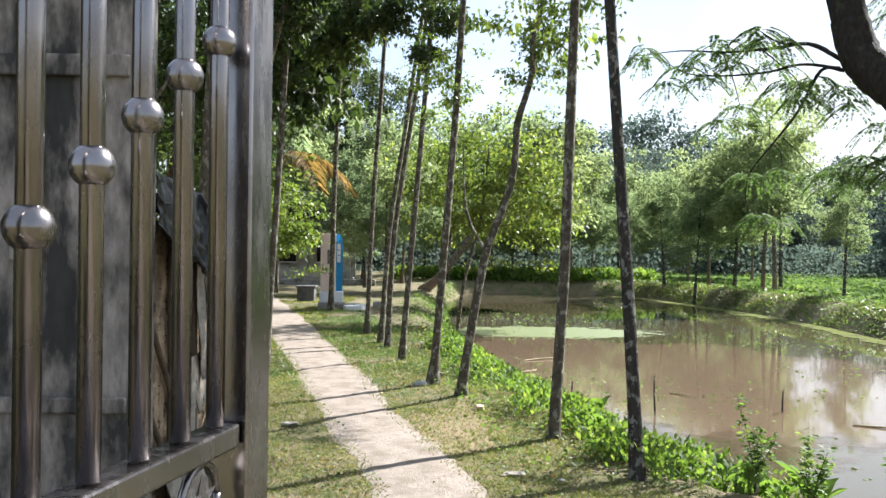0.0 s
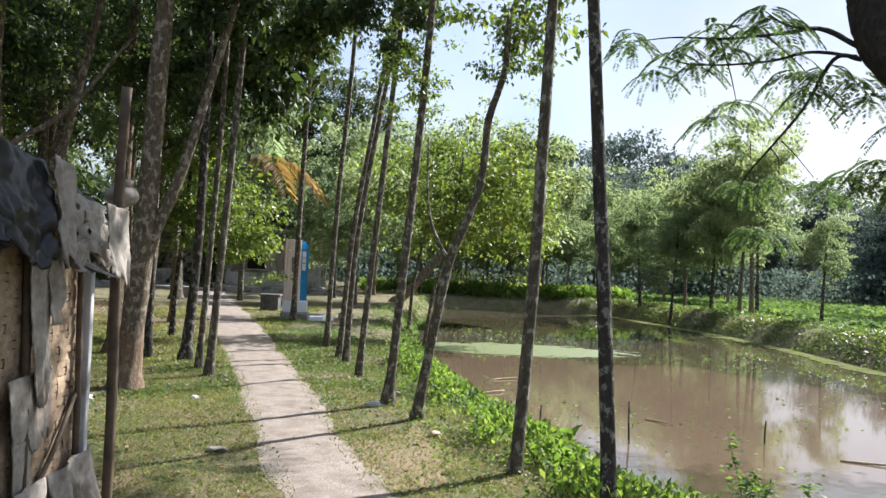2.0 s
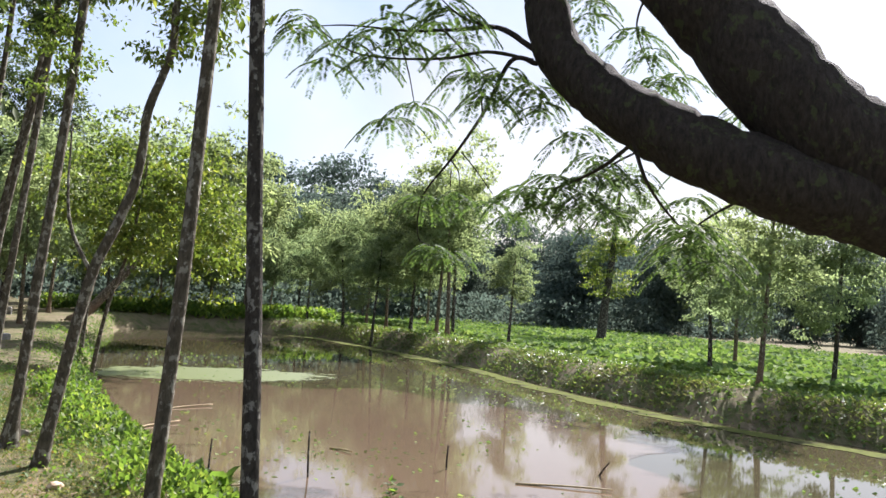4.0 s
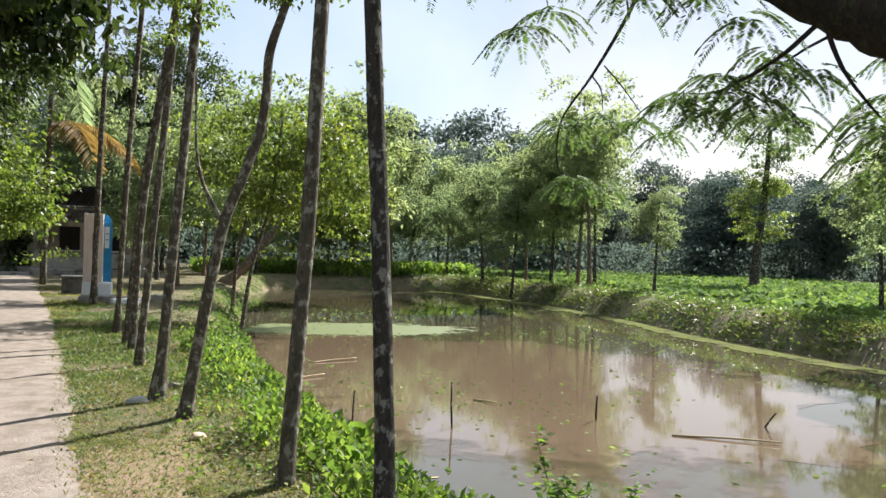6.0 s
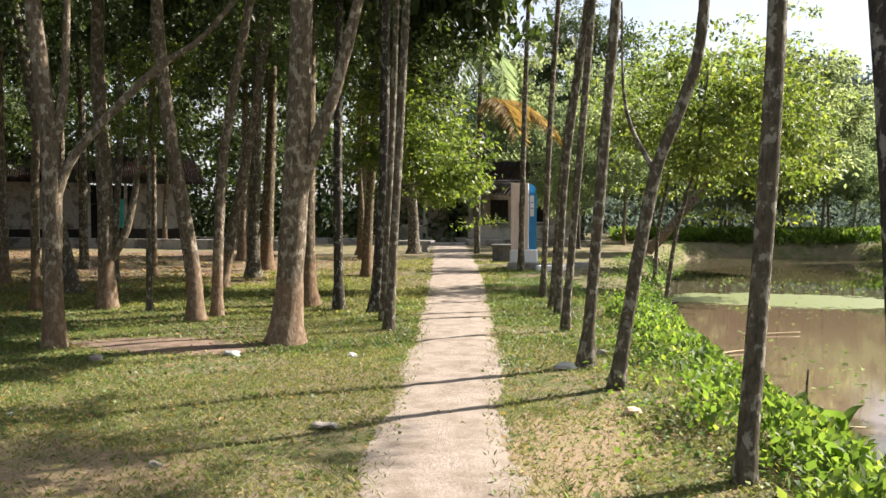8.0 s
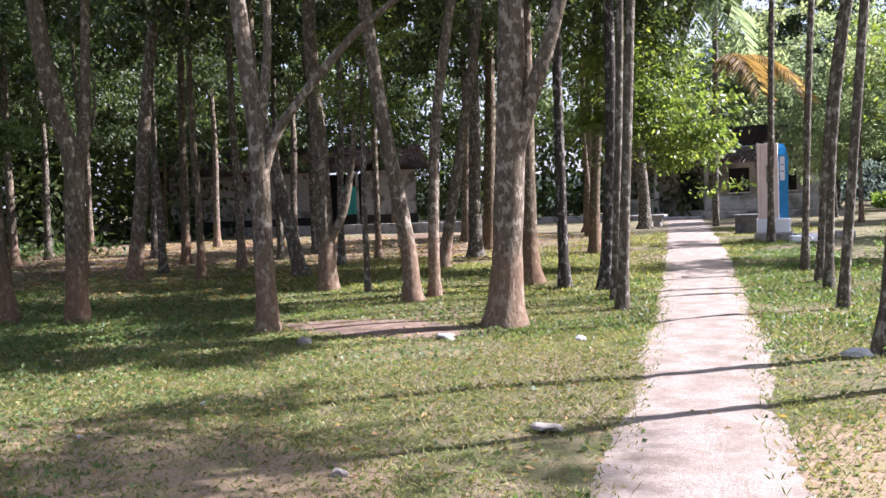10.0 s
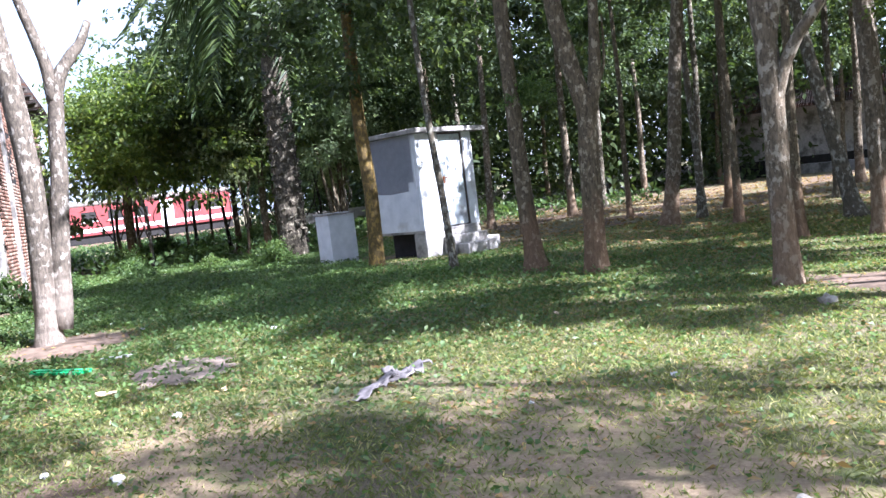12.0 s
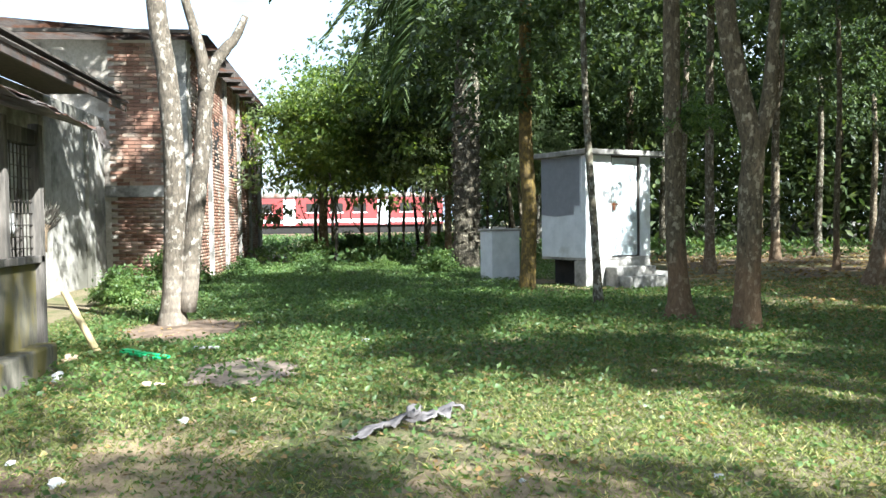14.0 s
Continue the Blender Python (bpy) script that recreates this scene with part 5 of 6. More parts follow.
keep = (d < 0.12) & (rng.random(130000) < np.clip(1.15 - (-d) / 40, 0.15, 1)) & ((fx > 12) | (fy > 46))
fx, fy, d = fx[keep], fy[keep], d[keep]
edge = d > -4.5
sy = rng.uniform(10, 48.5, 20000)
sx = np.interp(sy, [8, 12, 18, 24, 30, 37, 45.5, 49], [17.5, 16, 13.9, 13.4, 13.6, 13, 11.4, 9.0]) + rng.uniform(-0.05, 1.5, 20000)
keep = (pond_depth(sx, sy) < -0.02) & clumpy(sx, sy, 0.9, -0.5)
stuff("bank_slope_grass", sx[keep], sy[keep], 0.16, 0.22, GRASS, "rank grass hanging down the far bank", "grass", 26, (0.0, 0.7), 0.05)
stuff("far_bank_weeds", fx[edge], fy[edge], 0.17, 0.4, LEAF_WEED, "thick green growth along the far bank", "weeds", 11, (0.0, 0.7), 0.1)
stuff("lotus_field", fx[~edge], fy[~edge], 0.34, 0.85, LEAF_LOTUS, "marshy field of broad lotus leaves", "field", 12, (-0.1, 0.25), 0.34)
ex, ey = rng.uniform(-3, 13, 9000), 49.5 + rng.gamma(2.0, 1.2, 9000)
stuff("end_bank_weeds", ex, ey, 0.4, 0.35, LEAF_BANK, "tall green weeds at the pond's end", "weeds", 13, (0.2, 1.0), 0.6)
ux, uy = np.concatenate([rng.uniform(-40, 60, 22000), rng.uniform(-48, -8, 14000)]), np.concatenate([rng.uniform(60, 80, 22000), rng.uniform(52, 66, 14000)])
stuff("far_undergrowth", ux, uy, 0.45, 0.5, LEAF_HILL_HAZED, "undergrowth beneath the distant trees", "bushes", 14, (0.2, 1.0), 2.6)


def sapling(x, y, h, seed):
    r = np.random.default_rng(seed)
    z = float(land(x, y))
    s = thing("sapling", (x, y, z), "thin leafy sapling on the pond edge", "plant", "saplings")
    b, w = [], []
    for k in range(4):
        a = r.uniform(0, 6.28)
        hk = h * r.uniform(0.6, 1)
        pts = spline([(0, 0, -0.05), (0.05 * math.cos(a), 0.05 * math.sin(a), hk * 0.5), (0.2 * math.cos(a) * h, 0.2 * math.sin(a) * h, hk)], 8)
        bm = bmesh.new()
        tube(bm, pts, [0.006 - 0.004 * i / (len(pts) - 1) for i in range(len(pts))], 5)
        part("stem", bm, BARK_DARK, s)
        for p in pts[5:]:
            for _ in range(7):
                b.append(np.array(p) + r.normal(0, 0.02, 3))
                w.append(np.append(r.normal(0, 1, 2), r.uniform(-0.3, 0.5)))
    part("leaves", leaf_mesh("leaves", np.array(b), np.array(w), 0.06, 0.03, LEAF_BANK, r), None, s)


sapling(2.42, 6.5, 0.78, 1)
sapling(2.75, 6.3, 0.6, 4)
sapling(3.3, 5.9, 0.7, 2)
sapling(3.9, 5.75, 0.6, 3)

# ---- on the water ----
def floating(name, cx, cy, rx, ry, turn, mat, label, seed, lift):
    r = random.Random(seed)
    bm = bmesh.new()
    ring = []
    for k in range(56):
        w = 2 * math.pi * k / 56
        q = 1 + 0.16 * math.sin(3 * w + seed) + 0.1 * math.sin(7 * w + 2 * seed) + r.uniform(-0.06, 0.06)
        ring.append(bm.verts.new((rx * q * math.cos(w), ry * q * math.sin(w), 0)))
    bm.faces.new(ring)
    return solid(name, bm, mat, label, "scum", kind="stuff", at=(cx, cy, WATER_Z + lift), turn=turn)


floating("brown_scum", 4.6, 17.4, 5.0, 8.0, 18, SCUM_BROWN, "dull brown film on the pond water", 2, 0.004)
floating("green_scum", 3.3, 25.6, 4.2, 2.4, 5, SCUM_GREEN, "pale green algae floating on the pond", 3, 0.008)


def shore_algae(points, seed):
    """A ragged strip of algae that follows the shore on the water side."""
    r = random.Random(seed)
    q = spline([(x, y, WATER_Z + 0.009) for x, y in points], 26)
    bm = bmesh.new()
    rows = []
    for i, p in enumerate(q):
        d = (q[min(i + 1, len(q) - 1)] - q[max(i - 1, 0)]).normalized()
        side = Vector((-d.y, d.x, 0))
        w = 0.32 + 0.3 * abs(noise.noise(Vector((i * 0.09, seed, 0)))) * 2 + r.uniform(-0.06, 0.06)
        rows.append([bm.verts.new(p + side * w * u) for u in (0.35, 0.0, -1.4)])
    for a, b in zip(rows, rows[1:]):
        bm.faces.new((a[0], a[1], b[1], b[0]))
        bm.faces.new((a[1], a[2], b[2], b[1]))
    solid("green_scum", bm, ALGAE, "yellow-green algae floating along the far bank", "scum", kind="stuff")


shore_algae([(9.3, 48.3), (11.0, 45.4), (12.55, 37), (13.15, 30), (12.95, 24), (13.45, 18), (15.5, 12), (17, 8)], 4)
fx, fy = rng.uniform(1.5, 13, 2600), rng.uniform(9, 34, 2600)
keep = (pond_depth(fx, fy) > 0.3) & (clumpy(fx, fy, 0.35, 0.1))
stuff("floating_leaves", fx[keep], fy[keep], 0.1, 0.65, LEAF_LOTUS, "small leaves floating on the pond", "leaves", 15, (-0.02, 0.02), 0.0, 0.0, lambda x, y: np.full(np.shape(x), WATER_Z + 0.012))
for k, (x, y, h, tx, ty) in enumerate([(2.05, 13.2, 0.45, 0, 2), (3.3, 12.9, 0.6, 1, -2), (5.4, 13.2, 0.35, 4, 0), (7.6, 12.6, 0.3, 38, 10)]):
    bm = bmesh.new()
    tube(bm, [(0, 0, -0.4), (0.005, 0, 0), (0, 0.004, h * 0.5), (0.006, 0, h)], [0.016, 0.015, 0.013, 0.011], 7)
    ob = solid("stake", bm, BARK_DARK, "thin dark stake standing in the water", "stake", "stakes in the pond")
    ob.matrix_world = pose(x, y, WATER_Z, tx, ty, 0)
for k, (x, y, a, l) in enumerate([(6.6, 11.9, -28, 1.3), (1.9, 12.3, 8, 1.2), (2.2, 10.4, 15, 0.9), (1.6, 17.0, 40, 1.0), (2.3, 19.2, 30, 1.1), (4.2, 14.6, -60, 0.5)]):
    bm = bmesh.new()
    tube(bm, spline([(-l / 2, 0, 0.0), (0, 0.03, 0.02), (l / 2, 0, 0.03)], 4), [0.016, 0.017, 0.016, 0.015, 0.014, 0.013, 0.012, 0.011, 0.01], 7)
    solid("bamboo_stick", bm, BAMBOO_CLEAN, "bamboo stick lying half sunk in the pond", "stick", "sticks in the pond", at=(x, y, WATER_Z + 0.01), turn=a)

# ---- gate at the start of the walk ----
gate = thing("steel_gate", (-0.345, 0.586, 0.0), "open steel pipe gate with round balls on its bars", "gate", turn=-11.4)
STEP = 0.0689
for i in range(-11, 5):
    bm = bmesh.new()
    tube(bm, [(0, i * STEP, 1.63), (0, i * STEP, 2.0), (0, i * STEP, 2.5)], [0.0092, 0.0092, 0.0092], 14)
    bar = part("bar", bm, STEEL, gate)
    bm = bmesh.new()
    z = 1.819 + 0.048 * i if i > -3 else 1.675 - 0.048 * (i + 3)
    bmesh.ops.create_uvsphere(bm, u_segments=20, v_segments=12, radius=0.0172, matrix=Matrix.Translation((0, i * STEP, z)))
    for f in bm.faces:
        f.smooth = len(f.verts) < 8
    part("ball", bm, STEEL, bar)
for name, lo, hi in (("middle_rail", (-0.016, -0.80, 1.604), (0.016, 0.30, 1.628)), ("top_rail", (-0.016, -0.80, 2.5), (0.016, 0.30, 2.53)), ("lower_rail", (-0.016, -0.80, 1.50), (0.016, 0.30, 1.52)),
                     ("bottom_rail", (-0.016, -0.80, 0.1), (0.016, 0.30, 0.14)), ("outer_post", (-0.022, 0.305, 0.06), (0.022, 0.36, 2.56)), ("hinge_post", (-0.022, -0.86, 0.06), (0.022, -0.805, 2.56))):
    part(name, box_bm(lo, hi, 0.003), STEEL, gate)
part("lower_sheet", box_bm((-0.004, -0.80, 0.142), (0.004, 0.30, 1.498), 0.001), STEEL, gate, "dull steel sheet panel")
for i in range(-8, 5, 2):
    bm = bmesh.new()
    y0, z0, rr = (i - 0.45) * STEP, 1.562, 0.036
    ring = [(0, y0 + rr * math.cos(w), z0 + rr * math.sin(w)) for w in np.linspace(0, 2 * math.pi, 25)]
    tube(bm, ring, [0.0045] * 25, 8)
    ringob = part("ring", bm, STEEL, gate)
    bm = bmesh.new()
    pts = [bm.verts.new((0.003, y0 + (0.03 if k % 2 == 0 else 0.012) * math.sin(k * math.pi / 5), z0 + (0.03 if k % 2 == 0 else 0.012) * math.cos(k * math.pi / 5))) for k in range(10)]
    mid, back = bm.verts.new((0.008, y0, z0)), bm.verts.new((-0.005, y0, z0))
    for k in range(10):
        bm.faces.new((mid, pts[k], pts[(k + 1) % 10]))
        bm.faces.new((back, pts[(k + 1) % 10], pts[k]))
    part("star", bm, STEEL, ringob)

# ---- mouldy gate wall and the bamboo hut ----
rnd = random.Random(4)
bm = bmesh.new()
box(bm, (-3.4, 3.06, -0.1), (-1.19, 3.34, 3.3), 0.02)
wall_gate = solid("wall_gate", bm, WALL_DARK, "mouldy dark grey masonry wall beside the gate", "wall", kind="structure")
for k, (x0, x1, z0, z1) in enumerate([(-1.9, -1.195, 2.42, 2.5), (-2.6, -1.195, 1.2, 1.26), (-1.62, -1.5, 1.75, 1.86), (-2.2, -1.195, 3.302, 3.38)]):
    part("ledge", box_bm((x0, 3.03, z0), (x1, 3.06, z1), 0.008), WALL_DARK, wall_gate)


def drape(name, p0, u, v, nu, nv, amp, mat, seed, parent=None, label="", tear=0.3):
    """A rumpled hanging sheet with ragged edges."""
    r = random.Random(seed)
    p0, u, v = Vector(p0), Vector(u), Vector(v)
    nrm = u.cross(v).normalized()
    bm = bmesh.new()
    grid = {}
    for i in range(nu + 1):
        ragged = 1 - tear * max(0.0, noise.noise(Vector((i / nu * 7, seed * 1.3, 2.0))) + 0.25 + 0.3 * (r.random() - 0.5))
        for j in range(nv + 1):
            s, t = i / nu, j / nv
            fold = math.sin(s * 11 + seed + 1.5 * noise.noise(Vector((s * 2, t * 2.5, seed)))) * 0.5 + noise.noise(Vector((s * 5, t * 3, seed * 3.7))) + 0.6 * noise.noise(Vector((s * 13, t * 8, seed * 1.9))) + 0.35 * noise.noise(Vector((s * 26, t * 17, seed * 0.7)))
            pinch = 1 - 0.18 * t * (1 + noise.noise(Vector((t * 3, seed, 4))))
            grid[i, j] = bm.verts.new(p0 + u * (0.5 + (s - 0.5) * pinch + 0.05 * noise.noise(Vector((t * 4, seed, 0)))) + v * t * ragged + nrm * fold * amp * (0.4 + 0.6 * t))
    for i in range(nu):
        for j in range(nv):
            f = bm.faces.new((grid[i, j], grid[i + 1, j], grid[i + 1, j + 1], grid[i, j + 1]))
            f.smooth = True
    bmesh.ops.delete(bm, geom=[q for q in bm.verts if not q.link_faces], context="VERTS")
    bmesh.ops.solidify(bm, geom=bm.faces[:], thickness=0.004)
    return part(name, bm, mat, parent, label)


hut = thing("bamboo_hut", (-1.27, 3.4, 0), "tattered bamboo-mat hut hung with torn sacks", "hut")
HX, HY = -1.27, 3.4


def ribbon(length, width, phase, vertical):
    """One woven bamboo strip that passes over and under."""
    bm = bmesh.new()
    n = max(4, int(length / 0.03))
    rows = []
    for i in range(n + 1):
        s = length * i / n
        w = 0.0045 * math.sin(math.pi * s / 0.075 + phase)
        a, b = ((w, -width / 2, s), (w, width / 2, s)) if vertical else ((w, s, -width / 2), (w, s, width / 2))
        rows.append((bm.verts.new(a), bm.verts.new(b)))
    for (a, b), (c, d) in zip(rows, rows[1:]):
        bm.faces.new((a, b, d, c))
    return bm


mats = {}
for ph in (0, 1):
    for vert in (0, 1):
        bm = ribbon(1.9 if vert else 1.2, 0.064 if vert else 0.026, math.pi * ph, vert)
        me = bpy.data.meshes.new("strip")
        bm.to_mesh(me)
        bm.free()
        me.materials.append(BAMBOO)
        mats[ph, vert] = me
for k in range(16):
    part("strip", mats[k % 2, 1], None, hut).location = (0, 0.04 + k * 0.075, 0.02)
for k in range(62):
    part("strip", mats[(k + 1) % 2, 0], None, hut).location = (0, 0.0, 0.05 + k * 0.03)
# near-black sheet stands in for the unlit space behind the mat
part("backing", box_bm((-0.03, 0.0, 0.0), (-0.012, 1.2, 1.9)), DARK_HOLE, hut)
part("end_wall", box_bm((-2.2, 1.19, 0.0), (-0.03, 1.21, 1.9)), PLANK_OLD, hut)
for y0, z0, y1, z1, ra in ((0.28, 0.0, 0.30, 1.98, 0.016), (0.66, 0.0, 0.62, 1.95, 0.016), (0.05, 1.5, 0.6, 0.72, 0.014), (0.02, 1.15, 0.42, 0.62, 0.014), (1.12, 0.0, 1.1, 1.9, 0.014), (0.62, 0.72, 1.12, 1.15, 0.010)):
    bm = bmesh.new()
    tube(bm, spline([(0.02, y0, z0), (0.026, (y0 + y1) / 2 + 0.02, (z0 + z1) / 2), (0.02, y1, z1)], 4), [ra] * 9, 8, 0.1, 3)
    part("bamboo_brace", bm, BAMBOO_DARK, hut)
part("corner_post", box_bm((-0.035, 1.212, 0.0), (0.03, 1.25, 1.86), 0.006), SHEET_WHITE, hut, "whitish weathered corner post")
part("eave_strip", box_bm((-0.02, 0.9, 1.87), (0.05, 1.27, 1.9), 0.004), SHEET_WHITE, hut)
drape("roof_sheet", (0.08, -0.05, 2.02), (-0.05, 1.2, -0.12), (-0.95, 0.0, 0.34), 40, 30, 0.045, PLASTIC_BLACK, 3, hut, "crumpled black plastic roof sheet", 0.1)
drape("roof_sheet", (0.03, -0.02, 2.12), (0.05, 0.62, -0.06), (0.07, 0.06, -0.4), 48, 34, 0.04, PLASTIC_BLACK, 5, hut, "crumpled black plastic sheet", 0.2)
drape("roof_sheet", (0.06, 0.7, 2.04), (0.0, 0.46, -0.1), (0.05, 0.02, -0.17), 30, 12, 0.03, PLASTIC_BLACK, 8, hut, "crumpled black plastic sheet", 0.3)
drape("roof_sheet", (0.0, 0.75, 1.93), (0.0, 0.55, -0.02), (-0.8, 0, 0.22), 10, 8, 0.03, TIN_DARK, 6, hut, "rusty bent roof tin", 0.15)
SACKS = [((0.12, 0.57, 2.08), (0.0, 0.19, -0.03), (0.02, 0.03, -0.4), 18, 30, 0.025), ((0.05, 0.58, 1.78), (0.0, 0.17, 0.0), (0.0, 0.05, -0.62), 14, 40, 0.014), ((0.034, 0.5, 1.28), (0.0, 0.34, 0.02), (0.0, 0.02, -0.3), 30, 24, 0.008),
         ((0.034, 0.56, 1.05), (0.0, 0.13, 0.0), (0.0, 0.03, -0.5), 12, 30, 0.008), ((0.1, 0.74, 1.97), (0.0, 0.36, -0.04), (0.04, 0.0, -0.3), 34, 26, 0.04), ((0.13, 0.84, 1.9), (0.0, 0.2, -0.02), (0.02, 0.03, -0.22), 20, 20, 0.03),
         ((0.08, 1.19, 1.95), (0.01, 0.26, -0.02), (0.02, 0.03, -0.36), 20, 24, 0.016), ((0.05, 0.12, 0.88), (0.02, 0.62, 0.02), (0.1, 0.06, -0.75), 40, 40, 0.05), ((0.05, 0.72, 1.72), (0.0, 0.14, 0.0), (0.01, 0.02, -0.26), 12, 18, 0.012)]
for k, (p, u, v, nu, nv, amp) in enumerate(SACKS):
    drape("sack_strip", p, u, v, nu, nv, amp, SACK, 10 + k, hut, "torn pale sackcloth", 0.35)
drape("hanging_bag", (0.05, 0.82, 0.88), (0.02, 0.36, 0.05), (0.1, 0.12, -0.85), 30, 36, 0.06, SACK, 33, hut, "hanging whitish torn bag", 0.15)
drape("hanging_bag", (0.1, 0.6, 0.76), (0.02, 0.3, 0.0), (0.08, 0.02, -0.7), 26, 30, 0.05, SHEET_WHITE, 36, hut, "hanging whitish torn bag", 0.2)
bm = bmesh.new()
tube(bm, spline([(-1.23, 4.87, -0.1), (-1.22, 4.86, 1.0), (-1.24, 4.88, 2.0), (-1.22, 4.86, 2.5)], 4), [0.024] * 13, 9, 0.12, 7)
pole = solid("bamboo_pole", bm, BAMBOO_DARK, "dark bamboo pole standing beside the hut", "pole")
bm = bmesh.new()
bmesh.ops.create_uvsphere(bm, u_segments=20, v_segments=12, radius=0.078, matrix=Matrix.Translation((-1.27, 5.0, 2.01)) @ Matrix.Diagonal((1.0, 1.1, 0.72, 1)))
tube(bm, [(-1.25, 4.98, 2.05), (-1.245, 4.975, 2.085)], [0.03, 0.036], 14)
for f in bm.faces:
    f.smooth = True
solid("clay_pot", bm, SACK, "pale round pot hung on the bamboo pole", "pot")

# ---- outhouse ----
shed = thing("outhouse", (-14.0, 10.43, 0.03), "small whitewashed outhouse on a brick plinth", "outhouse", turn=115.5)
part("plinth", box_bm((0.0, 0.0, -0.05), (1.55, 0.35, 0.42), 0.02), CONCRETE, shed)
part("plinth", box_bm((0.3, 0.352, -0.05), (1.55, 1.35, 0.42), 0.02), DARK_HOLE, shed)
part("floor_slab", box_bm((0.0, 0.0, 0.424), (1.55, 1.35, 0.468), 0.01), CONCRETE, shed)
part("front_wall", box_bm((0.0, 0.0, 0.47), (0.60, 0.11, 2.2), 0.008), WHITEWASH, shed)
part("front_wall", box_bm((1.30, 0.0, 0.47), (1.55, 0.11, 2.2), 0.008), WHITEWASH, shed)
part("side_wall", box_bm((0.0, 0.112, 0.47), (0.11, 1.35, 2.2), 0.008), WHITEWASH, shed)
part("side_wall", box_bm((1.44, 0.112, 0.47), (1.55, 1.35, 2.2), 0.008), WHITEWASH, shed)
part("back_wall", box_bm((0.112, 1.24, 0.47), (1.438, 1.35, 2.2), 0.008), WHITEWASH, shed)
bm = bmesh.new()
vs = [bm.verts.new((-0.004, y, z)) for y, z in ((0.16, 2.19), (0.17, 1.35), (0.33, 1.36), (0.34, 1.2), (0.9, 1.17), (1.34, 1.21), (1.34, 2.19))]
bm.faces.new(vs)
bmesh.ops.solidify(bm, geom=bm.faces[:], thickness=0.004)
part("plaster_patch", bm, PLASTER_GREY, shed, "bare grey plaster patch")
part("roof_slab", box_bm((-0.12, -0.18, 2.204), (1.83, 1.5, 2.29), 0.015), CONCRETE, shed, "mossy concrete roof slab")
door = part("door", box_bm((0.635, 0.05, 0.49), (1.265, 0.085, 2.17), 0.006), DOOR_GREY, shed, "pale grey-blue embossed tin door")
for lo, hi in (((0.602, 0.02, 0.47), (0.63, 0.1, 2.2)), ((1.27, 0.02, 0.47), (1.298, 0.1, 2.2)), ((0.602, 0.02, 2.175), (1.298, 0.1, 2.2))):
    part("door_frame", box_bm(lo, hi, 0.003), FRAME_DARK, shed)
for lo, hi in (((0.68, 1.12), (0.79, 1.9)), ((0.84, 1.12), (1.06, 1.9)), ((1.11, 1.12), (1.22, 1.9)), ((0.7, 0.98), (1.2, 1.06)), ((0.74, 0.72), (1.16, 0.94)), ((0.72, 0.54), (1.18, 0.66)), ((0.7, 1.95), (1.2, 2.1))):
    part("panel", box_bm((lo[0], 0.038, lo[1]), (hi[0], 0.056, hi[1]), 0.008), DOOR_GREY, door)
bm = bmesh.new()
bmesh.ops.create_uvsphere(bm, u_segments=16, v_segments=8, radius=0.07, matrix=Matrix.Translation((0.95, 0.05, 1.93)) @ Matrix.Diagonal((1.5, 0.3, 1, 1)))
part("medallion", bm, DOOR_GREY, door)
bm = bmesh.new()
box(bm, (0.60, 0.0, 1.36), (0.78, 0.02, 1.385), 0.003)
box(bm, (0.655, 0.0, 1.27), (0.68, 0.024, 1.4), 0.003)
part("latch", bm, RUST, door, "rusty iron latch")
part("step", box_bm((0.45, -0.32, -0.05), (1.4, -0.002, 0.31), 0.02), CONCRETE, shed)
part("step", box_bm((0.5, -0.62, -0.05), (1.35, -0.322, 0.16), 0.02), CONCRETE, shed)
part("step", box_bm((1.42, -0.3, -0.05), (1.78, 0.0, 0.2), 0.02), CONCRETE, shed)
shed.scale = (0.96, 0.88, 1.0)
tank = thing("water_tank", (-16.1, 9.45, 0), "low pale concrete tank standing by the outhouse", "tank", turn=108)
part("tank_wall", box_bm((-0.3, 0, -0.05), (0.3, 0.5, 0.95), 0.01), WHITEWASH, tank)
part("lid", box_bm((-0.33, -0.03, 0.953), (0.33, 0.53, 0.995), 0.008), CONCRETE, tank)

# ---- brick building and the old houses ----
BL, BH, BG = 0.235, 0.062, 0.013
bm = box_bm((-BL / 2, -0.02, -BH / 2), (BL / 2, 0.025, BH / 2), 0.0)
for v in bm.verts:
    v.co += Vector((rnd.uniform(-1, 1), 0, rnd.uniform(-1, 1))) * 0.003
brick_me = bpy.data.meshes.new("brick")
bm.to_mesh(brick_me)
bm.free()
brick_me.materials.append(BRICK_MAT)
FX, FY0, FY1, FTOP = -17.7, 0.1, 2.84, 4.86
wall_brick = solid("wall_brick", box_bm((FX - 0.3, FY0, -0.1), (FX - 0.012, FY1, FTOP)), MORTAR, "old red brick end wall with mortar smears", "wall", kind="structure")
wall_side = solid("wall_side", box_bm((-30, 3.0, -0.1), (FX - 0.02, 3.28, FTOP)), MORTAR, "long brick side wall of the old building", "wall", kind="structure")
solid("wall_back", box_bm((-30.3, -6, -0.1), (-30.02, 3.28, FTOP)), MORTAR, "rear brick wall of the old building", "wall", kind="structure")
part("plaster_band", box_bm((FX - 0.008, FY0, 1.72), (FX + 0.03, FY1 - 0.004, 1.95), 0.006), CONCRETE, wall_brick)
pil = part("pilaster", box_bm((FX - 0.1, FY1, -0.1), (FX + 0.045, FY1 + 0.42, FTOP), 0.008), CONCRETE, wall_brick, "plain concrete corner column")
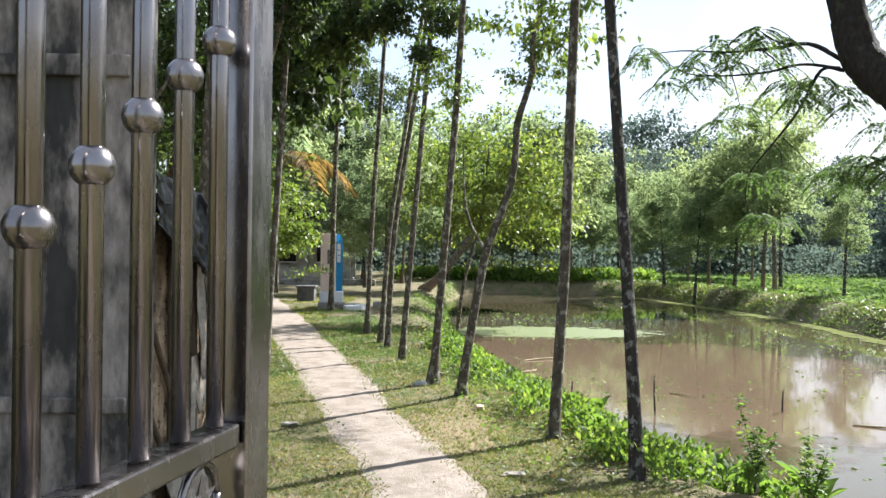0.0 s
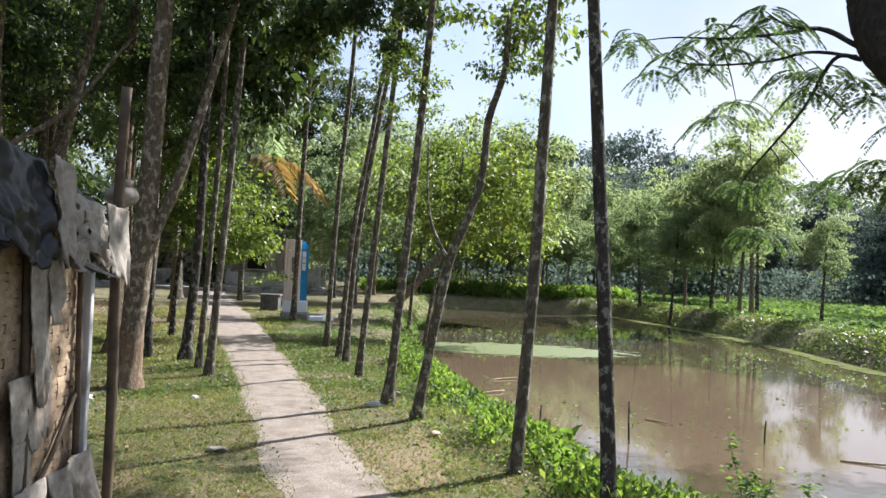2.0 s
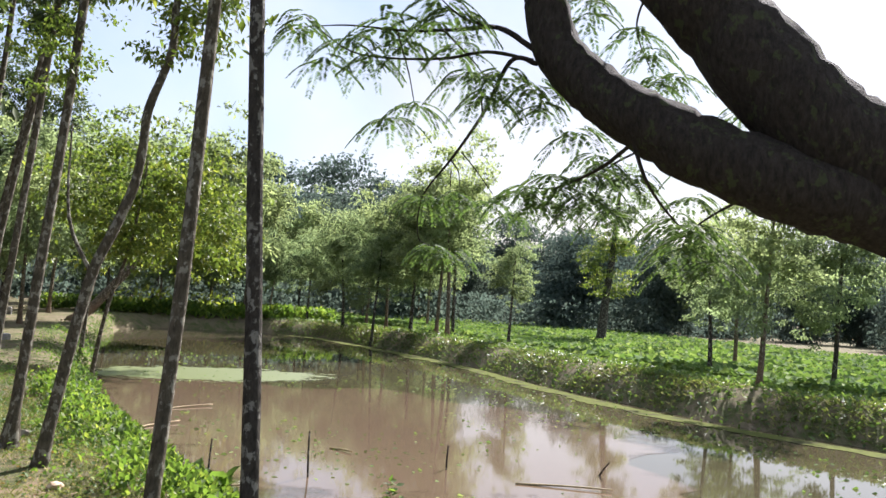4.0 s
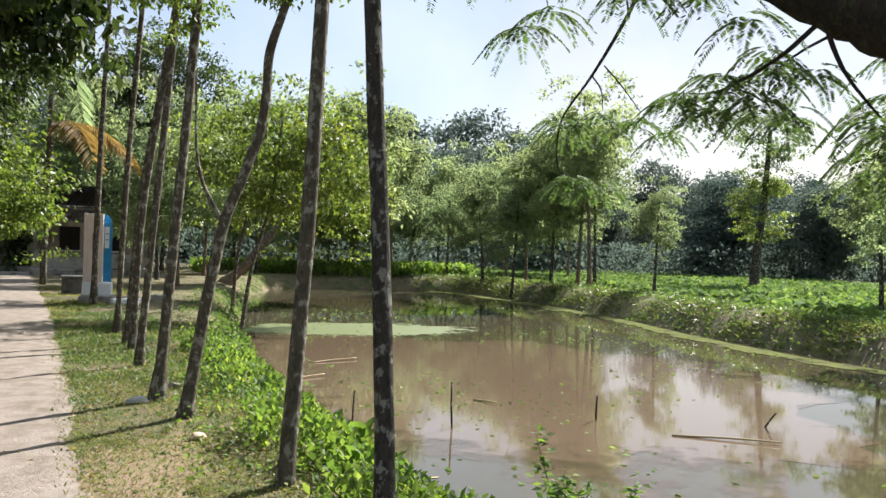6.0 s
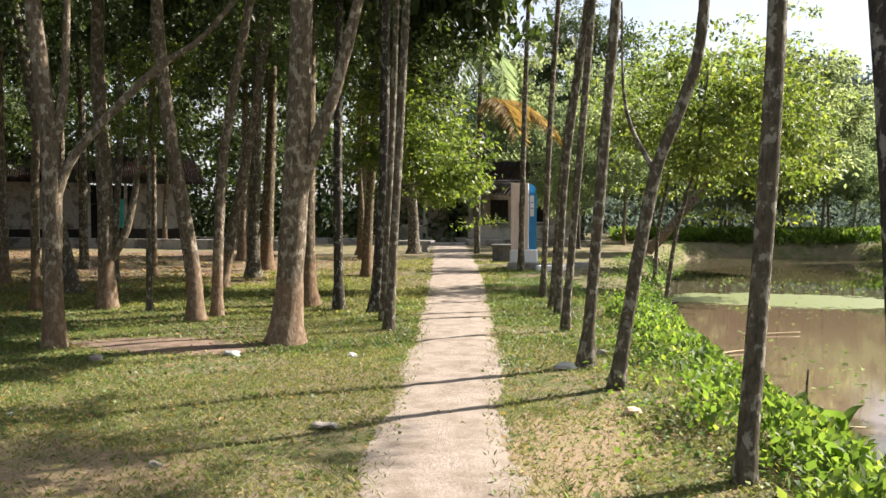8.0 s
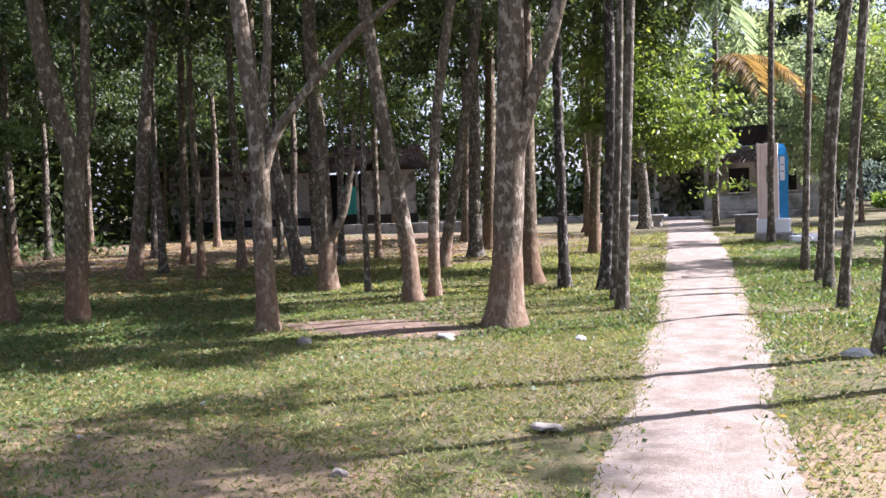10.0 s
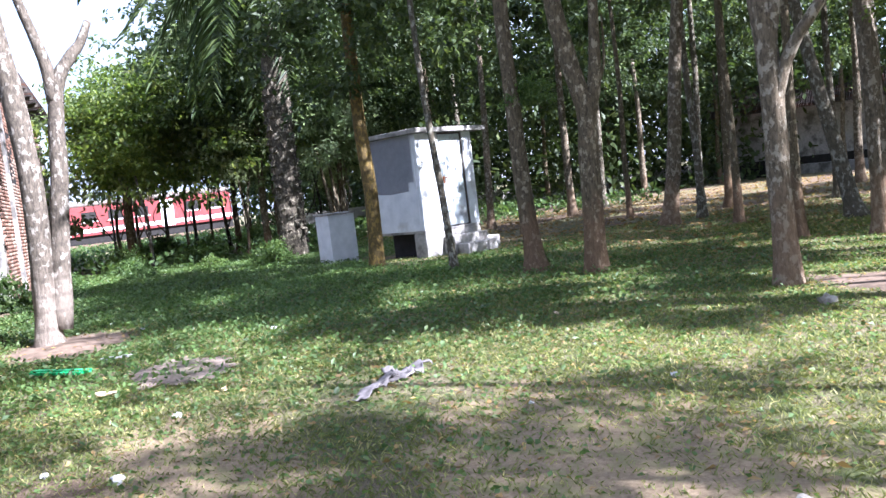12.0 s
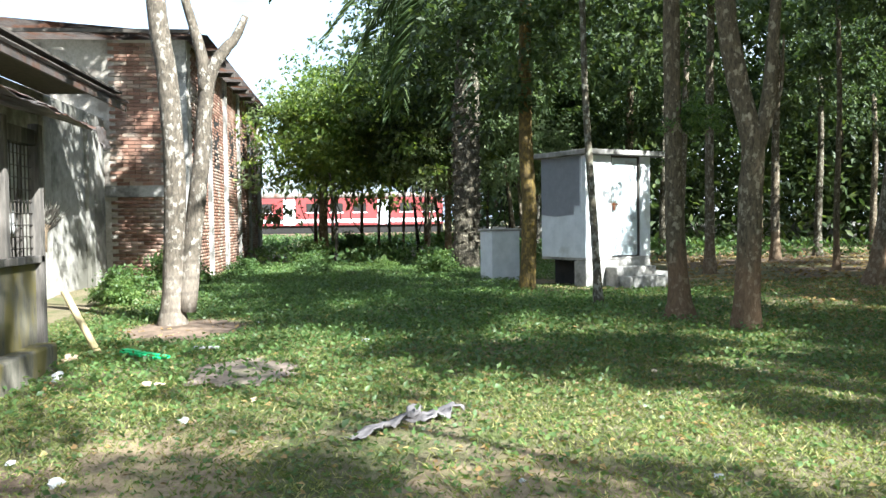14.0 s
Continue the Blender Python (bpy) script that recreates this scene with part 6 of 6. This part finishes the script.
for k in range(5):
    x = -19.8 - k * 2.3
    part("pilaster", box_bm((x - 0.16, 3.282, -0.1), (x + 0.16, 3.36, FTOP - 0.1), 0.008), CONCRETE, wall_side)
    # dark slab on the solid wall, coloured like a shaded opening
    part("window_opening", box_bm((x - 1.5, 3.27, 2.4), (x - 0.8, 3.3, 3.7), 0.0), DARK_HOLE, wall_side)
roof_b = thing("tin_roof", (0, 0, 0), "long corrugated tin roof on the brick building", "roof", kind="structure")


def corrugated(x0, x1, y0, y1, z0, z1, pitch=0.09, amp=0.012, along_y=True, thick=0.008):
    """Corrugated tin between two edges; ridges run along y."""
    bm = bmesh.new()
    n = int((x1 - x0) / (pitch / 4))
    lo, hi = [], []
    for i in range(n + 1):
        x = x0 + (x1 - x0) * i / n
        dz = amp * math.sin(2 * math.pi * (x - x0) / pitch)
        lo.append(bm.verts.new((x, y0, z0 + dz)))
        hi.append(bm.verts.new((x, y1, z1 + dz)))
    for i in range(n):
        bm.faces.new((lo[i], lo[i + 1], hi[i + 1], hi[i])).smooth = True
    bmesh.ops.solidify(bm, geom=bm.faces[:], thickness=thick)
    return bm


part("roof_sheet", corrugated(-30.5, FX + 0.35, -2.0, 3.75, 5.35, 4.88), TIN_DARK, roof_b)
part("fascia", box_bm((FX + 0.3, -2.0, 4.93), (FX + 0.35, 3.4, 5.0)), FRAME_DARK, roof_b)
for k in range(9):
    part("rafter", box_bm((-18.6 - k * 1.3, 3.3, 4.72), (-18.52 - k * 1.3, 3.72, 4.82)), FRAME_DARK, roof_b)

wall_house = solid("wall_house", box_bm((FX, 1.35, -0.1), (-7.6, 1.62, 3.3), 0.01), PLASTER_HOUSE, "long stained plaster house wall", "wall", kind="structure")
for k in range(4):
    x = -16.6 + k * 2.2
    part("pilaster", box_bm((x - 0.15, 1.622, -0.1), (x + 0.15, 1.70, 3.2), 0.01), PLASTER_HOUSE, wall_house)
eave = thing("eave_roof", (0, 0, 0), "weathered tin eave along the house", "roof", kind="structure")
part("roof_sheet", corrugated(-14.6, -4.0, 0.2, 2.95, 3.95, 3.16), TIN, eave)
part("fascia", box_bm((-14.6, 2.86, 3.02), (-4.0, 2.9, 3.14), 0.004), TIN_DARK, eave)
part("soffit", box_bm((-14.58, 1.63, 3.3), (-4.0, 2.84, 3.33)), FRAME_DARK, eave)

hut2 = thing("shop_hut", (-7.3, 4.12, 0), "weathered plank hut with a barred window", "hut")
part("wall_lower", box_bm((0.0, -0.1, -0.05), (2.7, 0.0, 0.86), 0.01), MOSSY, hut2, "stained mouldy lower wall")
part("side_wall", box_bm((0.0, -2.4, -0.05), (0.1, -0.102, 1.9), 0.01), PLANK_OLD, hut2)
part("post", box_bm((-0.02, -0.03, 0.0), (0.07, 0.05, 1.95), 0.006), PLANK_OLD, hut2)
part("post", box_bm((0.62, -0.03, 0.86), (0.7, 0.04, 1.95), 0.006), PLANK_OLD, hut2)
part("lintel", box_bm((0.0, -0.06, 1.78), (2.7, 0.03, 1.9), 0.006), PLANK_OLD, hut2)
part("sill", box_bm((0.0, -0.08, 0.862), (2.7, 0.05, 0.92), 0.006), PLANK_OLD, hut2)
part("inside", box_bm((0.1, -0.9, 0.9), (2.7, -0.86, 1.85)), TIN, hut2)
for k in range(22):
    bm = bmesh.new()
    x = 0.1 + k * 0.07 + (0.1 if k > 7 else 0)
    tube(bm, [(x, -0.02, 0.9), (x, -0.02, 1.79)], [0.005, 0.005], 6)
    part("window_bar", bm, FRAME_DARK, hut2)
for k in range(9):
    bm = bmesh.new()
    tube(bm, [(0.07, -0.012, 0.98 + k * 0.09), (2.0, -0.012, 0.98 + k * 0.09)], [0.004, 0.004], 6)
    part("window_bar", bm, FRAME_DARK, hut2)
drape("window_curtain", (0.12, -0.08, 1.78), (1.6, 0, 0), (0, 0, -0.72), 24, 8, 0.02, SHEET_WHITE, 8, hut2, "pale hanging curtain", 0.1)
for k in range(3):
    drape("roof_tin", (-0.34 + 0.1 * k, 0.4 - 0.07 * k, 1.93 + 0.05 * k), (1.4 + k * 0.5, 0.05, 0.02), (0.1, -0.95, 0.3), 46, 16, 0.05, (TIN_DARK, TIN_DARK, TIN)[k], 30 + k, hut2, "torn rusty roof tin", 0.35)
drape("roof_tin", (-0.36, 0.42, 1.97), (0.3, 0.03, -0.02), (-0.02, 0.05, -0.2), 20, 12, 0.03, TIN_DARK, 37, hut2, "torn hanging strip of roof tin", 0.5)
brm = np.random.default_rng(44)
broom = thing("dry_broom", (-7.34, 4.16, 1.1), "bundle of dry palm ribs tied to the hut post", "broom")
bw = np.stack([brm.normal(-0.25, 0.12, 110), brm.normal(0.3, 0.16, 110), brm.uniform(0.6, 1.2, 110)], 1)
part("ribs", leaf_mesh("ribs", brm.normal(0, 0.014, (110, 3)), bw, brm.uniform(0.14, 0.28, 110), 0.012, BARK_DARK, brm, 0.3), None, broom)
bm = bmesh.new()
tube(bm, [(0.0, 0.0, -0.16), (0, 0, 0.0), (-0.012, 0.014, 0.06)], [0.017, 0.02, 0.026], 8, 0.1, 2)
part("handle", bm, BAMBOO, broom)
part("plinth_step", box_bm((0.12, 0.002, -0.05), (2.7, 0.17, 0.24), 0.02), MOSSY, hut2, "mossy yellowed plinth")
bm = bmesh.new()
tube(bm, [(-8.35, 3.95, 0.55), (-8.25, 4.12, 0.28), (-8.15, 4.3, 0.0)], [0.035, 0.035, 0.033], 8)
solid("fallen_plank", bm, BAMBOO_CLEAN, "pale pole leaning beside the hut", "pole")

# ---- buildings at the end of the path and behind the grove ----
plat = thing("kerb_wall", (0, 0, 0), "low pale concrete kerb at the path's end", "kerb", kind="structure")
part("kerb", box_bm((-26, 41.2, -0.1), (-11.3, 41.5, 0.3), 0.03), CONCRETE, plat)
part("kerb", box_bm((-9.0, 41.2, -0.1), (-3.2, 41.5, 0.3), 0.03), CONCRETE, plat)
part("step", box_bm((-11.3, 41.0, -0.1), (-9.0, 42.4, 0.12), 0.02), CONCRETE, plat)
house = thing("far_house", (-9.5, 43.4, 0), "low cream house with a tin-roofed veranda", "house")
part("veranda_floor", box_bm((-4.5, -0.6, -0.1), (5.0, 1.0, 0.32), 0.02), CONCRETE, house)
part("wall", box_bm((-4.5, 1.0, 0.0), (-1.35, 1.2, 3.2)), PLASTER_OLD, house)
part("wall", box_bm((-0.45, 1.0, 0.0), (5.0, 1.2, 3.2)), PLASTER_OLD, house)
part("wall", box_bm((-1.35, 1.0, 2.1), (-0.45, 1.2, 3.2)), PLASTER_OLD, house)
part("door", box_bm((-1.33, 1.1, 0.34), (-0.47, 1.14, 2.08), 0.006), DARK_HOLE, house, "dark door")
part("low_wall", box_bm((0.2, -0.55, 0.322), (4.9, -0.4, 0.95), 0.02), PLASTER_OLD, house)
part("low_wall", box_bm((-4.4, -0.55, 0.322), (-1.9, -0.4, 0.95), 0.02), PLASTER_OLD, house)
for x in (-4.3, -2.0, 0.3, 2.6, 4.8):
    part("column", box_bm((x - 0.1, -0.58, 0.322), (x + 0.1, -0.38, 2.4), 0.01), PLASTER_OLD, house)
for x in (1.4, 3.4):
    w = part("window", box_bm((x - 0.45, 0.96, 1.1), (x + 0.45, 0.998, 2.2), 0.006), DARK_HOLE, house)
    part("window_frame", box_bm((x - 0.5, 0.94, 1.04), (x + 0.5, 0.97, 1.1), 0.004), WHITE, w)
part("roof", corrugated(-5.0, 5.5, -1.0, 1.0, 2.4, 3.0, 0.2, 0.02), TIN, house)
part("roof", corrugated(-5.0, 5.5, 0.9, 4.0, 3.1, 4.3, 0.2, 0.02), TIN_DARK, house)
house2 = thing("grove_house", (-27.5, 36.0, 0), "grey-walled house with a clay roof behind the trees", "house", turn=40)
part("wall", box_bm((-6, 0, -0.1), (1.0, 0.25, 3.0)), CONCRETE, house2)
part("wall", box_bm((3.4, 0, -0.1), (6, 0.25, 3.0)), CONCRETE, house2)
part("side_wall", box_bm((5.75, 0.252, -0.1), (6, 5, 3.0)), CONCRETE, house2)
# back wall coloured near-black as the shade inside the veranda
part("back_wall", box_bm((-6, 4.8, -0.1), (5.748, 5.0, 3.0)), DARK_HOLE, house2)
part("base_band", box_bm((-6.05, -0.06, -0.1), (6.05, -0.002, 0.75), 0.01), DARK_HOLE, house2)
part("roof", corrugated(-6.6, 6.6, -1.3, 2.6, 2.9, 4.4, 0.1, 0.014), TIN_DARK, house2)
for x in (1.4, 2.2, 3.0):
    part("post", box_bm((x - 0.07, -1.0, -0.1), (x + 0.07, -0.86, 2.95), 0.01), CONCRETE, house2)
drape("curtain", (2.3, -0.4, 2.2), (0.7, 0, 0), (0, 0, -1.4), 8, 8, 0.05, TEAL, 9, house2, "teal cloth hung in the veranda", 0.0)
low = thing("boundary_wall", (0, 0, 0), "long low brick boundary wall behind the grove", "wall", kind="structure")
part("wall", box_bm((-38, 33.6, -0.1), (-13.5, 33.85, 0.42), 0.02), CONCRETE, low)
part("wall", box_bm((-36, 12, -0.1), (-35.75, 33.6, 0.9), 0.02), CONCRETE, low)

mural = thing("mural_pillar", (-3.34, 25.0, 0), "pale pink notice pillar on white steps", "pillar", turn=6)
part("base", box_bm((-0.42, -0.3, -0.05), (0.62, 0.5, 0.2), 0.02), CONCRETE, mural)
part("base", box_bm((-0.36, -0.1, 0.202), (0.54, 0.4, 0.52), 0.02), WHITE, mural)
part("shaft", box_bm((-0.24, 0.0, 0.522), (0.24, 0.24, 2.27), 0.015), PINK, mural)
part("side_slab", box_bm((-0.34, -0.04, 0.522), (-0.245, 0.26, 2.28), 0.01), PINK, mural)
bm = bmesh.new()
prof = [(0.25, 0.53), (0.5, 0.53), (0.52, 1.9), (0.48, 2.12), (0.38, 2.24), (0.25, 2.26)]
f0 = [bm.verts.new((x, 0.12, z)) for x, z in prof]
bm.faces.new(f0)
bmesh.ops.solidify(bm, geom=bm.faces[:], thickness=0.16)
part("blue_slab", bm, BLUE, mural, "rounded bright blue slab")
part("picture", box_bm((-0.08, -0.012, 1.35), (0.1, -0.001, 1.78)), DARK_PANEL, mural)
part("picture", box_bm((-0.02, -0.012, 1.1), (0.12, -0.001, 1.28)), WHITE, mural)
part("picture", box_bm((0.29, 0.1, 1.4), (0.42, 0.118, 1.95)), WHITE, mural)
for x0, z0 in ((-0.05, 1.05), (0.31, 1.6), (0.31, 1.75)):
    part("text_line", box_bm((x0, -0.02 if x0 < 0 else 0.09, z0), (x0 + 0.09, -0.0125 if x0 < 0 else 0.099, z0 + 0.025)), DARK_PANEL, mural)
mural.scale = (0.78, 1.0, 1.0)
bench = thing("concrete_block", (-4.6, 28.75, 0), "low dark concrete bench block beside the path", "bench")
part("body", box_bm((-0.29, -0.26, -0.05), (0.29, 0.3, 0.46), 0.015), STONE_DARK, bench)
part("top_slab", box_bm((-0.34, -0.3, 0.462), (0.34, 0.34, 0.53), 0.015), STONE_DARK, bench)
for k, (x, y, a) in enumerate([(-2.6, 24.4, 20), (-2.35, 24.9, 70), (-2.7, 25.3, 40), (-1.9, 26.3, 10)]):
    bm = box_bm((-0.22, -0.14, -0.03), (0.22, 0.14, 0.16), 0.03)
    solid("rubble_stone", bm, WHITE if k < 2 else CONCRETE, "broken pale stone lying by the pillar", "stone", "rubble stones", at=(x, y, 0), turn=a)
bench2 = thing("stone_bench", (-9.6, 34.5, 0), "dark stone bench under the trees", "bench")
part("seat", box_bm((-1.0, -0.22, 0.36), (1.0, 0.22, 0.44), 0.02), CONCRETE, bench2)
for x in (-0.7, 0.7):
    part("support", box_bm((x - 0.12, -0.18, -0.05), (x + 0.12, 0.18, 0.358), 0.02), CONCRETE, bench2)

coach = thing("railway_coach", (-74, 10, 0), "red and white railway coach standing beyond the trees", "train")
part("body", box_bm((-1.4, -16, 0.95), (1.4, 4, 3.3), 0.05), RED, coach)
part("roof", box_bm((-1.35, -16, 3.302), (1.35, 4, 3.75), 0.15), TIN, coach)
part("stripe", box_bm((1.402, -16, 1.2), (1.42, 4, 1.5)), WHITE, coach)
part("underframe", box_bm((-1.2, -16, 0.3), (1.2, 4, 0.948)), DARK_HOLE, coach)
for k in range(10):
    y = -15.2 + k * 2.0
    if k % 4 == 3:
        part("door_panel", box_bm((1.402, y - 0.5, 1.02), (1.43, y + 0.5, 3.2), 0.01), WHITE, coach)
    else:
        win = part("window", box_bm((1.402, y - 0.55, 2.1), (1.425, y + 0.55, 2.85), 0.01), DARK_HOLE, coach)
        part("window_frame", box_bm((1.402, y - 0.62, 2.02), (1.422, y + 0.62, 2.095)), WHITE, win)
solid("railway_bank", box_bm((-78, -40, -0.4), (-70.5, 50, 0.28), 0.1), SOIL, "low railway embankment", "embankment", kind="structure")
fhouse = thing("white_house", (58, 95, 0), "small white house beyond the marshy field", "house", turn=-30)
part("wall", box_bm((-2.2, 0, -0.5), (2.2, 4, 3.2)), WHITE, fhouse)
part("roof", box_bm((-2.5, -0.4, 3.202), (2.5, 4.4, 3.45), 0.03), CONCRETE, fhouse)
part("base", box_bm((-2.4, -0.2, -0.5), (2.4, -0.004, 0.6)), ROOF_CLAY, fhouse)
part("window", box_bm((-0.9, -0.03, 1.3), (0.3, -0.004, 2.4)), DARK_HOLE, fhouse)

# ---- bare soil and litter ----
soil_patch("soil_bare", -4.7, 11.25, 1.25, 0.42, SOIL_FOOT, "bare reddish earth between grove trees", 5)
soil_patch("soil_dry", 0.12, 8.55, 0.48, 1.05, DRY_GRASS, "dry brown trodden grass beside the path", 15)
soil_patch("soil_dry", -3.0, 7.2, 1.3, 0.75, DRY_GRASS, "dry brown trodden grass on the lawn", 16)
soil_patch("soil_dry", -3.6, 5.6, 1.6, 0.6, DRY_GRASS, "dry brown trodden grass on the lawn", 17)
soil_patch("soil_grove", -19, 24, 13, 9.2, SOIL, "brown leaf litter floor of the grove", 7, 0.006)
soil_patch("soil_slab", -6.85, 5.75, 0.62, 0.42, SLAB, "flat bare slab set in the grass", 9, 0.022)
soil_patch("soil_slab", -4.1, 5.05, 0.5, 0.3, SOIL, "small bare patch in the grass", 10, 0.01)


def crumple(name, x, y, sx, sy, h, mat, label, category, seed, group="", turn=0.0):
    """A crumpled piece of litter."""
    r = random.Random(seed)
    bm = bmesh.new()
    bmesh.ops.create_icosphere(bm, subdivisions=2, radius=1.0)
    for v in bm.verts:
        q = 1 + r.uniform(-0.35, 0.35)
        v.co = Vector((v.co.x * sx * q * 0.6, v.co.y * sy * q * 0.6, max(-0.3, v.co.z) * h * q * 0.6))
    solid(name, bm, mat, label, category, group, at=(x, y, float(land(x, y)) + 0.18 * h + 0.008), turn=turn)


rag = thing("rag", (-5.0, 6.88, 0.03), "twisted grey rag lying on the lawn", "rag")
drape("fold", (0.3, -0.34, 0.0), (-0.36, 0.36, 0.03), (0.07, 0.09, 0.01), 22, 6, 0.03, CLOTH, 51, rag)
drape("fold", (-0.08, 0.0, 0.0), (-0.2, 0.3, 0.02), (0.13, 0.1, 0.015), 18, 7, 0.035, CLOTH, 52, rag)
drape("fold", (-0.05, 0.02, 0.02), (-0.22, 0.02, 0.01), (0.0, 0.09, 0.01), 12, 5, 0.025, CLOTH, 53, rag)
LITTER = "litter on the lawn"
crumple("plastic_scrap", -2.46, 11.18, 0.09, 0.07, 0.05, PAPER, "crumpled white plastic scrap on the lawn", "litter", 1, LITTER)
crumple("plastic_scrap", -3.66, 10.9, 0.16, 0.09, 0.06, PAPER, "crumpled white plastic scrap on the lawn", "litter", 2, LITTER)
crumple("plastic_scrap", -4.8, 10.28, 0.12, 0.09, 0.09, SACK, "crumpled pale plastic scrap on the lawn", "litter", 3, LITTER)
crumple("plastic_scrap", -1.57, 8.5, 0.15, 0.08, 0.05, SACK, "flattened grey plastic scrap by the path", "litter", 4, LITTER)
crumple("plastic_scrap", -2.14, 7.46, 0.08, 0.05, 0.04, SACK, "flattened grey plastic scrap by the path", "litter", 5, LITTER)
crumple("plastic_bag", -0.3, 11.1, 0.17, 0.08, 0.07, SHEET_WHITE, "pale plastic bag at the tree foot", "litter", 6, LITTER)
crumple("stone", -0.05, 11.9, 0.1, 0.09, 0.1, SACK, "pale stone behind the tree foot", "stone", 7, LITTER)
crumple("stone", 0.4, 9.4, 0.1, 0.08, 0.07, CARD, "yellowish stone at the bank edge", "stone", 8, LITTER)
crumple("plastic_scrap", 0.55, 6.75, 0.17, 0.08, 0.04, SACK, "flattened pale scrap on the bank", "litter", 9, LITTER)
crumple("plastic_scrap", 0.92, 6.62, 0.06, 0.03, 0.02, PAPER, "white paper scrap on the bank", "litter", 10, LITTER)
for k, (x, y, s, m) in enumerate([(-5.3, 5.63, 0.07, PAPER), (-5.81, 5.97, 0.06, CARD), (-8.22, 6.71, 0.09, PAPER), (-10.0, 5.52, 0.08, PAPER), (-3.91, 7.34, 0.03, PAPER), (-3.85, 8.2, 0.05, PAPER), (-6.85, 4.4, 0.09, PAPER), (-6.65, 4.45, 0.06, PAPER), (-1.0, 9.6, 0.03, CARD), (-0.72, 9.87, 0.03, CARD), (-4.6, 4.95, 0.05, PAPER), (-4.2, 5.3, 0.08, PAPER), (-6.3, 8.8, 0.05, CARD), (-7.4, 8.6, 0.05, PAPER)]):
    crumple("paper_scrap", x, y, s, s * 0.7, s * 0.5, m, "small crumpled paper scrap in the grass", "litter", 20 + k, LITTER)
crumple("cardboard", -7.72, 4.2, 0.16, 0.1, 0.07, CARD, "torn brown cardboard beside the hut", "litter", 40, LITTER)
crumple("cardboard", -6.36, 5.2, 0.2, 0.08, 0.03, CARD, "flat brown cardboard in the grass", "litter", 41, LITTER, 60)
crumple("rice_bag", -4.85, 4.4, 0.28, 0.2, 0.16, SHEET_WHITE, "white plastic bag lying on the grass", "litter", 42, LITTER, 30)
bm = bmesh.new()
for k in range(9):
    box(bm, (-0.32 + k * 0.07, -0.06, 0.0), (-0.265 + k * 0.07, 0.06, 0.025), 0.004)
box(bm, (-0.34, -0.03, 0.02), (0.34, 0.03, 0.035), 0.004)
solid("green_tray", bm, GREEN_PLASTIC, "bright green plastic strip in the grass", "litter", LITTER, at=(-7.7, 4.82, 0.03), turn=44)
solid("white_strip", box_bm((-0.14, -0.02, 0.0), (0.14, 0.02, 0.02), 0.004), PAPER, "thin white plastic strip lying in the grass", "litter", LITTER, at=(-8.05, 5.25, 0.03), turn=78)

# ---- bricks ----
rows_n = int(FTOP / (BH + BG))
extra_v, extra_t = [], []
base_v = np.array([v.co[:] for v in brick_me.vertices])
brick_me.calc_loop_triangles()
base_t = np.array([tri.vertices[:] for tri in brick_me.loop_triangles])


def add_extra(x, y, z, face_x):
    v = base_v.copy()
    if face_x:
        v = np.stack([-v[:, 1], v[:, 0], v[:, 2]], 1)
    else:
        v = v * np.array([1, -1, 1])
    extra_t.append(base_t + len(base_v) * len(extra_v))
    extra_v.append(v + np.array([x, y, z]))


count = 0
for r in range(rows_n):
    z = (r + 0.5) * (BH + BG)
    if 1.70 < z < 1.97:
        continue
    y = FY1 - BL / 2 - (0.12 if r % 2 else 0)
    while y > 1.62 + BL / 2:
        j = rnd.uniform(-0.006, 0.006)
        if count < 300 and z > 1.9:
            ob = part("brick", brick_me, None, wall_brick)
            ob.matrix_basis = pose(FX + j, y, z, rnd.uniform(-1, 1), 0, -90 + rnd.uniform(-1.5, 1.5))
            ob.rotation_euler.z = radians(90)
            count += 1
        else:
            add_extra(FX - 0.008 + j, y, z, True)
        y -= BL + BG
big_v, big_t = np.concatenate(extra_v), np.concatenate(extra_t)
tagged(part("brickwork", np_mesh("brickwork", big_v, big_t, BRICK_MAT), None, wall_brick), kind="stuff")
extra_v, extra_t = [], []
for r in range(rows_n):
    z = (r + 0.5) * (BH + BG)
    x = FX - 0.4 - (0.12 if r % 2 else 0)
    while x > -29.8:
        add_extra(x, 3.28 + rnd.uniform(-0.004, 0.004), z, False)
        x -= BL + BG

tagged(part("brickwork", np_mesh("brickwork", np.concatenate(extra_v), np.concatenate(extra_t), BRICK_MAT), None, wall_side), kind="stuff")
